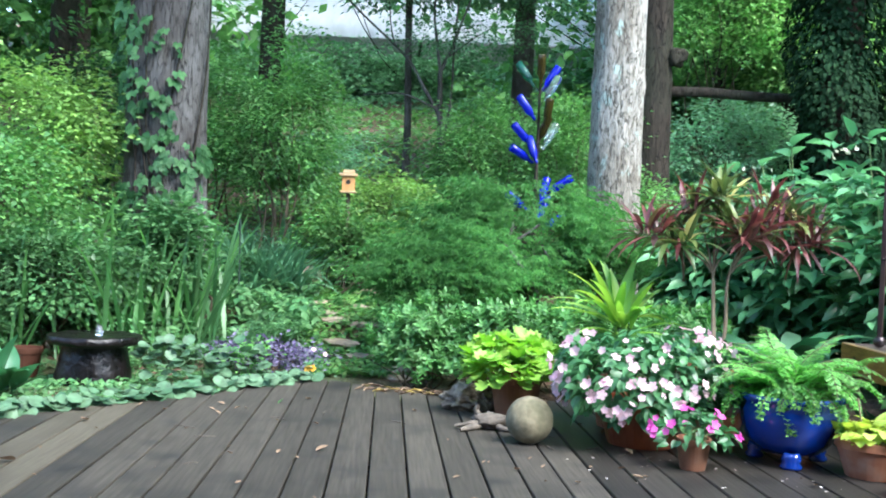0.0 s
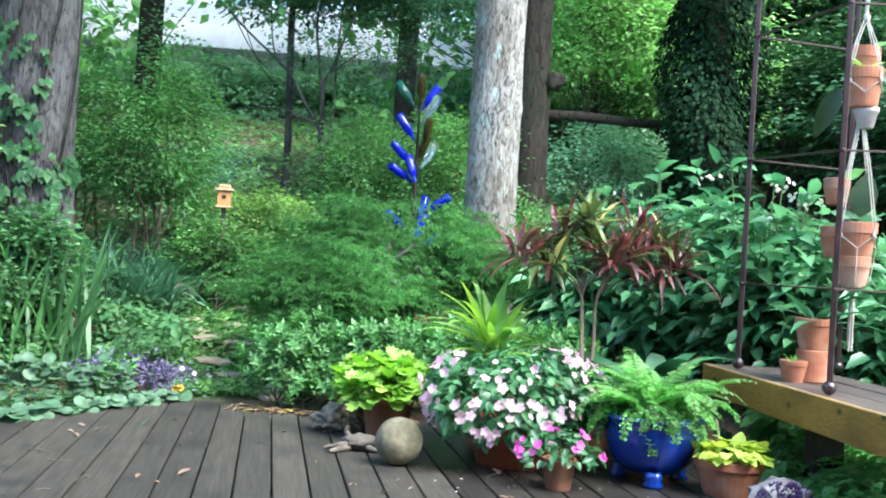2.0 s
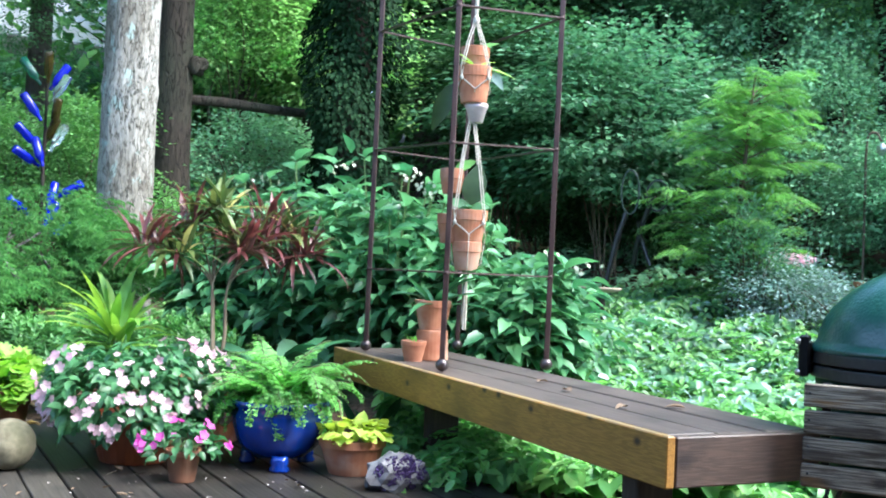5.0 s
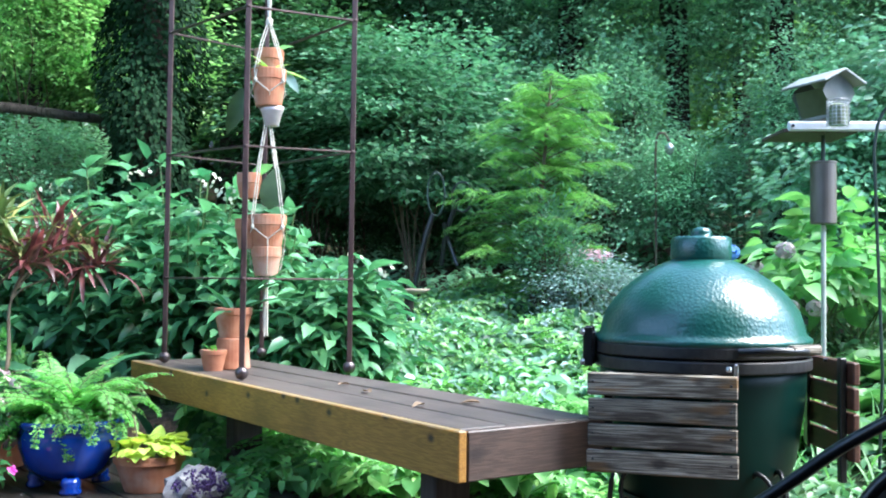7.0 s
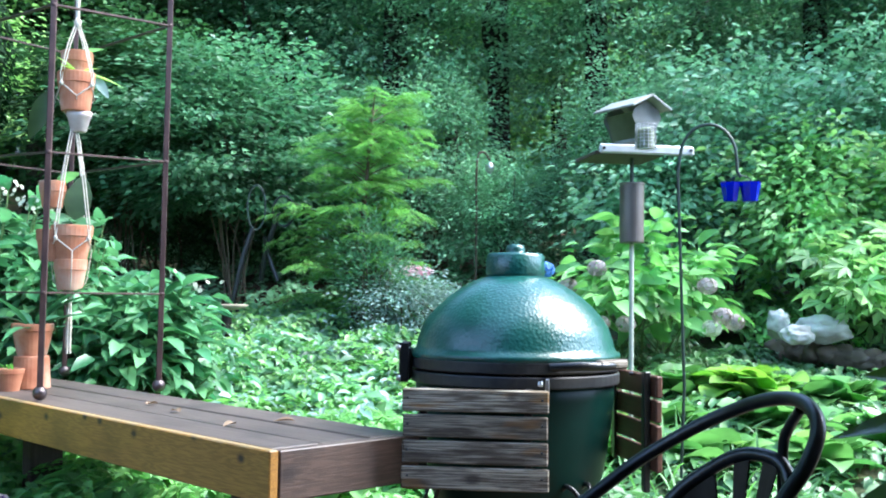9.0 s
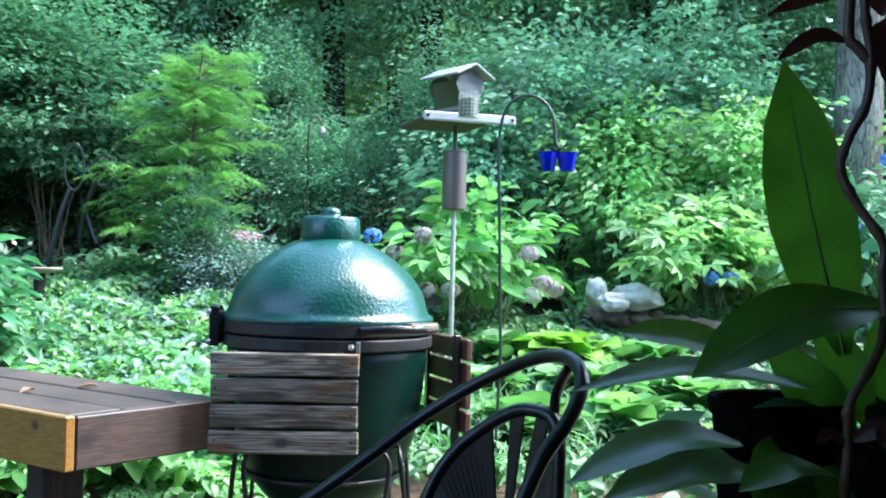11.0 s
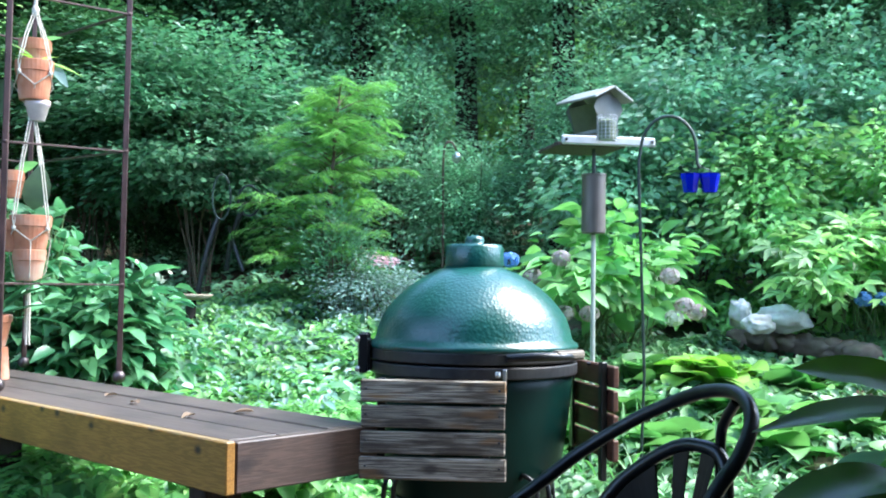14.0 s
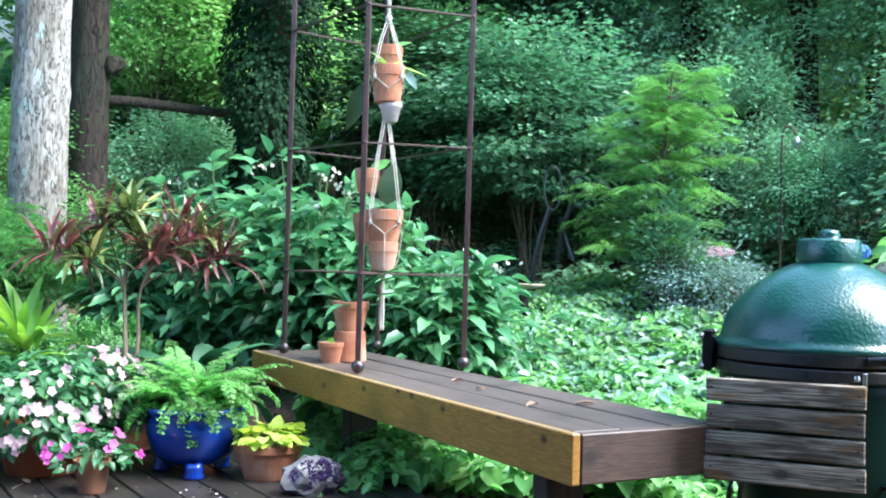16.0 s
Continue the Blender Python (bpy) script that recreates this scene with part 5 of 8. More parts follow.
for az, r, hh, w, n in ((16.5, 6.8, 1.35, 0.5, 44), (20.5, 6.5, 1.55, 0.5, 52), (24.6, 6.2, 1.5, 0.5, 52), (28.6, 6.0, 1.25, 0.5, 48), (32.5, 5.8, 0.95, 0.45, 40)):
    x, y = polar(az, r)
    ob = thing("hydrangea", "tall hydrangea shrub with large blue-green leaves", "shrub", (x, y, gz(x, y)), 0, "tall hydrangeas")
    runs, P, D, N = [], [], [], []
    for k in range(n):
        a, q = rng.random() * 6.283, rng.random() ** 0.5
        tip = np.array((w * q * math.cos(a), w * q * math.sin(a), hh * (0.35 + 0.7 * rng.random()) * (1 - 0.3 * q)))
        pts = spline([(0.3 * tip[0], 0.3 * tip[1], -0.05), (0.6 * tip[0], 0.6 * tip[1], 0.5 * tip[2]), tip], 6)
        runs.append((pts, np.linspace(0.007, 0.004, len(pts)), 5))
        for j, s in enumerate(np.linspace(0.3, 1, 8)):
            p = pts[int(s * (len(pts) - 1))]
            for side in (0, 1):
                b = 1.57 * j + 3.14 * side + 0.4 * rng.normal()
                P.append(p)
                D.append((math.cos(b), math.sin(b), 0.25 + 0.5 * (s > 0.95) + 0.25 * rng.normal()))
                N.append((0.45 * rng.normal(), 0.45 * rng.normal(), 1))
    part("branchwork", tubes("branchwork", runs, M["green_stem"]), None, ob)
    leaf_crown("inner_foliage", G["hydr"], OV, (0, 0, hh * 0.42), (w, w, hh * 0.5), 90, 9, 0.10, 0.13, ob, inner=0.3, low=-0.9)
    part("foliage", scatter("foliage", ovate(0.48, 0.42, 0.16), P, D, N, 0.10 + 0.09 * rng.random(len(P)), G["hydr"]), None, ob)
    P, out = clumps((0, 0, hh * 0.75), (w * 0.9, w * 0.9, hh * 0.25), 2, 12, 0.035, 0.5, 0.2, 0.8)
    part("flower_head_cluster", scatter("flower_head_cluster", FLOWER, P, unit(len(P)), out, 0.014, F["cream"]), None, ob, "small creamy flower heads")

# ---- the bench and what stands on it ----
BENCH_TURN = -3.7
bench = thing("bench", "low deck bench with dark top boards and a yellowish front board", "bench", (2.07, 2.095, 0.0), BENCH_TURN)
BL, BW, BZ = 2.825, 0.57, 0.44
for i in range(3):
    w = (BW - 0.042 - 2 * 0.008) / 3
    part("board", box(w, BL - 0.045, 0.036, (0.042 + w / 2 + i * (w + 0.008), BL / 2 + 0.02, BZ - 0.018 - 0.002 * (i % 2)), 0.005), M["bench_top"], bench)
part("front_board", box(0.031, BL, 0.145, (0.0225, BL / 2, BZ - 0.0705), 0.004), M["bench_front"], bench, "yellowish treated front board")
part("end_board", box(BW - 0.04, 0.038, 0.142, (0.041 + (BW - 0.04) / 2, 0.019, BZ - 0.0715), 0.004), M["bench_end"], bench, "brown stained end board")
part("end_board", box(BW - 0.04, 0.038, 0.10, (0.041 + (BW - 0.04) / 2, BL - 0.03, BZ - 0.09), 0.004), M["bench_end"], bench, "brown stained end board")
part("back_board", box(0.038, BL - 0.12, 0.10, (BW - 0.025, BL / 2, BZ - 0.09), 0.004), M["bench_end"], bench)
for lx, ly in ((0.26, 0.42), (0.26, 2.0)):
    part("leg", box(0.14, 0.09, 0.42, (lx, ly, 0.14), 0.005), M["post_wood"], bench)
    part("brace", box(0.4, 0.04, 0.09, (0.30, ly, 0.355), 0.004), M["post_wood"], bench)

TW = {"ff": (2.250, 3.71), "fr": (2.773, 3.70), "fl": (2.33, 4.67), "fb": (2.88, 4.70)}
tower = thing("trellis_tower", "tall open iron trellis with ball feet standing on the bench", "trellis", (2.55, 4.15, BZ))
def tw(key, z):
    lean = 0.006
    rise = {"fl": 0.045, "fb": 0.035, "ff": -0.014, "fr": 0.004}[key] * min(1.3, max(0, z - 0.42) / 0.6)
    return (TW[key][0] - 2.55 + lean * z * 0.8, TW[key][1] - 4.15 - lean * z * 0.5, z + rise)


def bar(name, a, b, wide, deep, mat, parent, label=""):
    """A straight flat bar between two places, its wide side upright."""
    a, b = Vector(a), Vector(b)
    bm = box(wide, deep, (b - a).length, (0, 0, 0), min(wide, deep) * 0.12)
    bm.transform(Matrix.Translation((a + b) / 2) @ (b - a).to_track_quat("Z", "Y").to_matrix().to_4x4())
    return part(name, bm, mat, parent, label)
for key in TW:
    post = bar("post", tw(key, 0.04), tw(key, 2.1), 0.0235, 0.0235, M["iron"], tower)
    p = tw(key, 0.031)
    bm = bmesh.new()
    bmesh.ops.create_uvsphere(bm, u_segments=18, v_segments=12, radius=0.028, matrix=Matrix.Translation(p))
    part("ball_foot", bm, M["ball_steel"], post, smooth=True)
    for z in (0.42, 0.985, 1.575, 2.05):
        q = tw(key, z)
        bm = bmesh.new()
        bmesh.ops.create_uvsphere(bm, u_segments=10, v_segments=6, radius=0.0155, matrix=Matrix.Translation(q) @ Matrix.Diagonal((1, 1, 0.9, 1)))
        part("weld", bm, M["iron"], post, smooth=True)
for a, b in (("ff", "fr"), ("fl", "ff"), ("fl", "fb"), ("fb", "fr")):
    for z in (0.42, 0.985, 1.575, 2.05):
        bar("rung", tw(a, z), tw(b, z), 0.0175, 0.007, M["iron"], tower)
bar("top_bar", tw("fl", 2.05), tw("fr", 2.05), 0.0175, 0.007, M["iron"], tower)


def pot_bm(r, h, lip=0.025, taper=0.72, wall=0.008, n=28):
    """A flower pot with a rolled collar, open at the top."""
    rb = r * taper
    rc = rb + (r - rb) * 0.82
    return lathe([(rb * 0.97, 0), (rb, 0.006), (rc, h - lip), (r, h - lip + 0.002), (r * 1.02, h - 0.004), (r * 1.0, h), (r - wall, h - 0.002), (rc - wall, h - lip), (rb - wall, 0.02)], n)


def pot(label, at, r, h, mat="terracotta", group="terracotta pots", lip=None, taper=0.72, name="plant_pot"):
    ob = thing(name, label, "pot", at, rng.random() * 360, group)
    part("body", pot_bm(r, h, lip or h * 0.24, taper), M[mat], ob, smooth=False)
    part("soil", lathe([(0.0, h * 0.86), (r * 0.80, h * 0.855), (r * 0.93, h * 0.85)], 20, close=False), M["soil"], ob)
    return ob


def strap_leaves(parent, n, L, W, at, mat, th=(15, 55), bend=(30, 70), profile="lance", fold=0.3, spread=0.01, name="foliage", az0=None):
    P = np.asarray(at) + np.concatenate([rng.normal(size=(n, 2)) * spread, np.zeros((n, 1))], 1)
    az = rng.random(n) * 360 if az0 is None else az0 + np.arange(n) * 360 / n + rng.normal(size=n) * 12
    kw = dict(P=P, az=az, L=L * (0.7 + 0.5 * rng.random(n)), W=W * (0.8 + 0.4 * rng.random(n)), th=th[0] + (th[1] - th[0]) * rng.random(n), bend=bend[0] + (bend[1] - bend[0]) * rng.random(n), profile=profile, fold=fold, twist=rng.normal(size=n) * 12)
    return part(name, arch_mesh(name, mat, **kw), None, parent)


bx, by = 2.40, 4.22
inv = thing("plant_pot", "upturned terracotta pot used as a stand on the bench", "pot", (bx + 0.085, by + 0.03, BZ), 0, "terracotta pots")
part("body", lathe([(0.080, 0), (0.082, 0.003), (0.080, 0.03), (0.074, 0.138), (0.070, 0.142), (0.0, 0.142)], 28, close=False), M["terracotta"], inv)
p = pot("terracotta pot with a small strap-leaved orchid", (bx + 0.085, by + 0.03, BZ + 0.143), 0.088, 0.14)
strap_leaves(p, 13, 0.31, 0.05, (0, 0, 0.11), G["glossy"], (35, 80), (25, 50))
p = pot("small terracotta pot on the bench", (bx - 0.045, by - 0.035, BZ), 0.06, 0.095)
strap_leaves(p, 5, 0.06, 0.012, (0, 0, 0.08), G["fern"], (10, 50), (10, 40))

for lx, ly, rz_ in ((2.46, 3.30, 20), (2.42, 3.02, 80), (2.55, 2.55, 140), (2.36, 2.62, 200)):
    ob = thing("fallen_leaf", "dry curled brown leaf lying on the bench", "leaf", (lx, ly, BZ + 0.004), rz_, "dry leaves on the bench")
    part("blade", scatter("blade", ovate(0.4, 0.15), [(0, 0, 0)], [(1, 0, 0.1)], [(0, 0.1, 1)], [0.07], M["debris"]), None, ob)

# hanging ropes with pots, inside the trellis
HX, HY = 2.605, 4.16
hanger = thing("rope_hanger", "cream knotted cotton rope hanger slung from the trellis", "plant hanger", (HX, HY, BZ))
for a in range(6):
    c, d = 0.009 * math.cos(1.05 * a), 0.009 * math.sin(1.05 * a)
    part("rope", tubes("rope", [([(c, d, 2.05), (c * 1.2, d * 1.2, 1.85), (c * 0.5, d * 0.5, 1.64)], 0.0038, 6)], M["rope"]), None, hanger)
for k, (rim, low, r, top) in enumerate(((1.376, 1.222, 0.088, 1.64), (0.69, 0.425, 0.094, 1.212))):
    for a in range(4):
        t = 0.35 + a * math.pi / 2
        cx, cy = r * 1.03 * math.cos(t), r * 1.03 * math.sin(t)
        for twin in (-0.006, 0.006):
            part("rope", tubes("rope", [([(twin, 0, top), (cx * 0.55 + twin, cy * 0.55, (top + rim) / 2 + 0.02), (cx + twin, cy, rim + 0.015), (cx, cy, rim - 0.03)], 0.0025, 6)], M["rope"]), None, hanger)
        part("knot", lathe([(0.003, -0.012), (0.009, -0.004), (0.009, 0.006), (0.003, 0.013)], 8, (cx, cy, rim - 0.03)), M["rope"], hanger, smooth=True)
        for sg in (-1, 1):
            gx, gy = r * 0.93 * math.cos(t + sg * 0.785), r * 0.93 * math.sin(t + sg * 0.785)
            part("rope", tubes("rope", [([(cx, cy, rim - 0.03), (gx, gy, rim - 0.085), (gx * 0.80, gy * 0.80, low + 0.05), (gx * 0.5, gy * 0.5, low), (0, 0, low - 0.005)], 0.0027, 5)], M["rope"]), None, hanger)
for z in (1.635, 1.215, 0.42):
    part("knot", lathe([(0.004, -0.026), (0.015, -0.013), (0.017, 0.008), (0.005, 0.026)], 10, (0, 0, z)), M["rope"], hanger, smooth=True)
for a in range(5):
    c, d = 0.008 * math.cos(1.26 * a), 0.008 * math.sin(1.26 * a)
    part("tassel", tubes("tassel", [([(c * 0.5, d * 0.5, 0.42), (c, d, 0.3), (c * 1.2, d, 0.15 + 0.012 * (a % 3))], (0.005, 0.0055, 0.0045), 6)], M["rope"]), None, hanger, "hanging rope tail")
HANG = [
    ("terracotta pot with an orchid in the rope hanger", (0.0, -0.005, 1.232), 0.082, 0.174, 0.76),
    ("smaller terracotta pot standing behind another in the rope hanger", (0.03, 0.05, 1.384), 0.070, 0.13, 0.76),
    ("terracotta pot with a broad-leaved orchid in the rope hanger", (0.0, -0.005, 0.57), 0.089, 0.15, 0.76),
    ("terracotta pot nested under another in the rope hanger", (0.0, 0.0, 0.432), 0.071, 0.138, 0.76),
    ("terracotta pot behind others in the rope hanger", (-0.055, 0.055, 0.56), 0.072, 0.14, 0.76),
    ("small terracotta pot behind an orchid leaf in the rope hanger", (-0.05, 0.085, 0.80), 0.058, 0.12, 0.76),
]
hung = [pot(label, (HX + ox, HY + oy, BZ + oz), r, h, group="hanging pots", taper=tp, lip=0.05) for label, (ox, oy, oz), r, h, tp in HANG]


def orchid_leaf(holder, root, along, face, length, shape, mat):
    """One leaf on a pot, given in the hanger's own directions."""
    turn = holder.matrix_basis.inverted() @ Matrix.Translation((HX, HY, BZ))
    to = lambda v: np.array(turn.to_3x3() @ Vector(v))
    return part("leaf", scatter("leaf", shape, [np.array(turn @ Vector(root))], [to(along)], [to(face)], [length], mat), None, holder)


LONG, ROUND_ = ovate(0.24, 0.25, 0.05), ovate(0.55, 0.12, 0.04)
for along, length in (((0.9, -0.5, 0.02), 0.20), ((-0.6, 0.2, 0.75), 0.12), ((0.7, -0.2, 0.5), 0.11), ((0.5, 0.6, 0.6), 0.13), ((-0.7, -0.4, 0.3), 0.13)):
    orchid_leaf(hung[0], (0.0, -0.01, 1.40), along, (-0.2, -0.3, 0.9), length, LONG, G["striped"])
orchid_leaf(hung[0], (0.06, -0.05, 1.40), (0.45, -0.25, -0.75), (-0.5, -0.8, 0.3), 0.12, ovate(0.38, 0.1, 0.05), G["varieg"])
orchid_leaf(hung[1], (0.04, 0.03, 1.51), (0.55, -0.3, 0.25), (-0.3, -0.4, 0.8), 0.10, ROUND_, G["fern"])
orchid_leaf(hung[1], (-0.07, 0.07, 1.33), (-0.35, 0.2, -0.9), (-0.5, -0.85, 0.2), 0.25, ovate(0.36, 0.15, 0.05), G["olive"])
orchid_leaf(hung[2], (0.0, -0.02, 0.745), (0.16, -0.05, 1.0), (-0.55, -0.8, 0.1), 0.215, ROUND_, G["olive"])
for along, length in (((-0.7, 0.3, 0.25), 0.12), ((-0.5, -0.5, 0.15), 0.10), ((0.75, -0.45, 0.1), 0.10), ((0.2, -0.7, 0.0), 0.09), ((0.6, 0.5, 0.35), 0.11)):
    orchid_leaf(hung[2], (0.0, -0.01, 0.735), along, (-0.35, -0.6, 0.7), length, ROUND_, G["hydr"])
orchid_leaf(hung[5], (-0.04, 0.07, 0.915), (0.75, -0.4, 0.5), (-0.4, -0.7, 0.6), 0.11, ROUND_, G["fern"])
shell = thing("shell_pot", "pale pink small pot hanging below the orchid", "pot", (HX + 0.018, HY - 0.005, BZ + 1.142))
part("body", lathe([(0.030, 0.0), (0.034, 0.003), (0.050, 0.066), (0.055, 0.070), (0.056, 0.090), (0.050, 0.089), (0.032, 0.015)], 20), surface("pale_pink_shell", (0.46, 0.35, 0.34), (0.62, 0.52, 0.51), 0.5, 20), shell, smooth=True)

# ---- pots on the deck ----
def impatiens(label, at, pot_r, pot_h, potmat, radii, zc, nleaf, leaf, nfl, flsize, kinds, group="flower pots", reach=1.0):
    ob = thing("potted_impatiens", label, "potted plant", at, 0, group)
    part("pot", pot_bm(pot_r, pot_h, pot_h * 0.2, 0.74), M[potmat], ob, "terracotta coloured pot")
    part("soil", lathe([(0.0, pot_h * 0.9), (pot_r * 0.9, pot_h * 0.88)], 16, close=False), M["soil"], ob)
    part("branchwork", tubes("branchwork", stems_to((0, 0, zc), np.asarray(radii) * 0.6, 22, 0.02 * radii[0], base=(0, 0, pot_h * 0.85), spread=0.1 * radii[0], wander=0.02), M["green_stem"]), None, ob)
    d = unit(nleaf * 3)
    d = d[d[:, 2] > -0.62][:nleaf]
    ph = 6.283 * rng.random(2)

    def mound(v):
        return 0.98 + 0.10 * math.sin(4.1 * v[0] + 2.3 * v[2] + ph[0]) + 0.08 * math.sin(6.3 * v[0] - 3.7 * v[1] + ph[1])

    rad = (0.68 + 0.34 * rng.random(len(d))) * np.array([mound(v) for v in d])
    P = np.array((0, 0, zc)) + d * rad[:, None] * np.asarray(radii)
    D = d * np.array((1, 1, 0.2)) + 0.5 * rng.normal(size=d.shape) - np.array((0, 0, 0.25))
    foliage = part("foliage", scatter("foliage", ovate(0.6, 0.25), P, D, d * 0.6 + np.array((0, 0, 0.7)) + 0.3 * unit(len(d)), leaf * (0.7 + 0.6 * rng.random(len(d))), G["imp"]), None, ob)
    meshes = {}
    for k in kinds:
        meshes[k] = [mesh_of("flower", *(lambda s: (s[0] * flsize, s[1]))(rosette(5, 1.15, c)), F[k]) for c in (0.08, 0.3, 0.6)]
    d = unit(nfl * 4)
    d = d[(d[:, 2] > -0.38) & (d[:, 1] < 0.55)][:int(nfl / 1.75)]
    i = 0
    for v in d:
        swell = mound(v)
        for j in range(int(rng.integers(1, 5))):
            w = v + 0.085 * rng.normal(size=3)
            w /= np.linalg.norm(w)
            p = np.array((0, 0, zc)) + w * (swell + 0.09 + 0.05 * rng.random()) * np.asarray(radii)
            f = part("flower", meshes[kinds[int(rng.integers(len(kinds)))]][i % 3], None, foliage)
            way = Vector(w * np.array((1, 1, 0.5)) + np.array((0, -0.30, 0.35)) + 0.45 * rng.normal(size=3))
            f.matrix_basis = Matrix.Translation(p) @ way.to_track_quat("Z", "Y").to_matrix().to_4x4() @ Matrix.Rotation(6.28 * rng.random(), 4, "Z") @ Matrix.Diagonal((*(3 * [0.7 + 0.5 * rng.random()]), 1))
            i += 1
    return ob


impatiens("big pot of impatiens thick with white and pink flowers", (1.15, 4.42, 0), 0.20, 0.20, "red_pot", (0.41, 0.34, 0.235), 0.262, 1050, 0.064, 108, 0.0215, ("white", "white", "pink"))
impatiens("small terracotta pot of trailing magenta impatiens", (1.235, 3.94, 0), 0.068, 0.125, "terracotta_shaded", (0.15, 0.115, 0.085), 0.145, 120, 0.042, 20, 0.0175, ("magenta",))

lime = thing("potted_heuchera", "terracotta pot of ruffled lime-green leaves", "potted plant", (0.665, 5.02, 0), 0, "flower pots")
part("pot", pot_bm(0.13, 0.21, 0.04, 0.75), M["terracotta_shaded"], lime)
part("soil", lathe([(0.0, 0.19), (0.115, 0.185)], 16, close=False), M["soil"], lime)
d = unit(1400)
d = d[d[:, 2] > -0.35][:400]
P = np.array((0, 0, 0.245)) + d * (0.75 + 0.3 * rng.random(len(d)))[:, None] * np.array((0.235, 0.21, 0.15))
part("foliage", scatter("foliage", scallop(7, 0.20, 0.16), P, d * np.array((1, 1, 0.1)) + 0.4 * rng.normal(size=d.shape), d * 0.5 + np.array((0, -0.1, 0.8)) + 0.25 * unit(len(d)), 0.050 + 0.030 * rng.random(len(d)), G["lime"]), None, lime)

ball = thing("stone_ball", "round weathered buff stone ball resting on the deck", "garden ornament", (0.640, 4.34, 0.0))
bm = bmesh.new()
bmesh.ops.create_uvsphere(bm, u_segments=40, v_segments=24, radius=0.102, matrix=Matrix.Translation((0, 0, 0.102)))
for v in bm.verts:
    v.co += v.normal * 0.0016 * noise.noise(v.co * 40)
part("ball", bm, M["sandstone"], ball, smooth=True)


drift = thing("driftwood_stump", "pale gnarled driftwood lump lying on the deck", "driftwood", (0.44, 5.18, 0.055))
part("lump", lumpy((0.115, 0.09, 0.075), 3, 0.55, 3.2), M["stump_wood"], drift, smooth=True)
part("knob", lumpy((0.07, 0.06, 0.05), 9, 0.5, 3.5), M["stump_wood"], drift, smooth=True).location = (0.10, -0.03, -0.01)
root = thing("driftwood_root", "small flat grey branching driftwood root on the deck", "driftwood", (0.49, 4.64, 0.0))
part("body", lumpy((0.085, 0.05, 0.035), 5, 0.5, 3.0, 3), M["driftwood"], root, smooth=True).location = (0.02, 0, 0.04)
for pts in ([(-0.02, 0, 0.04), (-0.08, -0.03, 0.03), (-0.15, -0.02, 0.015)], [(0.03, -0.02, 0.03), (0.07, -0.06, 0.015), (0.12, -0.07, 0.012)], [(-0.02, 0.02, 0.04), (-0.05, 0.03, 0.08), (-0.04, 0.02, 0.11)], [(-0.04, -0.02, 0.02), (-0.10, -0.06, 0.012), (-0.13, -0.08, 0.01)]):
    part("root_arm", tubes("root_arm", [(spline(pts, 5), np.linspace(0.018, 0.008, 11), 7)], M["driftwood"]), None, root)

# blue pot with maidenhair fern
bluep = thing("potted_fern", "glazed cobalt blue footed pot with arching maidenhair fern", "potted plant", (1.70, 4.14, 0), 0, "flower pots")
part("pot", lathe([(0.10, 0.045), (0.13, 0.05), (0.175, 0.10), (0.20, 0.17), (0.205, 0.22), (0.195, 0.25), (0.212, 0.265), (0.212, 0.285), (0.19, 0.285), (0.18, 0.22), (0.10, 0.08)], 40), M["blue_glaze"], bluep, smooth=True)
for a in (-105, 15, 135, 225 + 25):
    fx, fy = 0.148 * math.cos(radians(a)), 0.148 * math.sin(radians(a))
    part("foot", lathe([(0.036, 0.0), (0.040, 0.012), (0.028, 0.026), (0.034, 0.04), (0.026, 0.065)], 16, (fx, fy, 0)), M["blue_glaze"], bluep, smooth=True)
part("soil", lathe([(0.0, 0.265), (0.185, 0.26)], 16, close=False), M["soil"], bluep)
P, D, N, S, runs, DP, DD = [], [], [], [], [], [], []
for k in range(92):
    a, L, th = rng.random() * 6.283, 0.20 + 0.24 * rng.random(), radians(6 + 44 * rng.random())
    bend = radians(70 + 75 * rng.random())
    drip = k > 62
    if drip:
        a, L, th, bend = -1.57 + 1.4 * rng.normal(), 0.24 + 0.14 * rng.random(), radians(35 + 30 * rng.random()), radians(105 + 30 * rng.random())
    p = np.array((0.06 * rng.normal(), 0.06 * rng.normal(), 0.26))
    pts = [p]
    fwd, side = np.array((math.cos(a), math.sin(a), 0)), np.array((-math.sin(a), math.cos(a), 0))
    for s in np.linspace(0, 1, 18)[1:]:
        ang = th + bend * s ** 1.5
        way = fwd * math.sin(ang) + np.array((0, 0, math.cos(ang)))
        p = p + L / 17 * way
        pts.append(p)
        if s < 0.25:
            continue
        if drip:
            for q in range(18):
                off = (1.25 - s) * 0.07 * rng.uniform(-1, 1)
                DP.append(p + side * off + np.array((0, 0, -0.012 * rng.random())))
                DD.append(fwd + 0.8 * rng.normal(size=3) - np.array((0, 0, 0.4)))
        else:
            for sg in (-1, 1):
                P.append(p)
                D.append(sg * side + 0.55 * way - np.array((0, 0, 0.25)) + 0.12 * rng.normal(size=3))
                N.append(np.cross(side, way) * -1 + 0.25 * rng.normal(size=3) + np.array((0, 0, 0.4)))
                S.append(0.098 * (1.12 - s) * (0.8 + 0.4 * rng.random()))
    runs.append((pts, 0.0014, 4))
part("branchwork", tubes("branchwork", runs, M["twig"]), None, bluep)
part("fronds", scatter("fronds", feather(7, 0.085, 0.36, 0.2), P, D, N, S, G["fern"]), None, bluep, "lacy bright green fronds")
m = len(DP)
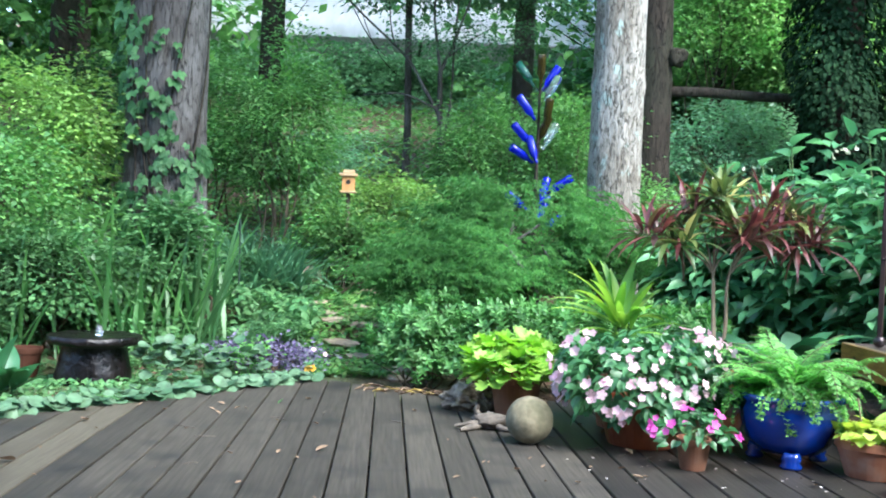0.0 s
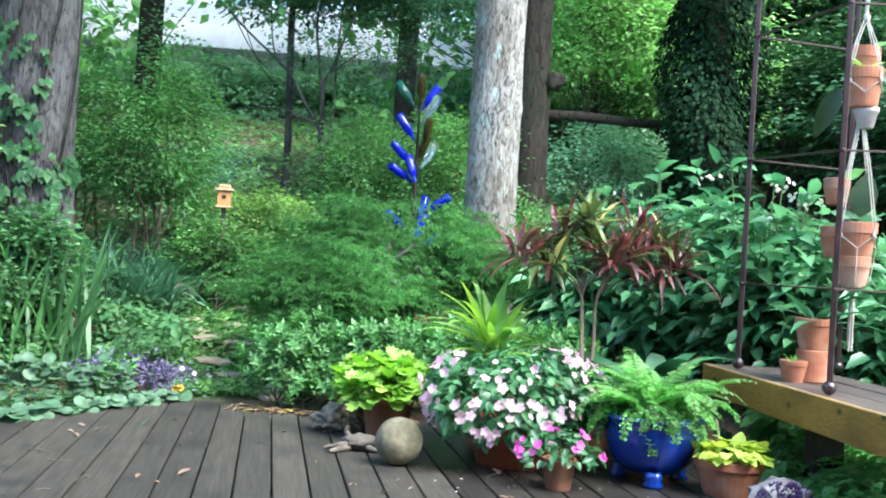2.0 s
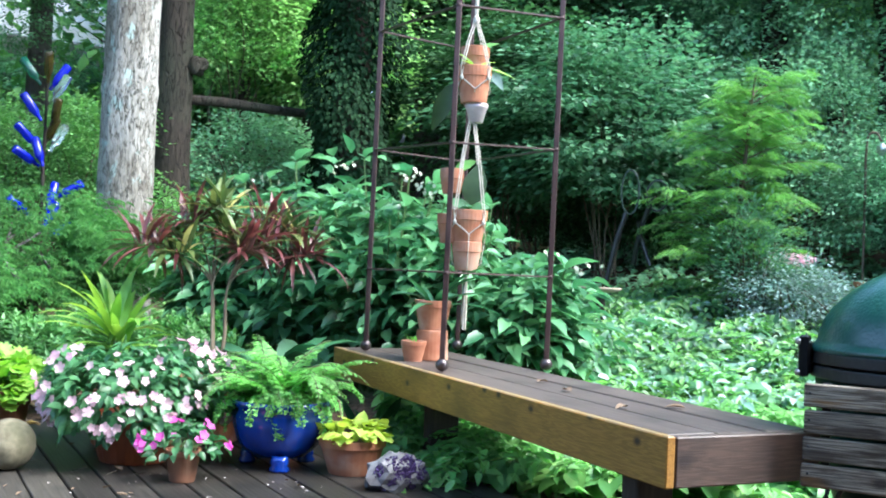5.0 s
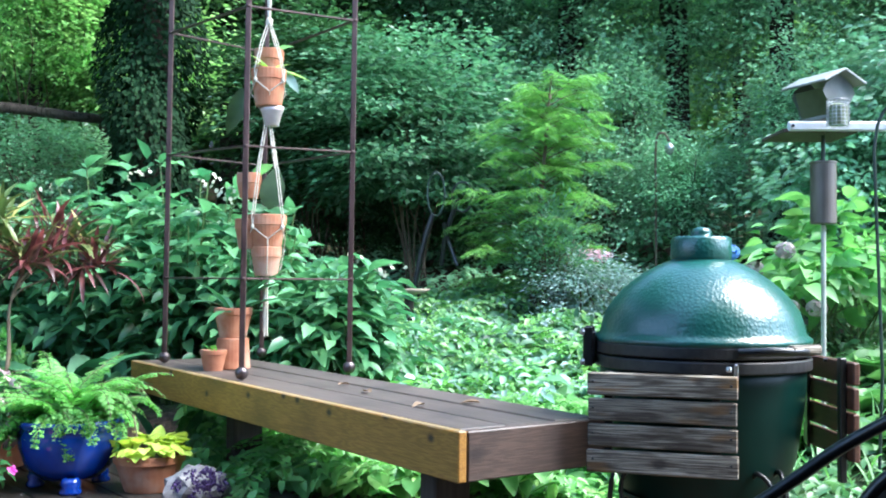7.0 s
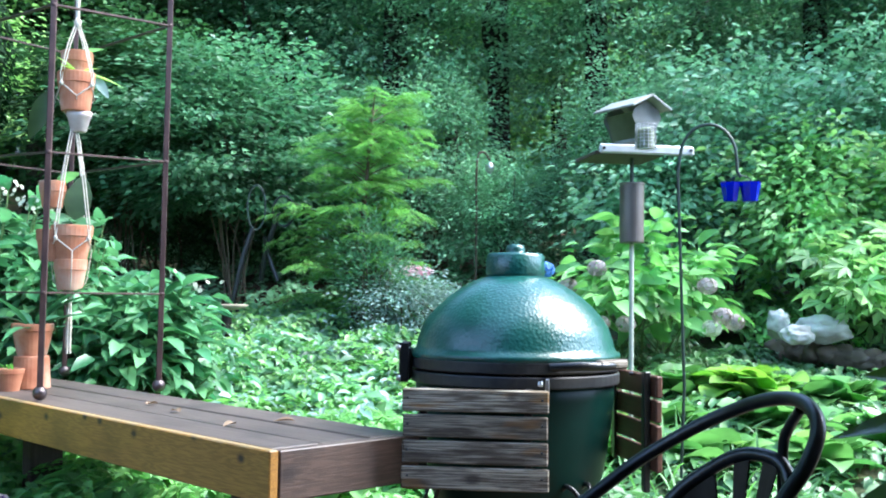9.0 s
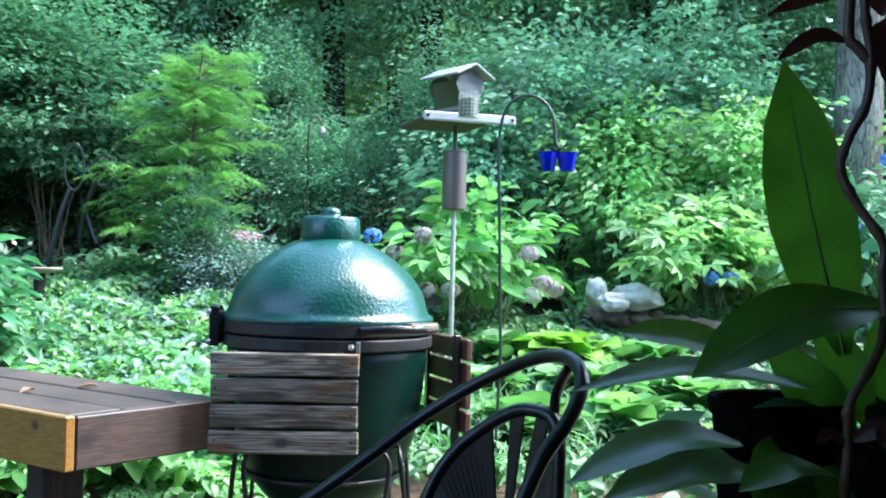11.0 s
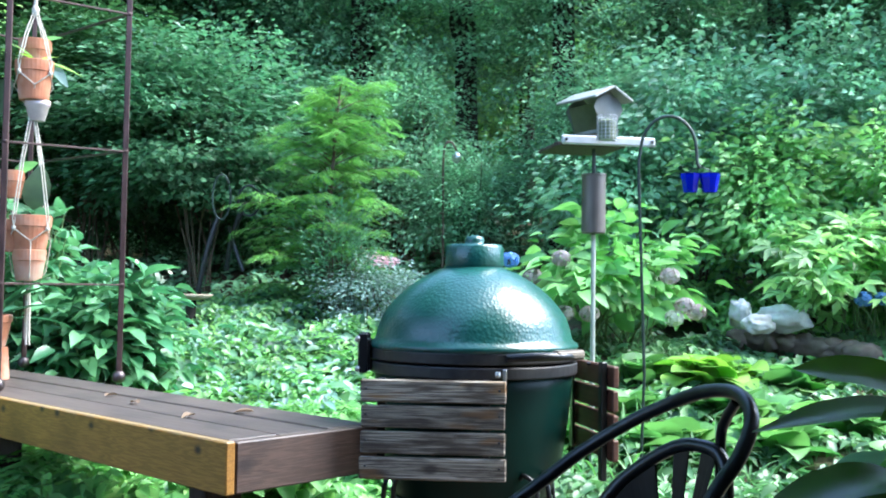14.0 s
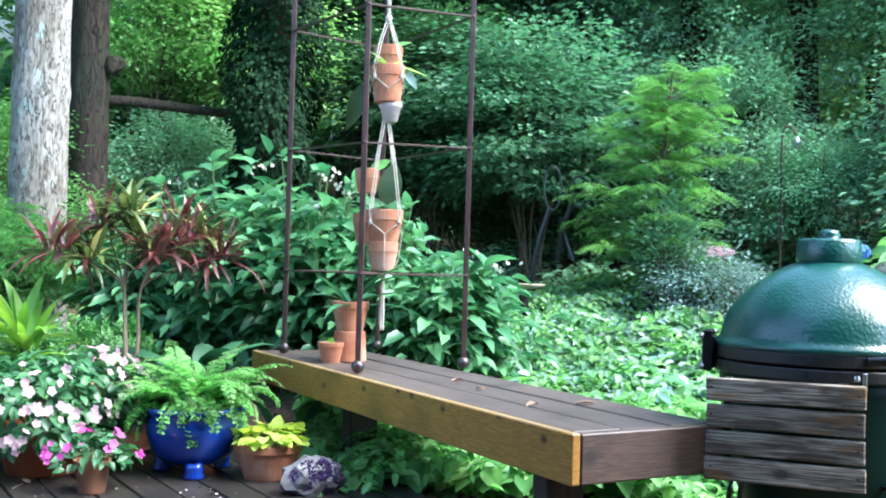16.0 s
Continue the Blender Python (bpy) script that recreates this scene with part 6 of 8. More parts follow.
part("fronds", scatter("fronds", kite(0.95), DP, DD, np.array((0, -0.2, 0.9)) + 0.5 * unit(m), 0.0085 + 0.0075 * rng.random(m), G["fern"]), None, bluep, "hanging strings of small round leaflets")

coleus = pot("terracotta bowl pot of yellow-green leaves", (1.94, 3.90, 0), 0.142, 0.15, group="flower pots", taper=0.70, name="potted_coleus")
d = unit(500)
d = d[d[:, 2] > -0.05][:120]
P = np.array((0, 0, 0.155)) + d * (0.7 + 0.35 * rng.random(len(d)))[:, None] * np.array((0.135, 0.135, 0.062))
part("foliage", scatter("foliage", heart_leaf(0.95, 0.30, 0.10), P, d * np.array((1, 1, 0.1)) + 0.3 * rng.normal(size=d.shape), d * 0.5 + np.array((0, -0.1, 0.75)) + 0.2 * unit(len(d)), 0.042 + 0.024 * rng.random(len(d)), G["coleus"]), None, coleus)
part("flower_spike", tubes("flower_spike", [([(0.05, 0.03, 0.15), (0.06, 0.03, 0.24), (0.075, 0.03, 0.31)], (0.003, 0.003, 0.006), 5)], M["pale_stem"]), None, coleus)

geo = thing("amethyst_geode", "broken pale geode with sparkling purple amethyst crystals", "crystal", (1.985, 3.555, 0.055))
bm = lumpy((0.135, 0.075, 0.085), 12, 0.3, 2.2, 3)
part("rind", bm, M["geode"], geo)
bm = bmesh.new()
for k in range(420):
    u, w = rng.uniform(-1, 1), rng.uniform(-0.75, 1)
    if u * u + w * w > 1:
        continue
    p = Vector((0.115 * u, -0.082 * math.sqrt(max(0.05, 1 - 0.8 * (u * u + w * w))) + 0.008, 0.075 * w + 0.008))
    way = Vector((u * 0.5 + 0.3 * rng.normal(), -1, w * 0.5 + 0.5 + 0.3 * rng.normal()))
    s = 0.005 + 0.006 * rng.random()
    bmesh.ops.create_cone(bm, cap_ends=True, segments=6, radius1=s, radius2=0.0, depth=2.2 * s, matrix=Matrix.Translation(p) @ way.to_track_quat("Z", "Y").to_matrix().to_4x4())
part("crystal_cluster", bm, M["amethyst"], geo, "glinting purple crystals")

# croton, dracaena, peace lily behind the flowers
cro = thing("potted_croton", "croton with bare pale stems and narrow red-bronze leaves", "potted plant", (1.60, 4.82, 0), 0, "flower pots")
part("pot", pot_bm(0.17, 0.31, 0.06, 0.75), M["terracotta"], cro)
part("soil", lathe([(0.0, 0.28), (0.15, 0.275)], 16, close=False), M["soil"], cro)
tips = [(-0.34, -0.02, 0.93), (-0.02, 0.0, 1.12), (-0.13, 0.05, 1.04), (0.20, -0.05, 0.95), (0.36, 0.03, 1.02), (0.08, -0.08, 0.92), (-0.20, -0.05, 0.90), (0.27, 0.1, 1.06), (0.05, 0.05, 1.0), (0.42, -0.03, 0.90)]
runs = []
for i, (tx, ty, tz) in enumerate(tips):
    bx0 = -0.03 if tx < 0.1 else 0.04
    runs.append((spline([(0.3 * bx0, 0, 0.26), (bx0 * 0.8 + 0.002 * i, 0.002 * i, 0.5), (bx0 * 1.1 + 0.02 * (tx - bx0), 0.05 * ty, 0.76), (bx0 + 0.55 * (tx - bx0), 0.5 * ty, 0.3 * 0.78 + 0.7 * tz), (tx, ty, tz - 0.01)], 6), np.linspace(0.0075, 0.003, 25), 7))
for run in runs:
    part("stem", tubes("stem", [run], M["pale_stem"]), None, cro, "bare pale stem")
for i, tip in enumerate(tips):
    strap_leaves(cro, 44, 0.215, 0.026, tip, G["croton"] if i not in (1, 4, 6, 8) else G["croton_green"], (8, 112), (20, 60), "lance", 0.35, 0.03)
strap_leaves(cro, 14, 0.19, 0.03, (0.02, 0, 0.98), G["croton_green"], (20, 95), (30, 60), "lance", 0.25, 0.03)
for tx in (0.30, 0.36, -0.27):
    strap_leaves(cro, 7, 0.20, 0.022, (tx, -0.03, 0.93), G["croton"], (120, 160), (10, 30), "lance", 0.2, 0.02)

dra = thing("potted_dracaena", "arching yellow-green striped strap-leaved plant in a pot", "potted plant", (1.13, 4.84, 0), 0, "flower pots")
part("pot", pot_bm(0.12, 0.24, 0.05, 0.75), M["terracotta_shaded"], dra)
part("soil", lathe([(0.0, 0.22), (0.105, 0.215)], 16, close=False), M["soil"], dra)
part("stem", tubes("stem", [([(0, 0, 0.2), (0.0, 0, 0.50)], 0.012, 7)], M["green_stem"]), None, dra)
strap_leaves(dra, 34, 0.38, 0.042, (0, 0, 0.47), G["striped"], (8, 62), (14, 70), "lance", 0.3, 0.016)
strap_leaves(dra, 12, 0.33, 0.036, (0, 0, 0.42), G["striped"], (45, 75), (40, 80), "lance", 0.3, 0.012)
strap_leaves(dra, 12, 0.30, 0.04, (0.02, 0, 0.36), G["glossy"], (60, 90), (25, 50), "lance", 0.3, 0.012)

lily = thing("potted_lily", "broad dark glossy-leaved plant in a terracotta pot", "potted plant", (1.88, 4.66, 0), 0, "flower pots")
part("pot", pot_bm(0.13, 0.27, 0.05, 0.75), M["terracotta"], lily)
part("soil", lathe([(0.0, 0.25), (0.115, 0.245)], 16, close=False), M["soil"], lily)
strap_leaves(lily, 18, 0.46, 0.095, (0, 0, 0.24), G["glossy"], (24, 60), (45, 85), "oval", 0.2, 0.02)
strap_leaves(lily, 18, 0.36, 0.085, (0, -0.02, 0.27), G["mid"], (32, 68), (40, 80), "oval", 0.2, 0.03)
und = thing("fern_clump", "dark fern and leaf clump in the shade under the bench", "plant", (2.45, 4.6, -0.05))
strap_leaves(und, 14, 0.34, 0.07, (0, 0, 0), G["glossy"], (20, 70), (30, 70), "broad", 0.2, 0.08)

# ---- the green ceramic grill ----
GX, GY = 2.97, 1.95
grill = thing("kamado_grill", "egg-shaped dark green ceramic grill with wooden side shelves folded down", "grill", (GX, GY, gz(GX, GY)), -51.9)
g0 = -gz(GX, GY)


def gl(profile, n=56):
    return lathe([(r, z + g0) for r, z in profile], n)


# the shade below the dome is in the base's darker colour
part("base", gl([(0.12, 0.06), (0.16, 0.08), (0.205, 0.13), (0.245, 0.18), (0.29, 0.31), (0.312, 0.45), (0.322, 0.55), (0.322, 0.615), (0.29, 0.62)]), M["shaded_glaze"], grill, "green ceramic base with shade in its colour", True)
dome = part("dome", gl([(0.30, 0.668), (0.336, 0.671), (0.342, 0.679), (0.340, 0.689), (0.326, 0.697), (0.321, 0.708), (0.315, 0.735), (0.302, 0.772), (0.279, 0.806), (0.250, 0.838), (0.216, 0.868), (0.180, 0.893), (0.140, 0.916), (0.094, 0.935), (0.06, 0.94)]), M["dome"], grill, "pebbled glossy green domed lid", True)
part("cap", gl([(0.085, 0.930), (0.094, 0.934), (0.097, 0.945), (0.095, 1.000), (0.088, 1.009), (0.03, 1.011), (0.033, 1.022), (0.028, 1.035), (0.01, 1.040)], 40), M["dome"], dome, "green chimney cap", True)
for z, h in ((0.655, 0.034), (0.612, 0.036)):
    part("band", gl([(0.318, z - h / 2), (0.337, z - h / 2), (0.339, z - h / 2 + 0.004), (0.339, z + h / 2 - 0.004), (0.337, z + h / 2), (0.318, z + h / 2)], 64), M["band_metal"], grill, "black steel band")
hd = part("handle", tubes("handle", [(spline([(0.10, -0.325, 0.66 + g0), (0.19, -0.335, 0.665 + g0), (0.27, -0.30, 0.665 + g0), (0.325, -0.22, 0.665 + g0)], 6), 0.013, 8)], M["black_metal"]), None, grill, "black handle arm")
part("grip", box(0.125, 0.032, 0.030, (0.285, -0.275, 0.668 + g0), 0.007, rz=42), M["shelf_wood"], hd, "weathered wooden grip")
hinge = part("hinge", box(0.022, 0.07, 0.10, (-0.342, -0.07, 0.65 + g0), 0.004), M["black_metal"], grill)
for oy in (-0.115, -0.03):
    part("hinge_arm", box(0.030, 0.012, 0.125, (-0.352, oy, 0.655 + g0), 0.003), M["black_metal"], hinge)
    part("spring", tubes("spring", [([(-0.362 + 0.010 * math.cos(a), oy + 0.018 + 0.010 * math.sin(a), 0.60 + g0 + 0.010 * a / 6.283) for a in np.linspace(0, 56, 150)], 0.0022, 5)], M["steel"]), None, hinge, "coiled steel spring")
    for bz in (0.700, 0.605):
        bm = lathe([(0.010, -0.006), (0.011, 0.0), (0.008, 0.008), (0.004, 0.010)], 10)
        bm.transform(pose(-0.368, oy, bz + g0, 0, -90, 0))
        part("bolt", bm, M["steel"], hinge, "bright steel bolt")


def shelf(cx, cy, rz, z_top, slat_mat, width):
    """Four slats on two metal brackets, hanging down."""
    sh = part("shelf", tubes("shelf", [([(cx - 0.02, cy, z_top - 0.01), (cx + 0.02, cy, z_top - 0.01)], 0.006, 6)], M["black_metal"]), None, grill, "folded wooden side shelf")
    m = pose(cx, cy, 0, 0, 0, rz)
    for i in range(4):
        bm = box(width * (1 + 0.012 * math.sin(5 * i)), 0.020, 0.066, (0, 0, z_top - 0.036 - i * 0.0755), 0.004)
        bm.transform(m)
        slat = part("slat", bm, M[slat_mat], sh)
        for sx in (-0.46, 0.455):
            bm = box(0.007, 0.004, 0.007, (sx * width, -0.0115, z_top - 0.03 - i * 0.0755), 0.001)
            bm.transform(m)
            part("screw", bm, M["black_metal"], slat)
    for bx in (-0.36 * width, 0.36 * width):
        bm = box(0.025, 0.01, 0.30, (bx, 0.018, z_top - 0.15), 0.002)
        bm.transform(m)
        part("bracket", bm, M["black_metal"], sh)
    return sh, m


shelf(-0.118, -0.352, -3, 0.597 + g0, "shelf_wood", 0.43)
sh, m = shelf(0.392, 0.0, 104, 0.632 + g0, "shelf_red", 0.40)
bm = box(0.030, 0.020, 0.37, (-0.145, 0.022, 0.455 + g0), 0.003)
bm.transform(m)
part("bracket", bm, M["black_metal"], sh)
part("bolt", lathe([(0.007, -0.007), (0.009, 0.0), (0.007, 0.008)], 10, (0.072, -0.347, 0.612 + g0)), M["steel"], grill)
part("bracket", box(0.012, 0.012, 0.05, (0.092, -0.345, 0.603 + g0), 0.002), M["steel"], grill)
nest = part("nest", tubes("nest", [([(0.255 * math.cos(a), 0.255 * math.sin(a), 0.19 + g0) for a in np.linspace(0, 6.2832, 49)], 0.008, 6)], M["black_metal"]), None, grill, "black steel nest stand")
for k in range(4):
    a = radians(40 + 90 * k)
    c, s = math.cos(a), math.sin(a)
    for da in (-0.14, 0.14):
        ca, sa = math.cos(a + da), math.sin(a + da)
        part("leg", tubes("leg", [(spline([(0.256 * ca, 0.256 * sa, 0.27 + g0), (0.30 * ca, 0.30 * sa, 0.30 + g0), (0.335 * c * 0.5 + 0.335 * ca * 0.5, 0.335 * s * 0.5 + 0.335 * sa * 0.5, 0.25 + g0), (0.335 * ca, 0.335 * sa, 0.1 + g0), (0.34 * ca, 0.34 * sa, 0.0)], 5), 0.008, 6)], M["black_metal"]), None, nest)

# ---- bird feeder on its pole, and the hook ----
FX, FY = 4.60, 2.49
fz = gz(FX, FY)
feeder = thing("bird_feeder", "weathered grey house-shaped bird feeder with tray on a pale pole", "bird feeder", (FX, FY, fz))
def fw(z):
    return z - fz
part("pole", tubes("pole", [([(0, 0, -0.1), (0, 0, fw(1.13))], 0.012, 10)], M["pole"]), None, feeder, "pale metal pole")
part("pole", tubes("pole", [([(0, 0, fw(1.13)), (0, 0, fw(1.60))], 0.010, 10)], M["pole_dark"]), None, feeder, "dark upper pole")
baf = part("baffle", lathe([(0.055, fw(1.135)), (0.059, fw(1.14)), (0.059, fw(1.415)), (0.062, fw(1.418)), (0.062, fw(1.426)), (0.015, fw(1.43))], 28), M["baffle"], feeder, "grey-brown cylinder baffle")
fr = pose(0, 0, 0, 0, 0, -108)
def fbox(*a, **k):
    bm = box(*a, **k)
    bm.transform(fr)
    return bm
house = part("hopper", fbox(0.20, 0.075, 0.02, (0.0, 0, fw(1.628)), 0.003), M["feeder_grey"], feeder)
for sy in (-1, 1):
    bm = bmesh.new()
    vs = [bm.verts.new(p) for p in ((-0.10, sy * 0.036, fw(1.635)), (0.10, sy * 0.036, fw(1.635)), (0.10, sy * 0.078, fw(1.755)), (-0.10, sy * 0.078, fw(1.755)))]
    bm.faces.new(vs)
    bmesh.ops.solidify(bm, geom=bm.faces[:], thickness=0.004)
    bm.transform(fr)
    part("window", bm, M["feeder_clear"], house, "clouded clear panel")
for sx in (-1, 1):
    bm = bmesh.new()
    pr = [(-0.042, 1.625), (0.042, 1.625), (0.046, 1.645), (0.058, 1.68), (0.092, 1.735), (0.075, 1.77), (0.0, 1.822), (-0.075, 1.77), (-0.092, 1.735), (-0.058, 1.68), (-0.046, 1.645)]
    bm.faces.new([bm.verts.new((sx * 0.105, py, fw(pz))) for py, pz in pr])
    bmesh.ops.solidify(bm, geom=bm.faces[:], thickness=0.012)
    bm.transform(fr)
    part("gable", bm, M["feeder_grey"], house)
for sy in (-1, 1):
    bm = box(0.30, 0.135, 0.012, (0, sy * 0.060, fw(1.805)), 0.003, rx=-sy * 27)
    bm.transform(fr)
    part("roof_panel", bm, M["feeder_grey"], house)
tr = pose(-0.02, 0.03, 0, 0, 0, -40)
bm = box(0.34, 0.34, 0.018, (-0.01, 0.06, fw(1.558)), 0.003)
bm.transform(tr)
tray = part("tray", bm, M["post_wood"], feeder, "dark brown feeding tray")
bm = box(0.47, 0.02, 0.045, (0.07, -0.122, fw(1.575)), 0.008)
bm.transform(tr)
part("rail", bm, M["white_bar"], tray, "white front rail")
for sx in (-0.145, 0.285):
    bm = lathe([(0.007, -0.004), (0.008, 0.004)], 8)
    bm.transform(tr @ pose(sx, -0.134, fw(1.575), 90))
    part("screw", bm, M["black_metal"], tray)
cage_runs = []
cx0, cy0 = -0.155, -0.165
cage = thing("suet_cage", "small wire mesh cylinder feeder beside the house feeder", "bird feeder", (FX + cx0, FY + cy0, 1.56))
for k in range(16):
    a = 2 * math.pi * k / 16
    cage_runs.append(([(0.048 * math.cos(a), 0.048 * math.sin(a), 0), (0.048 * math.cos(a), 0.048 * math.sin(a), 0.115)], 0.0016, 4))
for z in np.linspace(0, 0.115, 8):
    cage_runs.append(([(0.048 * math.cos(a), 0.048 * math.sin(a), z) for a in np.linspace(0, 6.2832, 25)], 0.0016, 4))
part("mesh", tubes("mesh", cage_runs, M["steel"]), None, cage)
part("filling", lathe([(0.038, 0.003), (0.04, 0.01), (0.04, 0.09), (0.02, 0.1)], 16), M["feeder_clear"], cage)

KX, KY = 4.45, 2.15
kz = gz(KX, KY)
hook = thing("shepherd_hook", "dark green curved shepherd's hook rod in the garden", "plant hook", (KX, KY, kz))
ud = np.array((0.50, -0.866))
pts = [(0, 0, -0.1), (0.02 * ud[0], 0.02 * ud[1], 0.5), (-0.01 * ud[0], -0.01 * ud[1], 1.44 - kz)]
arc = [(0.123 * (1 - math.cos(a)) * ud[0], 0.123 * (1 - math.cos(a)) * ud[1], 1.50 - kz + 0.155 * math.sin(a)) for a in np.linspace(0.1, 3.05, 18)]
tip = [(0.25 * ud[0], 0.25 * ud[1], 1.44 - kz), (0.265 * ud[0], 0.265 * ud[1], 1.415 - kz)]
part("rod", tubes("rod", [(np.array(pts + arc + tip), 0.0075, 8)], M["pole_dark"]), None, hook)
for ox, rz in ((-0.035, 0), (0.05, 25)):
    ob = thing("glass_cup", "small deep blue glass cup hanging from the hook", "cup", (KX + (0.255 + ox) * ud[0], KY + (0.255 + ox) * ud[1], 1.305), rz, "blue cups")
    bm = lathe([(0.028, 0.0), (0.032, 0.003), (0.047, 0.085), (0.050, 0.088), (0.044, 0.086), (0.028, 0.01)], 8)
    part("bowl", bm, M["blue_glass"], ob)
    part("filling", lathe([(0.0, 0.065), (0.041, 0.066)], 12, close=False), M["debris"], ob)
    part("wire", tubes("wire", [(spline([(0.0, 0, 0.087), (-0.01 - ox * 0.3 * ud[0], 0, 0.10), (-ox * ud[0], -ox * ud[1], 0.118)], 4), 0.0025, 5)], M["pole_dark"]), None, ob)

# ---- garden chair ----
chair = thing("garden_chair", "black cast metal garden chair with a curved tube back", "chair", (1.62, 0.56, 0.0))
lo = np.array((1.62, 0.56, 0.0))
def W(*pts):
    return [np.array(p) - lo for p in pts]
part("top_rail", tubes("top_rail", [(spline(W((1.44, 0.93, 0.43), (1.51, 0.83, 0.50), (1.564, 0.741, 0.576), (1.602, 0.68, 0.633), (1.619, 0.608, 0.682), (1.619, 0.541, 0.716), (1.601, 0.485, 0.735), (1.577, 0.437, 0.740), (1.548, 0.404, 0.729), (1.521, 0.389, 0.706), (1.488, 0.391, 0.670), (1.45, 0.41, 0.62), (1.40, 0.43, 0.52), (1.37, 0.45, 0.43)), 6), 0.0096, 12)], M["black_metal"]), None, chair, "black curved tube rail")
part("inner_rail", tubes("inner_rail", [(spline(W((1.589, 0.437, 0.727), (1.62, 0.466, 0.697), (1.635, 0.48, 0.664), (1.644, 0.484, 0.56), (1.64, 0.48, 0.42)), 7), 0.0072, 10)], M["black_metal"]), None, chair)
hoop = spline([np.array(p) - lo for p in ((1.585, 0.69, 0.43), (1.61, 0.665, 0.53), (1.625, 0.638, 0.582), (1.635, 0.599, 0.619), (1.637, 0.549, 0.650), (1.633, 0.511, 0.657), (1.626, 0.476, 0.647), (1.615, 0.462, 0.60), (1.60, 0.46, 0.43))], 5)
back = part("back_panel", tubes("back_panel", [(hoop, 0.0098, 10)], M["black_metal"]), None, chair, "black arched back panel")
inner = []
for i, p in enumerate(hoop):
    inner.append((p[0], 0.35 * p[1] + 0.65 * (0.56 - lo[1]), 0.42 + 0.25 * (p[2] - 0.42)))
VV, QQ = [], []
for i in range(len(hoop) - 1):
    if i in (17, 18, 19, 23, 24, 25, 29, 30, 31):
        continue
    for off in (-0.003, 0.003):
        n0 = len(VV)
        VV += [tuple(np.array(q) + (off, 0, 0)) for q in (hoop[i], hoop[i + 1], inner[i + 1], inner[i])]
        QQ.append((n0, n0 + 1, n0 + 2, n0 + 3))
part("back_plate", mesh_of("back_plate", VV, QQ, M["black_metal"], False), None, back, "black cast plate with slots")
part("seat", box(0.36, 0.46, 0.024, (1.49 - lo[0], 0.67 - lo[1], 0.415), 0.01), M["black_metal"], chair)
for lx, ly in ((1.34, 0.48), (1.34, 0.86), (1.66, 0.48), (1.60, 0.86)):
    part("leg", tubes("leg", [(spline(W((lx, ly, 0.41), (lx + 0.01, ly, 0.2), (lx + (0.02 if lx > 1.5 else -0.02), ly, 0.0)), 5), 0.011, 8)], M["black_metal"]), None, chair)

# ---- shade plants close by on the porch ----
stand = thing("plant_stand", "plain dark wooden plant stand on the porch", "plant stand", (1.48, -0.02, 0.0))
part("top", box(0.62, 0.46, 0.03, (0, 0, 0.475), 0.005), M["post_wood"], stand)
for sx in (-0.27, 0.27):
    for sy in (-0.19, 0.19):
        part("leg", box(0.04, 0.04, 0.46, (sx, sy, 0.23), 0.004), M["post_wood"], stand)
TOPZ = 0.49
cast = thing("cast_iron_plant", "shaded pot plant with long broad dark green leaves", "potted plant", (1.465, 0.135, TOPZ))
lo = np.array((1.465, 0.135, TOPZ))
part("pot", pot_bm(0.073, 0.235, 0.02, 0.72), M["nursery"], cast, "black plastic nursery pot")
part("soil", lathe([(0.0, 0.215), (0.066, 0.21)], 16, close=False), M["soil"], cast)


def blade(base, mid, tip, width, face, mat, parent, profile="broad", fold=0.25, name="leaf", n=22):
    """One broad leaf along a curve; its upper side turns to face."""
    C = spline([base, mid, tip], n // 2)
    s = np.linspace(0, 1, len(C))
    w = np.interp(s, np.linspace(0, 1, 7), PROFILE[profile]) * width / 2
    T = np.gradient(C, axis=0)
    T /= np.linalg.norm(T, axis=1, keepdims=True)
    S = np.cross(T, np.asarray(face, float))
    S /= np.linalg.norm(S, axis=1, keepdims=True)
    N = np.cross(S, T)
    rows = [C + S * (w * k)[:, None] + N * (w * fold * abs(k) + 0.02 * w * np.sin(20 * s) * k)[:, None] for k in (-1, -0.5, 0, 0.5, 1)]
    V = np.stack(rows, 1).reshape(-1, 3)
    Q = [(5 * i + j, 5 * i + j + 1, 5 * i + j + 6, 5 * i + j + 5) for i in range(len(C) - 1) for j in range(4)]
    ob = part(name, mesh_of(name, V, Q, mat), None, parent)
    if width > 0.07:
        part("midrib", tubes("midrib", [(C[:-2] - N[:-2] * 0.0005, np.linspace(0.0022, 0.0006, len(C) - 2), 5)], M["green_stem"]), None, ob)
    return ob


TO_CAM = (-0.95, -0.15, 0.12)
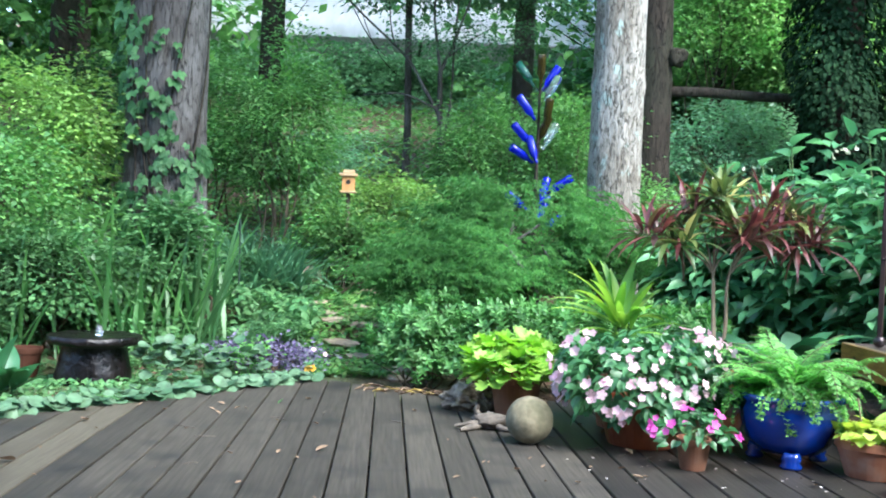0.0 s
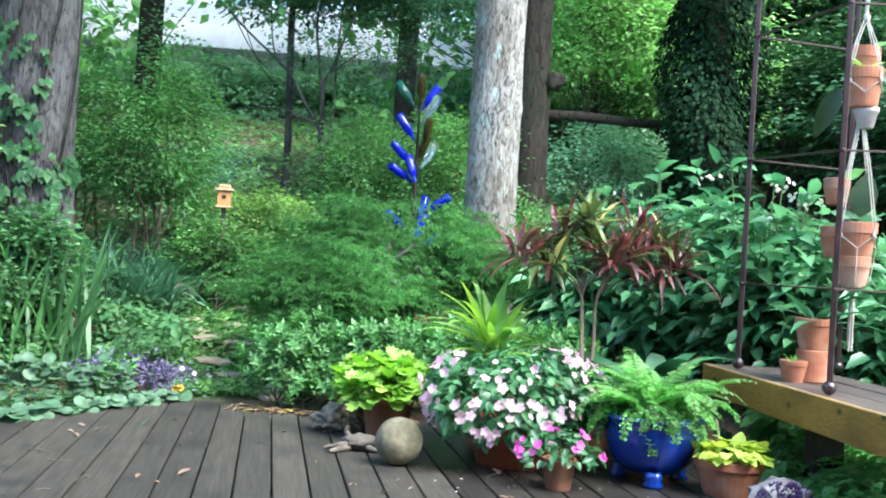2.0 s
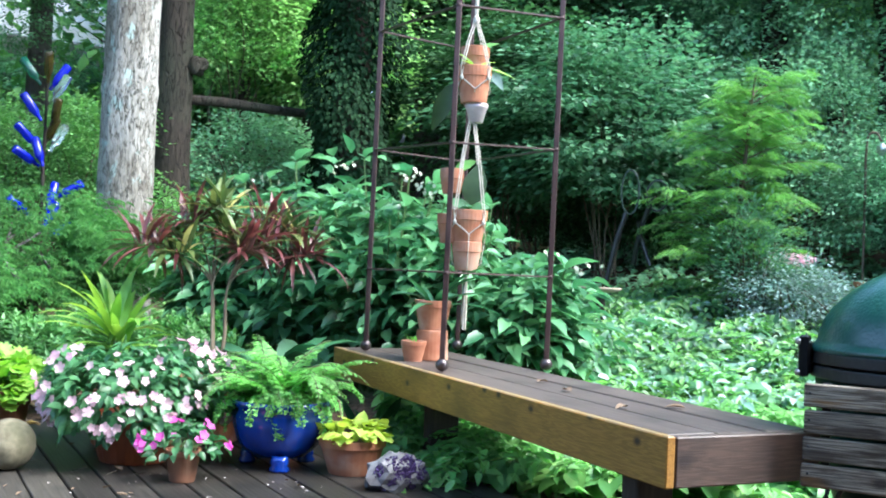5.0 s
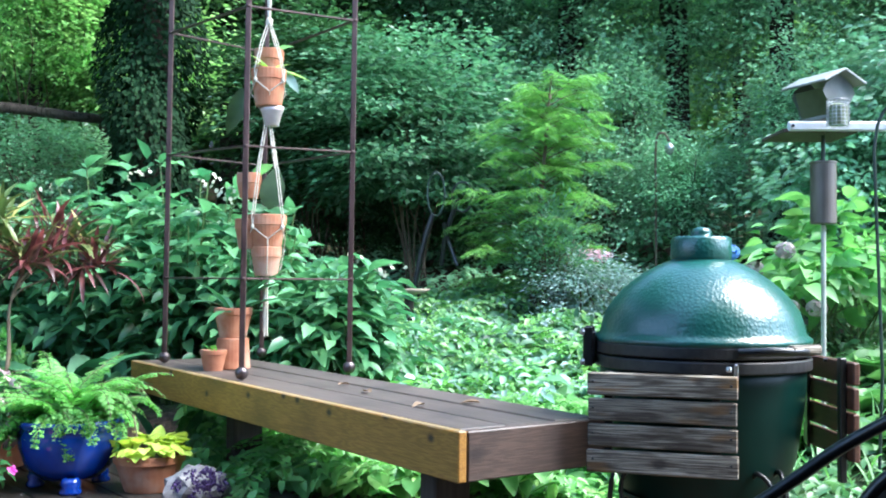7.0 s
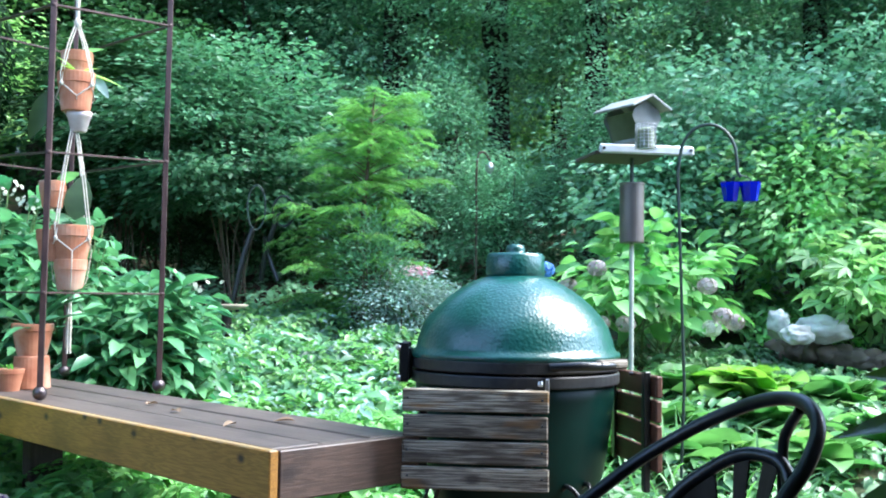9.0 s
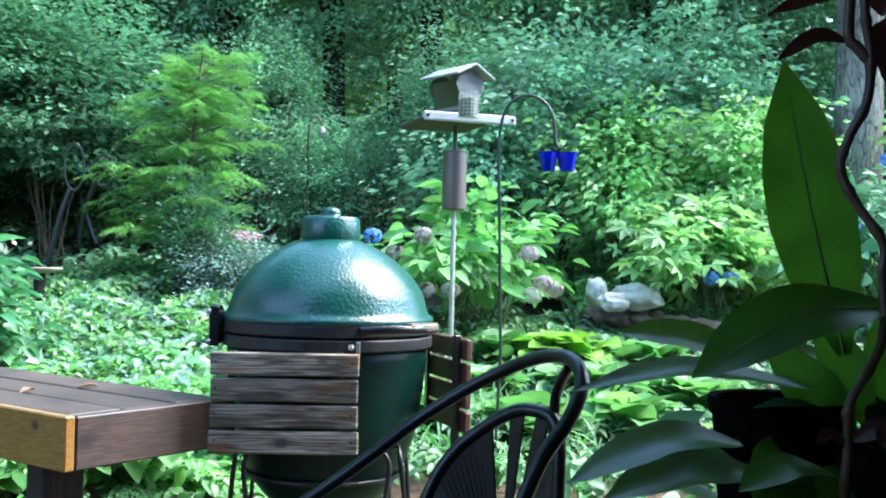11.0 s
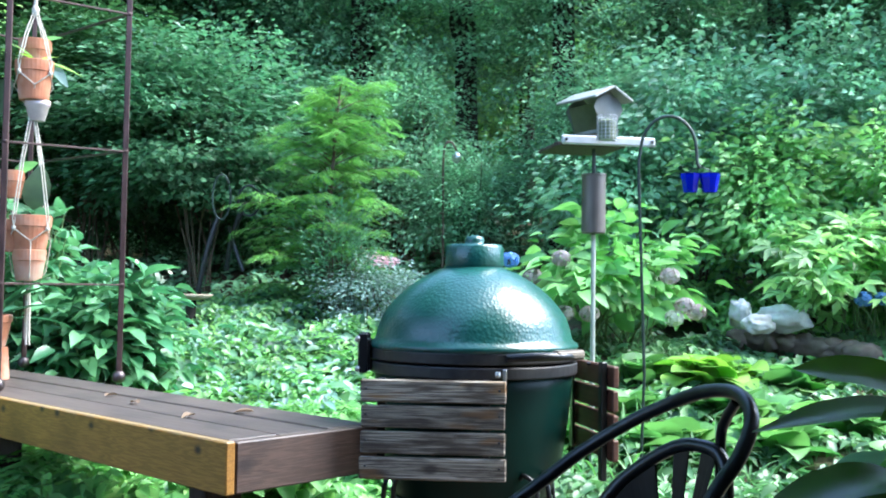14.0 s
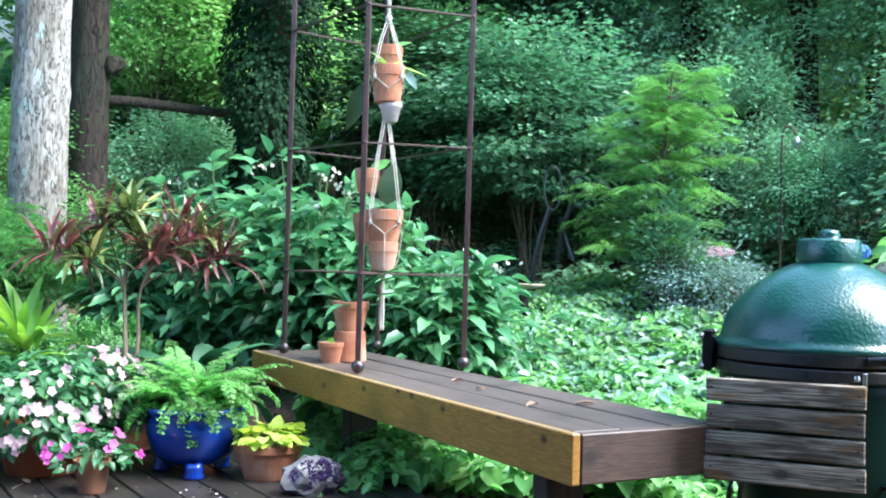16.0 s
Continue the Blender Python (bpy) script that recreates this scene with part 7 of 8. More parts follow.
LEAVES = [
    (((1.472, 0.072, 0.773), (1.417, 0.094, 0.912), (1.371, 0.113, 1.061)), 0.084, TO_CAM, 'oval'),
    (((1.361, 0.010, 0.828), (1.287, 0.078, 0.817), (1.225, 0.150, 0.763)), 0.078, (-0.75, 0.1, 0.6), 'oval'),
    (((1.378, 0.083, 0.746), (1.308, 0.184, 0.761), (1.232, 0.266, 0.741)), 0.06, (-0.3, 0, 0.95), 'lance'),
    (((1.452, 0.158, 0.764), (1.431, 0.226, 0.784), (1.405, 0.295, 0.788)), 0.062, (-0.45, 0, 0.9), 'oval'),
    (((1.324, 0.134, 0.694), (1.275, 0.188, 0.698), (1.204, 0.256, 0.661)), 0.066, (-0.35, 0, 0.93), 'oval'),
    (((1.312, 0.104, 0.668), (1.272, 0.166, 0.673), (1.217, 0.226, 0.649)), 0.07, (-0.35, 0, 0.93), 'oval'),
    (((1.314, 0.049, 0.678), (1.276, 0.080, 0.686), (1.237, 0.111, 0.668)), 0.05, (-0.35, 0, 0.93), 'oval'),
    (((1.455, 0.057, 0.694), (1.447, 0.098, 0.738), (1.435, 0.145, 0.788)), 0.055, TO_CAM, 'lance'),
    (((1.477, 0.047, 0.698), (1.472, 0.072, 0.761), (1.466, 0.102, 0.801)), 0.05, TO_CAM, 'lance'),
    (((1.522, 0.015, 0.659), (1.521, 0.022, 0.742), (1.519, 0.034, 0.832)), 0.085, TO_CAM, 'oval'),
    (((1.505, -0.011, 0.665), (1.506, -0.014, 0.751), (1.505, -0.007, 0.833)), 0.075, TO_CAM, 'oval'),
    (((1.383, -0.004, 0.819), (1.365, -0.017, 0.897), (1.348, -0.042, 0.977)), 0.085, (-0.7, 0.5, 0.5), 'oval'),
    (((1.300, -0.070, 0.790), (1.282, -0.050, 0.835), (1.270, -0.030, 0.880)), 0.1, TO_CAM, 'oval'),
    (((1.449, 0.087, 0.681), (1.393, 0.108, 0.659), (1.337, 0.126, 0.640)), 0.08, TO_CAM, 'oval'),
    (((1.409, 0.031, 0.675), (1.377, 0.036, 0.648), (1.354, 0.052, 0.614)), 0.09, TO_CAM, 'oval'),
    (((1.489, 0.090, 0.771), (1.479, 0.135, 0.769), (1.484, 0.192, 0.757)), 0.05, (-0.4, 0, 0.9), 'lance'),
]
for (base, mid, tip), wd, face, prof in LEAVES:
    # the widest leaf gets the near-black deep-shade colour instead of its own green
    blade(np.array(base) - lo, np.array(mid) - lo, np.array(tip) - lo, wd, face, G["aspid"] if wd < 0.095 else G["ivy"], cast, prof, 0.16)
blade(np.array((1.352, 0.240, 0.689)) - lo, np.array((1.362, 0.213, 0.701)) - lo, np.array((1.372, 0.184, 0.715)) - lo, 0.024, TO_CAM, G["bright"], cast, "lance")
strap_leaves(cast, 7, 0.20, 0.06, (0, 0, 0.10), G["aspid"], (40, 85), (30, 60), "broad", 0.15, 0.03, name="lower_leaves")

# extra near-black pot and leaves, added to darken this corner
spare = thing("plant_pot", "black nursery pot added to darken the corner of the plant stand", "pot", (1.425, -0.005, TOPZ), 0, "nursery pots")
part("body", pot_bm(0.075, 0.20, 0.02, 0.75), M["nursery"], spare)
part("soil", lathe([(0.0, 0.18), (0.068, 0.175)], 16, close=False), M["soil"], spare)
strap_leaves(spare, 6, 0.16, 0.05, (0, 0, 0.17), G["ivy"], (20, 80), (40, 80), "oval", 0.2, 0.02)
orch = thing("potted_orchid", "dark cane orchid with brownish leaves in a terracotta pot", "potted plant", (1.262, -0.074, TOPZ))
lo = np.array((1.262, -0.074, TOPZ))
part("pot", pot_bm(0.062, 0.225, 0.02, 0.8), M["terracotta"], orch)
part("soil", lathe([(0.0, 0.205), (0.055, 0.20)], 16, close=False), M["soil"], orch)
cane = [(1.285, -0.03, 0.60), (1.31, 0.01, 0.60), (1.336, 0.042, 0.63), (1.336, 0.042, 0.701), (1.336, 0.041, 0.74), (1.339, 0.024, 0.775), (1.34, 0.014, 0.806), (1.34, 0.016, 0.855), (1.34, 0.016, 0.885), (1.337, 0.037, 0.918), (1.334, 0.052, 0.95), (1.335, 0.046, 0.978), (1.338, 0.031, 1.012), (1.338, 0.028, 1.051), (1.337, 0.033, 1.086), (1.337, 0.034, 1.114), (1.337, 0.036, 1.2)]
pts = spline([np.array(p) - lo for p in cane], 10)
part("cane", tubes("cane", [(pts, 0.0044 + 0.0013 * np.clip(np.sin(np.arange(len(pts)) * 0.55), -0.3, 1) ** 3, 9)], M["orchid_stem"]), None, orch, "knobbly brown cane")
part("cane", tubes("cane", [(spline([np.array(p) - lo for p in ((1.338, 0.03, 1.049), (1.336, 0.04, 1.062), (1.335, 0.047, 1.073), (1.335, 0.046, 1.115), (1.335, 0.044, 1.2))], 6), 0.0052, 8)], M["orchid_stem"]), None, orch, "knobbly brown cane")
for (base, mid, tip), wd in (
   (((1.335, 0.047, 1.113), (1.319, 0.075, 1.106), (1.300, 0.110, 1.092)), 0.017),
   (((1.335, 0.047, 1.067), (1.319, 0.072, 1.071), (1.301, 0.103, 1.048)), 0.017),
   (((1.338, 0.026, 1.081), (1.341, 0.011, 1.061), (1.332, 0.005, 1.014)), 0.036),
   (((1.336, -0.027, 1.025), (1.333, -0.007, 1.015), (1.321, 0.011, 0.990)), 0.026),
   (((1.340, 0.016, 1.126), (1.340, 0.017, 1.105), (1.339, 0.020, 1.088)), 0.03),
   (((1.349, 0.025, 1.083), (1.352, 0.001, 1.075), (1.344, -0.013, 1.027)), 0.034),
   (((1.336, 0.041, 0.699), (1.323, 0.055, 0.713), (1.311, 0.064, 0.703)), 0.012),
   (((1.360, 0.018, 0.700), (1.363, -0.000, 0.734), (1.365, -0.017, 0.767)), 0.026),
   (((1.336, 0.038, 0.706), (1.340, 0.019, 0.718), (1.342, 0.005, 0.708)), 0.02),
):
    blade(np.array(base) - lo, np.array(mid) - lo, np.array(tip) - lo, wd, (-0.85, -0.2, 0.35), G["red_brown"], orch, "oval")
hp = thing("hanging_pot", "terracotta pot hung on wire under the added ceiling", "pot", (1.226, -0.092, 0.978))
part("body", lathe([(0.044, 0.0), (0.046, 0.004), (0.075, 0.13), (0.083, 0.132), (0.085, 0.17), (0.077, 0.17), (0.066, 0.13), (0.038, 0.02)], 28), M["shaded_clay"], hp)
part("saucer", lathe([(0.02, -0.036), (0.040, -0.030), (0.050, -0.012), (0.053, 0.004), (0.049, 0.004), (0.03, -0.006)], 24), M["nursery"], hp, "dark saucer", True)
for a in (0.3, 2.4, 4.5):
    part("wire", tubes("wire", [([(0.080 * math.cos(a), 0.080 * math.sin(a), 0.15), (0.03 * math.cos(a), 0.03 * math.sin(a), 0.8), (0, 0, 1.525)], 0.0015, 5)], M["black_metal"]), None, hp)

# ---- the garden on the fountain's side ----
x, y = -1.69, 6.05
ft = thing("stone_fountain", "wet black stone pedestal fountain bubbling over a round top", "fountain", (x, y, gz(x, y)))
part("pedestal", lathe([(0.222, -0.02), (0.218, 0.04), (0.205, 0.10), (0.190, 0.17), (0.182, 0.215), (0.188, 0.235)], 40), M["dark_stone"], ft, smooth=True)
bm = lathe([(0.18, 0.222), (0.245, 0.226), (0.262, 0.234), (0.268, 0.250), (0.266, 0.274), (0.255, 0.280), (0.20, 0.276), (0.10, 0.274), (0.0, 0.273)], 72)
for v in bm.verts:
    v.co += Vector((v.co.x, v.co.y, 0)) * 0.045 * noise.noise(v.co * 22) + Vector((0, 0, 0.006 * noise.noise(v.co * 11)))
part("basin", bm, M["dark_stone"], ft, smooth=True)
part("water_jet", lumpy((0.016, 0.016, 0.034), 21, 0.9, 6.0, 4), M["water"], ft, "bubbling clear water", True).location = (0.03, -0.02, 0.296)


def edge_y(x):
    """Far edge of the deck."""
    pts = ((-5.0, 0.55), (-1.75, 4.47), (-0.38, 6.13), (0.10, 5.78), (0.80, 5.62), (2.20, 5.10), (2.55, 4.45))
    for (x0, y0), (x1, y1) in zip(pts, pts[1:]):
        if x <= x1:
            return y0 + (y1 - y0) * (x - x0) / (x1 - x0)
    return 4.45


def near_edge(n, x0, x1, out_lo, out_hi):
    xs = x0 + (x1 - x0) * rng.random(n)
    off = out_lo + (out_hi - out_lo) * rng.random(n)
    return np.stack([xs - 0.75 * off, np.array([edge_y(v) for v in xs]) + 0.65 * off, np.zeros(n)], 1)


P = near_edge(400, -2.5, -0.42, -0.06, 0.05)
P[:, 2] = 0.005 + 0.055 * rng.random(len(P)) ** 2 + 0.12 * np.clip((P[:, 1] - np.array([edge_y(v) for v in P[:, 0]])), 0, 0.3)
n = len(P)
ob = part("edging_plants", scatter("edging_plants", scallop(9, 0.05, 0.06), P, rng.normal(size=(n, 3)) * (1, 1, 0.12), np.array((0.05, -0.35, 0.9)) + 0.40 * unit(n), 0.045 + 0.045 * rng.random(n), G["pale"]), None, None)
tagged(ob, "mat of round grey-green leaves creeping along the deck edge", "groundcover", kind="stuff")
for px, py, n in ((-1.10, 6.0, 40), (-0.86, 6.12, 44), (-1.28, 6.02, 34)):
    ob = thing("begonia_clump", "clump of round silvery green leaves beside the fountain", "plant", (px, py, gz(px, py)), 0, "silvery clumps")
    d = unit(n * 3)
    d = d[d[:, 2] > 0][:n]
    P = d * np.array((0.15, 0.12, 0.19)) + np.array((0, 0, 0.06))
    part("foliage", scatter("foliage", scallop(9, 0.05, 0.08), P, d * np.array((1, 1, 0.2)) + 0.3 * rng.normal(size=d.shape), d * 0.6 + np.array((0, -0.3, 0.7)), 0.055 + 0.025 * rng.random(len(d)), G["pale"]), None, ob)
for px, py, n, s, k, lab in ((-0.72, 6.5, 130, 0.19, "purple", "low purple-leaved plant beside the path"), (-0.50, 6.42, 120, 0.16, "purple", "low purple-leaved plant beside the path"), (-0.95, 6.5, 110, 0.17, "purple", "low purple-leaved plant beside the path"), (-0.80, 6.28, 60, 0.09, "fern", "low feathery bright green clump at the deck edge")):
    ob = thing("low_plant", lab, "plant", (px, py, gz(px, py)), 0, "low path plants")
    leaf_crown("foliage", G[k], KITE_W, (0, 0, 0.13), (s * 1.2, s, 0.13), n // 3, 12, 0.04, 0.032, ob, droop=-0.2)
ob = thing("viola_pot", "tiny orange and white violas at the corner of the deck", "flowers", (-0.42, 6.17, gz(-0.42, 6.17) + 0.03))
leaf_crown("foliage", G["mid"], KITE_W, (0, 0, 0.06), (0.06, 0.06, 0.06), 10, 10, 0.02, 0.03, ob)
for i, (fx, fy, fz_, k) in enumerate(((0.0, -0.05, 0.09, "orange"), (-0.03, -0.05, 0.085, "orange"), (0.0, -0.02, 0.2, "white"), (0.07, 0.0, 0.17, "white"))):
    f = part("flower", mesh_of("flower", rosette()[0] * (0.022 if k == "orange" else 0.015), rosette()[1], F[k]), None, ob)
    f.matrix_basis = pose(fx, fy, fz_, 65, 0, 10 * i)
ob = thing("broad_leaf_plant", "blue-green broad upright leaves at the deck edge", "plant", (-2.0, 5.42, gz(-2.0, 5.42)))
strap_leaves(ob, 16, 0.34, 0.10, (0, 0, 0), G["glossy"], (10, 55), (15, 45), "broad", 0.2, 0.04)
ob = thing("plant_pot", "terracotta pot half hidden behind broad leaves", "pot", (-2.12, 6.15, gz(-2.12, 6.15)), 0, "terracotta pots")
part("body", pot_bm(0.10, 0.18, 0.035), M["shaded_clay"], ob)
ob = thing("glass_pebble", "small cobalt glass ornament in the edging leaves", "ornament", (-1.80, 4.72, 0.02))
part("pebble", lumpy((0.04, 0.03, 0.028), 2, 0.1, 1, 3), M["blue_glass"], ob, smooth=True).location = (0, 0, 0.045)

# sword leaves
def swords(label, az0, az1, r0, r1, n, L, W_, mat, name="iris_bed", th=(2, 22), bend=(5, 40), group=""):
    az, r = np.radians(az0 + (az1 - az0) * rng.random(n)), r0 + (r1 - r0) * rng.random(n)
    X, Y = 0.3 + r * np.sin(az), r * np.cos(az)
    P = np.stack([X, Y, [gz(a, b) - 0.02 for a, b in zip(X, Y)]], 1)
    ob = part(name, arch_mesh(name, mat, P=P, az=rng.random(n) * 360, L=L * (0.6 + 0.5 * rng.random(n)), W=W_ * (0.8 + 0.4 * rng.random(n)), th=th[0] + (th[1] - th[0]) * rng.random(n), bend=bend[0] + (bend[1] - bend[0]) * rng.random(n), profile="lance", fold=0.2, twist=rng.normal(size=n) * 20), None, None)
    return tagged(ob, label, "plants", group, "stuff")


def blade_clump(name, label, az, r, n, L, W_, mat, th, bend, spread, group):
    x, y = polar(az, r)
    ob = thing(name, label, "plant", (x, y, gz(x, y) - 0.02), 0, group)
    return strap_leaves(ob, n, L, W_, (0, 0, 0), mat, th, bend, "lance", 0.2, spread)


for k in range(17):
    blade_clump("iris", "clump of tall upright green sword leaves", -25 + 14.5 * k / 17 + rng.normal() * 0.4, 6.85 + 0.8 * rng.random(), 13, 0.88, 0.030, G["iris"] if k % 3 else G["under"], (2, 24), (5, 55), 0.10, "irises")
for k in range(12):
    blade_clump("daylily", "arching grassy daylily clump beside the path", -10.4 + 3.2 * rng.random(), 8.0 + 1.0 * rng.random(), 46, 0.62, 0.024, G["blue"], (5, 40), (45, 105), 0.05, "daylilies")
swords("grassy tufts among the hostas", 48, 70, 4.2, 5.6, 420, 0.32, 0.012, G["iris"], "grass_tufts", (5, 40), (40, 100))


def cover(name, label, az0, az1, r0, r1, n, hgt, leaf, mat, shape=KITE_W, cat="groundcover", up=1.0, lump=0.5):
    az, r = np.radians(az0 + (az1 - az0) * rng.random(n)), np.sqrt(r0 * r0 + (r1 * r1 - r0 * r0) * rng.random(n))
    X, Y = 0.3 + r * np.sin(az), r * np.cos(az)
    h = np.array([gz(a, b) + hgt * (1 - lump + lump * 1.6 * noise.noise((a * 2.2, b * 2.2, 3.0))) for a, b in zip(X, Y)])
    P = np.stack([X, Y, h + 0.35 * hgt * (rng.random(n) - 0.6)], 1)
    D = rng.normal(size=(n, 3)) * (1, 1, 0.3) - np.array((0.25, 0.25, 0.25))
    ob = part(name, scatter(name, shape, P, D, np.array((-0.15, -0.15, up)) + 0.4 * unit(n), leaf * (0.6 + 0.7 * rng.random(n)), mat), None, None)
    return tagged(ob, label, cat, kind="stuff")


cover("low_groundcover", "small shaded leaves covering the soil round the fountain", -27, -9, 5.2, 6.9, 5200, 0.05, 0.045, G["under"])
cover("fern_undergrowth", "soft green ferns and seedlings behind the fountain", -25, -7, 6.75, 7.8, 2700, 0.34, 0.10, G["under"], FEATHER)
cover("leafy_undergrowth", "mixed green undergrowth behind the fountain", -27, -6, 6.9, 8.6, 6500, 0.42, 0.075, G["under"])
cover("path_groundcover", "yellowish creeping groundcover along the path", -8, 0.5, 6.6, 9.2, 9000, 0.08, 0.05, G["hosta"])
cover("leafy_undergrowth", "low green undergrowth below the maple", -2, 16, 6.9, 9.4, 8000, 0.26, 0.065, G["lush"])
cover("bank_groundcover", "low green cover on the bank below the far house", -13, 9, 20.6, 22.8, 3000, 0.30, 0.14, G["mid"])
cover("bank_groundcover", "sparse low leaves over the bare soil of the clearing", -9, 9, 13, 20.6, 3600, 0.14, 0.13, G["lush"])
# cover in the sunlit leaf colour, added to brighten this bank
cover("leafy_bank", "bright leafy undergrowth behind the rocks and hydrangeas", 60, 88, 8.4, 9.7, 4200, 0.55, 0.11, G["sunny"], OV)
cover("slope_groundcover", "thin green cover on the woodland slope", -20, 26, 9.4, 13, 9000, 0.22, 0.09, G["lush"])
cover("slope_groundcover", "green cover on the wooded slope", 24, 92, 9.2, 14, 16000, 0.35, 0.10, G["bright"])
for k in range(16):
    az, r = -5.5 + 5.0 * rng.random(), 6.7 + 2.0 * k / 16
    px, py = polar(az, r)
    ob = thing("path_stone", "flat buff stone set in the garden path", "stone", (px, py, gz(px, py) + 0.01), rng.random() * 360, "path stones")
    part("stone", lumpy((0.13 + 0.06 * rng.random(), 0.10, 0.03), k, 0.25, 1.5, 2), M["path_stone"], ob)
px, py = polar(-6.55, 8.4)
ob = thing("boulder", "rounded buff stone beside the path", "stone", (px, py, gz(px, py) + 0.14))
part("stone", lumpy((0.13, 0.10, 0.09), 31, 0.3, 1.5, 3), M["path_stone"], ob, smooth=True)

# litter of needles and leaves along the far edge of the deck
n = 170
xs = -0.1 + 1.0 * rng.random(n)
P = np.stack([xs, np.array([edge_y(v) for v in xs]) - 0.02 - 0.16 * rng.random(n) ** 2, 0.004 + 0.01 * rng.random(n)], 1)
ob = part("needle_litter", scatter("needle_litter", kite(0.14), P, rng.normal(size=(n, 3)) * (1, 1, 0.05), np.array((0, 0, 1.0)) + 0.2 * unit(n), 0.05 + 0.05 * rng.random(n), M["debris"]), None, None)
tagged(ob, "brown needles and bits along the deck edge", "litter", kind="stuff")
for k in range(78):
    lx, ly = -1.6 + 3.3 * rng.random(), 3.0 + 2.5 * rng.random()
    if ly > edge_y(lx) - 0.1:
        continue
    size = 0.018 + 0.05 * rng.random() ** 2
    ob = thing("fallen_leaf", "dry curled brown leaf lying on the deck", "leaf", (lx, ly, 0.004), 360 * rng.random(), "dry leaves on the deck")
    part("blade", scatter("blade", ovate(0.25 + 0.35 * rng.random(), -0.2, 0.16), [(0, 0, 0)], [(1, 0, 0.05)], [(0, 0.15 * rng.normal(), 1)], [size], M["debris"]), None, ob)
for k in range(22):
    lx, ly, rz_ = -1.2 + 2.8 * rng.random(), 3.0 + 2.3 * rng.random(), 360 * rng.random()
    if ly > edge_y(lx) - 0.15:
        continue
    ob = thing("twig", "thin dry twig lying on the deck", "twig", (lx, ly, 0.004), rz_, "twigs on the deck")
    L = 0.05 + 0.07 * rng.random()
    part("stick", tubes("stick", [(spline([(0, 0, 0), (L * 0.5, 0.008 * rng.normal(), 0.003), (L, 0.012 * rng.normal(), 0.001)], 4), 0.0016, 5)], M["driftwood"]), None, ob)
n = 26
P = np.stack([0.7 + 1.1 * rng.random(n), 3.6 + 0.5 * rng.random(n), np.full(n, 0.005)], 1)
ob = part("fallen_petals", scatter("fallen_petals", kite(0.8), P, rng.normal(size=(n, 3)) * (1, 1, 0), np.array((0, 0, 1.0)) + 0.1 * unit(n), 0.008 + 0.012 * rng.random(n), M["petal_scraps"]), None, None)
tagged(ob, "pale fallen petals below the flower pots", "litter", kind="stuff")

px, py = -1.06, 7.32
ob = thing("plant_stake", "thin dark rod staking a plant among the irises", "stake", (px, py, gz(px, py)))
part("rod", tubes("rod", [([(0, 0, -0.1), (0.01, 0, 0.45), (0.0, 0, 0.95 - gz(px, py))], 0.007, 6)], M["pole_dark"]), None, ob)

# birdhouse on its post
px, py = -0.36, 8.72
bh = thing("birdhouse", "small orange pine birdhouse on a post", "birdhouse", (px, py, gz(px, py)))
b0 = 1.24 - gz(px, py)
part("post", tubes("post", [([(0, 0, -0.1), (0, 0, b0)], 0.02, 8)], M["twig"]), None, bh)
part("body", box(0.11, 0.10, 0.13, (0, 0, b0 + 0.065), 0.004), M["birdhouse"], bh)
part("roof", box(0.155, 0.15, 0.022, (0, 0, b0 + 0.145), 0.005), M["birdhouse_roof"], bh, "pale overhanging roof")
part("roof_cap", box(0.10, 0.09, 0.035, (0, 0, b0 + 0.173), 0.008), M["birdhouse_roof"], bh)
part("sill", box(0.14, 0.13, 0.016, (0, -0.01, b0 + 0.0), 0.004), M["birdhouse_roof"], bh)
# a near-black disc stands in for the shade inside the hole
part("entry_hole", lathe([(0.018, -0.003), (0.019, 0.003)], 16), M["hole"], bh).matrix_basis = pose(-0.0, -0.052, b0 + 0.085, 90)

# bottle tree
px, py = 1.205, 8.42
bt = thing("bottle_tree", "garden bottle tree of cobalt blue glass bottles on a metal post", "garden ornament", (px, py, gz(px, py)))
b0 = gz(px, py)
part("post", tubes("post", [([(0, 0, -0.2), (0.0, 0, 1.0), (0.0, 0, 2.20 - b0)], (0.016, 0.014, 0.010), 10)], M["bark_dark"]), None, bt)
BOT = [(0.05, 2.19, 58, "blue"), (0.055, 2.09, 62, "clear"), (-0.06, 1.93, 125, "blue"), (-0.07, 1.72, 135, "blue"), (0.06, 1.70, 62, "clear"), (0.0, 2.24, 92, "amber"), (-0.07, 2.22, 125, "green"), (0.06, 1.88, 85, "amber"), (-0.02, 1.58, 105, "blue"), (-0.06, 1.57, 150, "blue"), (0.05, 1.24, 75, "blue"), (-0.10, 1.17, 145, "blue"), (0.04, 1.10, 62, "blue"), (0.13, 1.32, 35, "blue"), (0.10, 1.02, 30, "blue"), (0.02, 1.75, 70, "amber")]
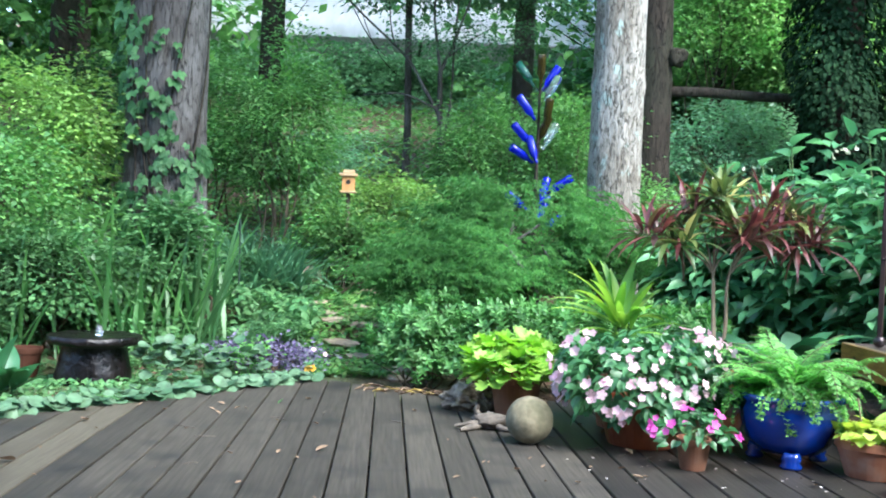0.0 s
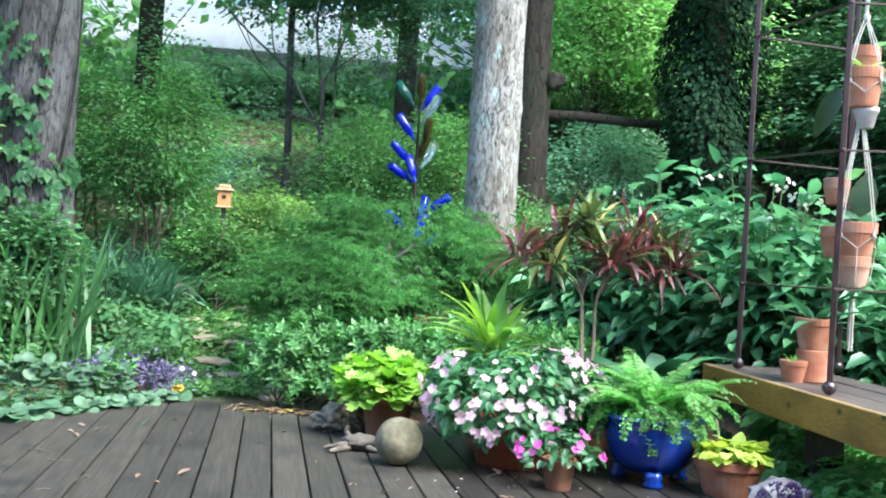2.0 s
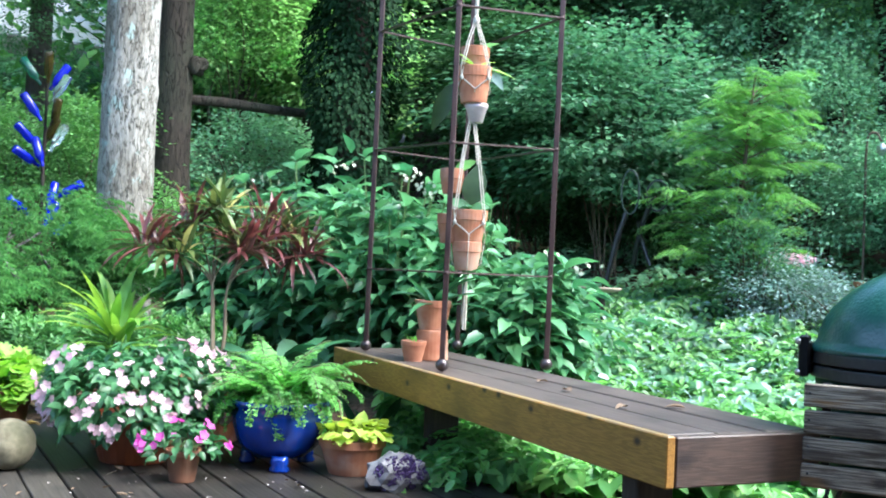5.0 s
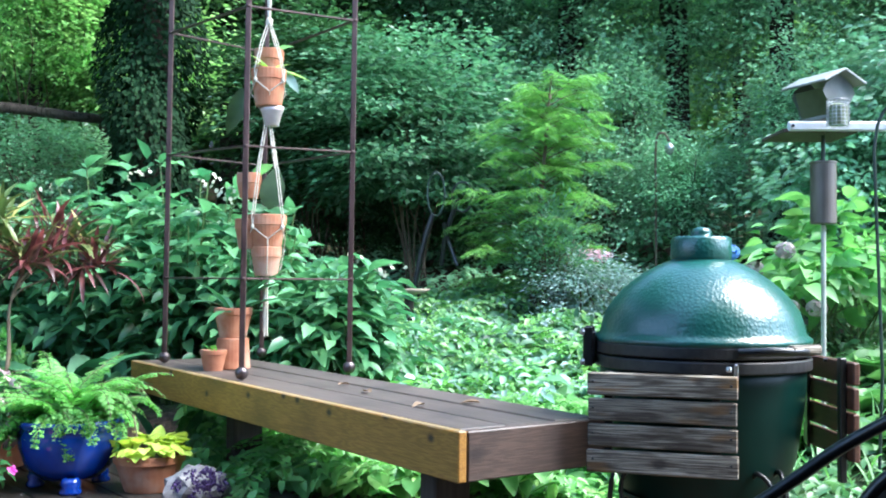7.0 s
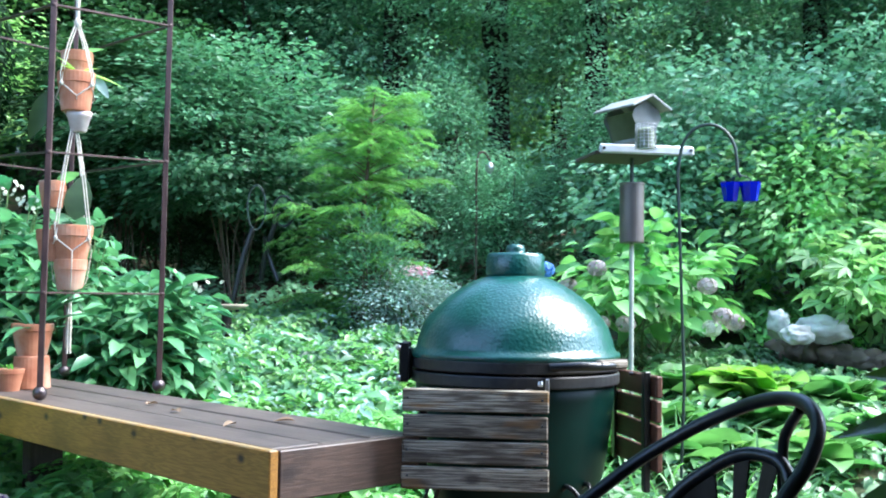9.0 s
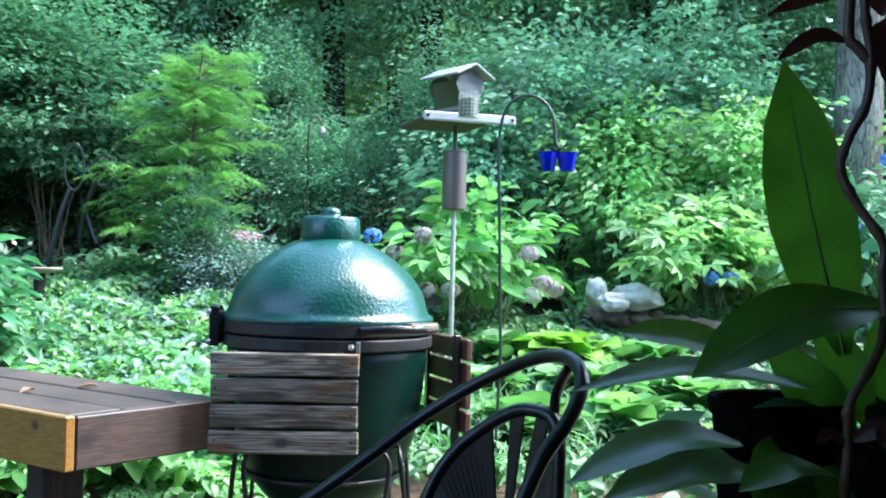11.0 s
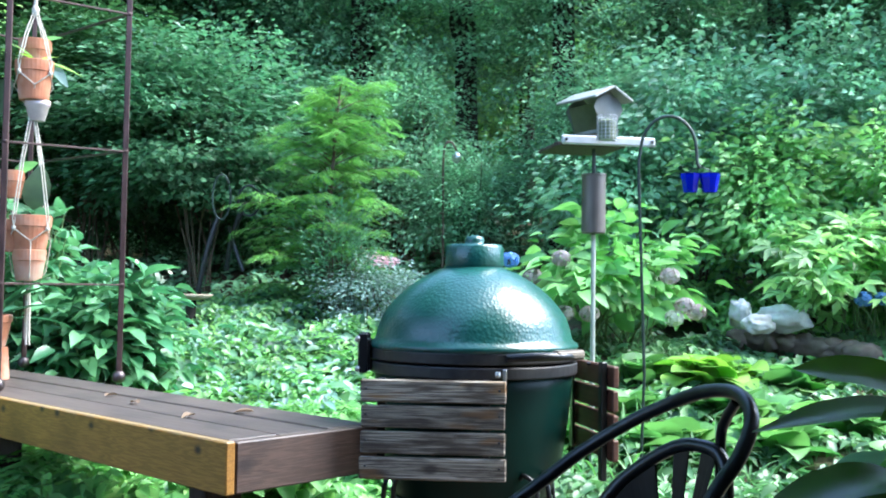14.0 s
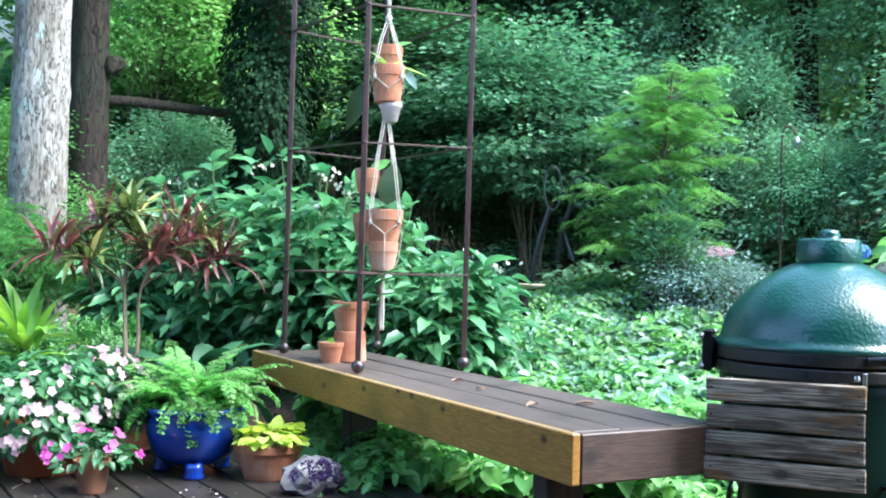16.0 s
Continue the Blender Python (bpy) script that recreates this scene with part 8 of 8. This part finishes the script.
for i, (ox, z, ang, k) in enumerate(BOT):
    a = radians(ang)
    yy = -0.03 if i % 3 else 0.04
    m = pose(ox, yy, z - b0) @ Matrix.Rotation(math.pi / 2 - a, 4, "Y") @ Matrix.Rotation(radians(20 * math.sin(3 * i)), 4, "X")
    bm = lathe([(0.013, -0.045), (0.015, -0.04), (0.013, -0.03), (0.014, -0.005), (0.028, 0.025), (0.035, 0.045), (0.035, 0.19), (0.031, 0.199), (0.012, 0.193)], 18)
    bm.transform(m)
    part("bottle", bm, M[k + "_glass"], bt, k + " glass bottle", True)
    bm2 = tubes("prong", [([(0, yy * 0.5, z - b0 - 0.08), tuple(m @ Vector((0, 0, 0.1)))], 0.004, 5)], M["iron"])
    part("prong", bm2, None, bt)

# ---- the garden behind the bench ----
def hosta(label, az, r, n, L, W_, mat, group="hostas", th=(25, 70), name="hosta"):
    x, y = polar(az, r)
    ob = thing(name, label, "plant", (x, y, gz(x, y) - 0.02), 0, group)
    P = np.concatenate([rng.normal(size=(n, 2)) * 0.05, np.zeros((n, 1))], 1)
    q = rng.random(n)
    part("foliage", arch_mesh("foliage", mat, P=P, az=rng.random(n) * 360, L=L * 0.9 * (0.75 + 0.4 * q), W=1.25 * W_ * (0.75 + 0.4 * rng.random(n)), th=th[0] + (th[1] - th[0]) * q, bend=45 + 45 * rng.random(n), profile="heart", fold=0.24, twist=rng.normal(size=n) * 18, ripple=0.10), None, ob)
    return ob


GREEN_H, GOLD_H = "hosta with broad glossy green leaves", "hosta with bright golden-green leaves"
for az, r, n, L, W_, k in ((58, 5.2, 26, 0.50, 0.17, 0), (61.5, 5.7, 26, 0.52, 0.18, 0), (64.5, 5.1, 26, 0.5, 0.18, 0), (67.5, 5.8, 26, 0.52, 0.18, 0), (70.0, 5.2, 26, 0.5, 0.17, 0), (73.5, 5.7, 26, 0.5, 0.17, 0), (56.0, 5.9, 24, 0.48, 0.16, 0), (66.0, 6.5, 28, 0.62, 0.22, 1), (62.5, 6.6, 24, 0.5, 0.17, 0), (70.5, 6.6, 24, 0.5, 0.16, 0), (76.5, 5.0, 24, 0.45, 0.15, 0)):
    hosta((GREEN_H, GOLD_H)[k], az, r, n + 8, L * 0.78, W_ * 0.95, (G["hosta"], G["hosta_gold"])[k], th=(8, 62))
for az, r, n, L, W_, k in ((48.5, 5.0, 22, 0.30, 0.10, 0), (45.5, 5.6, 22, 0.30, 0.10, 0), (43.0, 5.3, 20, 0.42, 0.15, 0), (40.5, 5.7, 20, 0.42, 0.15, 0), (38.0, 5.2, 24, 0.30, 0.10, 0), (46.5, 6.2, 24, 0.34, 0.12, 0), (36.0, 6.1, 24, 0.34, 0.12, 0)):
    hosta((GREEN_H, GOLD_H)[k], az, r, n, L, W_, (G["hosta"], G["hosta_gold"])[k], th=(12, 55))
for az, r in ((44.6, 7.0), (46.2, 7.2), (45.6, 6.6), (47.6, 6.9)):
    hosta("hosta with white-edged pale leaves", az, r, 28, 0.30, 0.09, G["varieg"], "variegated hostas")
cover("mixed_groundcover", "mixed bright green groundcover of many leaves behind the bench", 25, 52, 4.0, 6.6, 5600, 0.22, 0.105, G["hosta"], HEART)
cover("mixed_groundcover", "small light leaves among the broad ones behind the bench", 25, 54, 3.9, 6.8, 6500, 0.26, 0.058, G["moph"], OV)
cover("mixed_groundcover", "mixed blue-green groundcover sloping up to the trees", 26, 56, 5.6, 9.2, 8500, 0.28, 0.11, G["mid"], OV)
cover("mixed_groundcover", "fine bright leaves on the slope below the trees", 26, 56, 5.8, 9.2, 9000, 0.32, 0.065, G["hosta"], OV)
cover("fern_groundcover", "lacy fern patches in the groundcover", 28, 50, 4.2, 7.5, 2200, 0.28, 0.20, G["fern"], FEATHER)
cover("mixed_groundcover", "leafy groundcover under the hydrangeas", 52, 90, 3.9, 8.2, 9000, 0.18, 0.085, G["under"], OV)
cover("pale_groundcover", "pale variegated leaves lighting the groundcover", 30, 50, 5.2, 8.6, 2600, 0.30, 0.07, G["varieg"], OV)
# the bench's shade is put into these leaves by the darker green
cover("under_bench_fern", "low ferns and leaves under the bench", 24, 56, 3.3, 4.2, 260, 0.06, 0.09, G["under"], FEATHER)
cover("under_bench_leaves", "shaded small leaves and seedlings under the bench", 24, 58, 3.2, 4.3, 360, 0.04, 0.05, G["under"], HEART)


def mophead(label, az, r, radii, zc, nleaf, leaf, heads, mat, shape=None):
    """A hydrangea bush: big leaves and round heads of florets."""
    x, y = polar(az, r)
    ob = thing("hydrangea", label, "shrub", (x, y, gz(x, y)), 0, "flowering hydrangeas")
    part("branchwork", tubes("branchwork", stems_to((0, 0, zc), np.asarray(radii) * 0.9, 24, 0.007, spread=0.15), M["green_stem"]), None, ob)
    leaf_crown("foliage", mat, shape or ovate(0.62, 0.25), (0, 0, zc), radii, nleaf // 6, 6, 0.09, leaf, ob, low=-0.5, up=0.5)
    for i, (dx, dz, k) in enumerate(heads):
        c = np.array((0, 0, zc)) + np.array((dx[0], dx[1], dz))
        d = unit(90)
        f = part("flower_head", scatter("flower_head", FLOWER, c + d * 0.062 * np.array((1, 1, 0.8)), np.cross(d, unit(90)), d, 0.016, F[k]), None, ob, {"blue": "round blue flower head", "faded": "faded brownish flower head", "cream": "creamy flower head"}[k])
    return ob


def hd(az, r, taz, tr, dz, k):
    a, b = polar(az, r), polar(taz, tr)
    return ((b[0] - a[0], b[1] - a[1]), dz, k)


mophead("hydrangea bush with fading and blue flower heads", 60.5, 7.3, (0.85, 0.6, 0.62), 0.55, 620, 0.15, [hd(60.5, 7.3, 54.9, 6.8, 0.13, "blue"), hd(60.5, 7.3, 57.8, 6.7, 0.14, "faded"), hd(60.5, 7.3, 63.8, 6.7, 0.03, "faded"), hd(60.5, 7.3, 56.8, 6.7, -0.20, "blue"), hd(60.5, 7.3, 58.0, 6.65, -0.22, "faded"), hd(60.5, 7.3, 59.4, 6.65, -0.22, "faded"), hd(60.5, 7.3, 64.6, 6.7, -0.16, "faded"), hd(60.5, 7.3, 65.2, 6.75, -0.20, "faded"), hd(60.5, 7.3, 56.2, 6.75, 0.02, "faded"), hd(60.5, 7.3, 64.0, 6.7, -0.24, "cream")], G["moph"])
mophead("oak-leaved hydrangea with bright green leaves", 73.2, 8.25, (0.95, 0.55, 0.58), 0.62, 720, 0.16, [hd(73.2, 8.25, 73.6, 7.65, -0.20, "blue"), hd(73.2, 8.25, 74.6, 7.65, -0.19, "blue")], G["sunny"], palmate(5, 0.32, 95, 0.2))
mophead("hydrangea bush with blue flower heads by the grey trunk", 81.5, 8.2, (0.8, 0.5, 0.6), 0.65, 420, 0.14, [hd(81.5, 8.2, 82.4, 7.7, 0.55, "blue"), hd(81.5, 8.2, 80.6, 7.7, 0.1, "blue"), hd(81.5, 8.2, 79.6, 7.7, 0.3, "cream")], G["bright"])
# rocks and ledge
for az, r, rad, seed in ((67.4, 7.75, (0.085, 0.08, 0.11), 41), (69.6, 7.75, (0.19, 0.14, 0.10), 42), (68.4, 7.3, (0.11, 0.08, 0.07), 43)):
    px, py = polar(az, r)
    ob = thing("rock", "pale rounded boulder on the garden ledge", "rock", (px, py, gz(px, py) + 0.33), 20 * seed, "ledge rocks")
    part("stone", lumpy(rad, seed, 0.27, 1.5, 4), M["rock"], ob, smooth=True)
for k in range(9):
    px, py = polar(67.5 + 0.75 * k, 8.0 - 0.03 * k)
    ob = thing("ledge_stone", "flat brown ledge stone in the low wall", "stone", (px, py, gz(px, py) + 0.12), 17 * k, "ledge stones")
    part("stone", lumpy((0.15, 0.11, 0.085), 60 + k, 0.35, 1.6, 3), M["ledge"], ob, smooth=True)

# pink flowers, sculpture, birdbath, back hook
px, py = polar(47.0, 9.2)
ob = thing("pink_flowers", "patch of pink garden phlox", "flowers", (px, py, gz(px, py)), 0)
leaf_crown("foliage", G["mid"], KITE_W, (0, 0, 0.25), (0.4, 0.3, 0.25), 50, 26, 0.08, 0.06, ob)
P, out = clumps((0, -0.05, 0.50), (0.22, 0.14, 0.07), 16, 18, 0.035, 0.5, 0.0, 0.6)
part("blooms", scatter("blooms", FLOWER, P, np.cross(out, unit(len(P))), out + np.array((0, -0.3, 0.6)), 0.02, F["pink"]), None, ob)
px, py = polar(38.4, 8.7)
sc = thing("metal_sculpture", "dark metal tripod garden sculpture with an oval ring", "sculpture", (px, py, gz(px, py)))
s0 = gz(px, py)
def S3(u, w, z):
    return (u * 0.78 + w * 0.62, -u * 0.62 + w * 0.78, z - s0)
part("leg", tubes("leg", [(spline([S3(-0.17, 0, 0.80), S3(-0.10, 0, 1.15), S3(-0.02, 0, 1.42)], 6), (0.022,) * 13, 8)], M["black_metal"]), None, sc)
part("leg", tubes("leg", [(spline([S3(0.06, 0.1, 0.98), S3(0.10, 0.05, 1.25), S3(0.20, 0, 1.56)], 6), (0.022,) * 13, 8)], M["black_metal"]), None, sc)
part("leg", tubes("leg", [(spline([S3(0.20, 0.0, 0.98), S3(0.12, 0.05, 1.2), S3(0.08, 0, 1.35)], 6), (0.018,) * 13, 8)], M["black_metal"]), None, sc)
part("leg", tubes("leg", [([S3(-0.02, 0.15, s0 - 0.1), S3(-0.17, 0, 0.82)], 0.018, 8)], M["black_metal"]), None, sc)
part("ring", tubes("ring", [([S3(0.01 + 0.075 * math.cos(a), 0, 1.60 + 0.19 * math.sin(a)) for a in np.linspace(0, 6.2832, 33)], 0.008, 8)], M["pole_dark"]), None, sc, "oval metal ring")
part("ring", tubes("ring", [([S3(0.24 + 0.09 * math.cos(a), 0.05, 1.58 + 0.13 * math.sin(a)) for a in np.linspace(0, 6.2832, 33)], 0.009, 8)], M["black_metal"]), None, sc)
px, py = polar(37.0, 7.9)
bb = thing("birdbath", "low shallow brown birdbath dish among the leaves", "birdbath", (px, py, gz(px, py)))
s0 = 0.74 - gz(px, py)
part("stem", lathe([(0.06, -0.05), (0.04, 0.05), (0.04, s0)], 14), M["bark_dark"], bb, smooth=True)
part("dish", lathe([(0.04, s0), (0.13, s0 + 0.015), (0.165, s0 + 0.04), (0.16, s0 + 0.045), (0.10, s0 + 0.025)], 28), M["path_stone"], bb, smooth=True)
px, py = polar(50.8, 10.0)
hk = thing("shepherd_hook", "dark hook rod with a hanging ornament by the wood", "plant hook", (px, py, gz(px, py)))
s0 = 2.30 - gz(px, py)
part("rod", tubes("rod", [(spline([(0, 0, -0.1), (0, 0, 0.8), (0, 0, s0 - 0.1), (0.05, -0.05, s0), (0.09, -0.09, s0 - 0.08)], 6), 0.012, 8)], M["twig"]), None, hk)
part("ornament", lathe([(0.01, s0 - 0.22), (0.05, s0 - 0.17), (0.05, s0 - 0.13), (0.01, s0 - 0.09)], 12, (0.09, -0.09, 0)), M["steel"], hk, smooth=True)
px, py = polar(51.2, 8.6)
p = pot("terracotta bowl among the leaves", (px, py, gz(px, py) + 0.30), 0.13, 0.12)
part("plinth", tubes("plinth", [([(0, 0, -0.4), (0, 0, 0.0)], 0.08, 10)], M["path_stone"]), None, p)

# ---- the deck, board by board ----
deck = thing("floor", "weathered grey-brown wooden deck of long boards", "deck", (0, 0, 0), 0, "", "structure")
PITCH, GAP, THICK = 0.1415, 0.008, 0.036


def right_edge(y):
    """The deck's side beyond the bench."""
    return 2.55 if y > 4.45 else 2.28 + 0.27 * max(0, y - 3.1) / 1.35


joists = bmesh.new()
for jy in np.arange(-3.2, 4.4, 0.6):
    box(6.0, 0.04, 0.012, (-0.75, jy, -0.044), 0, into=joists)
part("joists", joists, M["post_wood"], deck)
x0 = -0.036 - PITCH * 33
k = 0
while x0 < 2.55:
    xl, xr = x0 + GAP / 2, min(x0 + PITCH - GAP / 2, 2.55)
    tops = (edge_y(xl), edge_y(xr))
    bottom = -3.4
    if xl > 2.2:
        bottom = max(bottom, 3.1 + (xr - 2.28) / 0.27 * 1.35) if xr > 2.28 else bottom
    cuts = [bottom]
    if k % 3 == 1:
        cuts.append(2.0 + 0.6 * (k % 2))
    cuts.append(None)
    for a, b in zip(cuts, cuts[1:]):
        ya = a + (0.002 if a != bottom else 0)
        yb = (tops[0], tops[1]) if b is None else (b - 0.002, b - 0.002)
        if min(yb) - ya < 0.05 or xr - xl < 0.03:
            continue
        bm = bmesh.new()
        bv = 0.0035
        lo_ = [bm.verts.new(p) for p in ((xl, ya, -THICK), (xr, ya, -THICK), (xr, yb[1], -THICK), (xl, yb[0], -THICK))]
        mi = [bm.verts.new(p) for p in ((xl, ya, -bv), (xr, ya, -bv), (xr, yb[1], -bv), (xl, yb[0], -bv))]
        hi = [bm.verts.new(p) for p in ((xl + bv, ya + bv, 0), (xr - bv, ya + bv, 0), (xr - bv, yb[1] - bv, 0), (xl + bv, yb[0] - bv, 0))]
        dz = 0.0012 * math.sin(k * 2.1)
        bm.faces.new(lo_[::-1]), bm.faces.new(hi)
        for i in range(4):
            j = (i + 1) % 4
            bm.faces.new((lo_[i], lo_[j], mi[j], mi[i])), bm.faces.new((mi[i], mi[j], hi[j], hi[i]))
        for v in bm.verts:
            v.co.z += dz
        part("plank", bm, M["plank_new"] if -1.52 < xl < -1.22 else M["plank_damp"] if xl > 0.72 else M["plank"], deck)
    x0 += PITCH
    k += 1
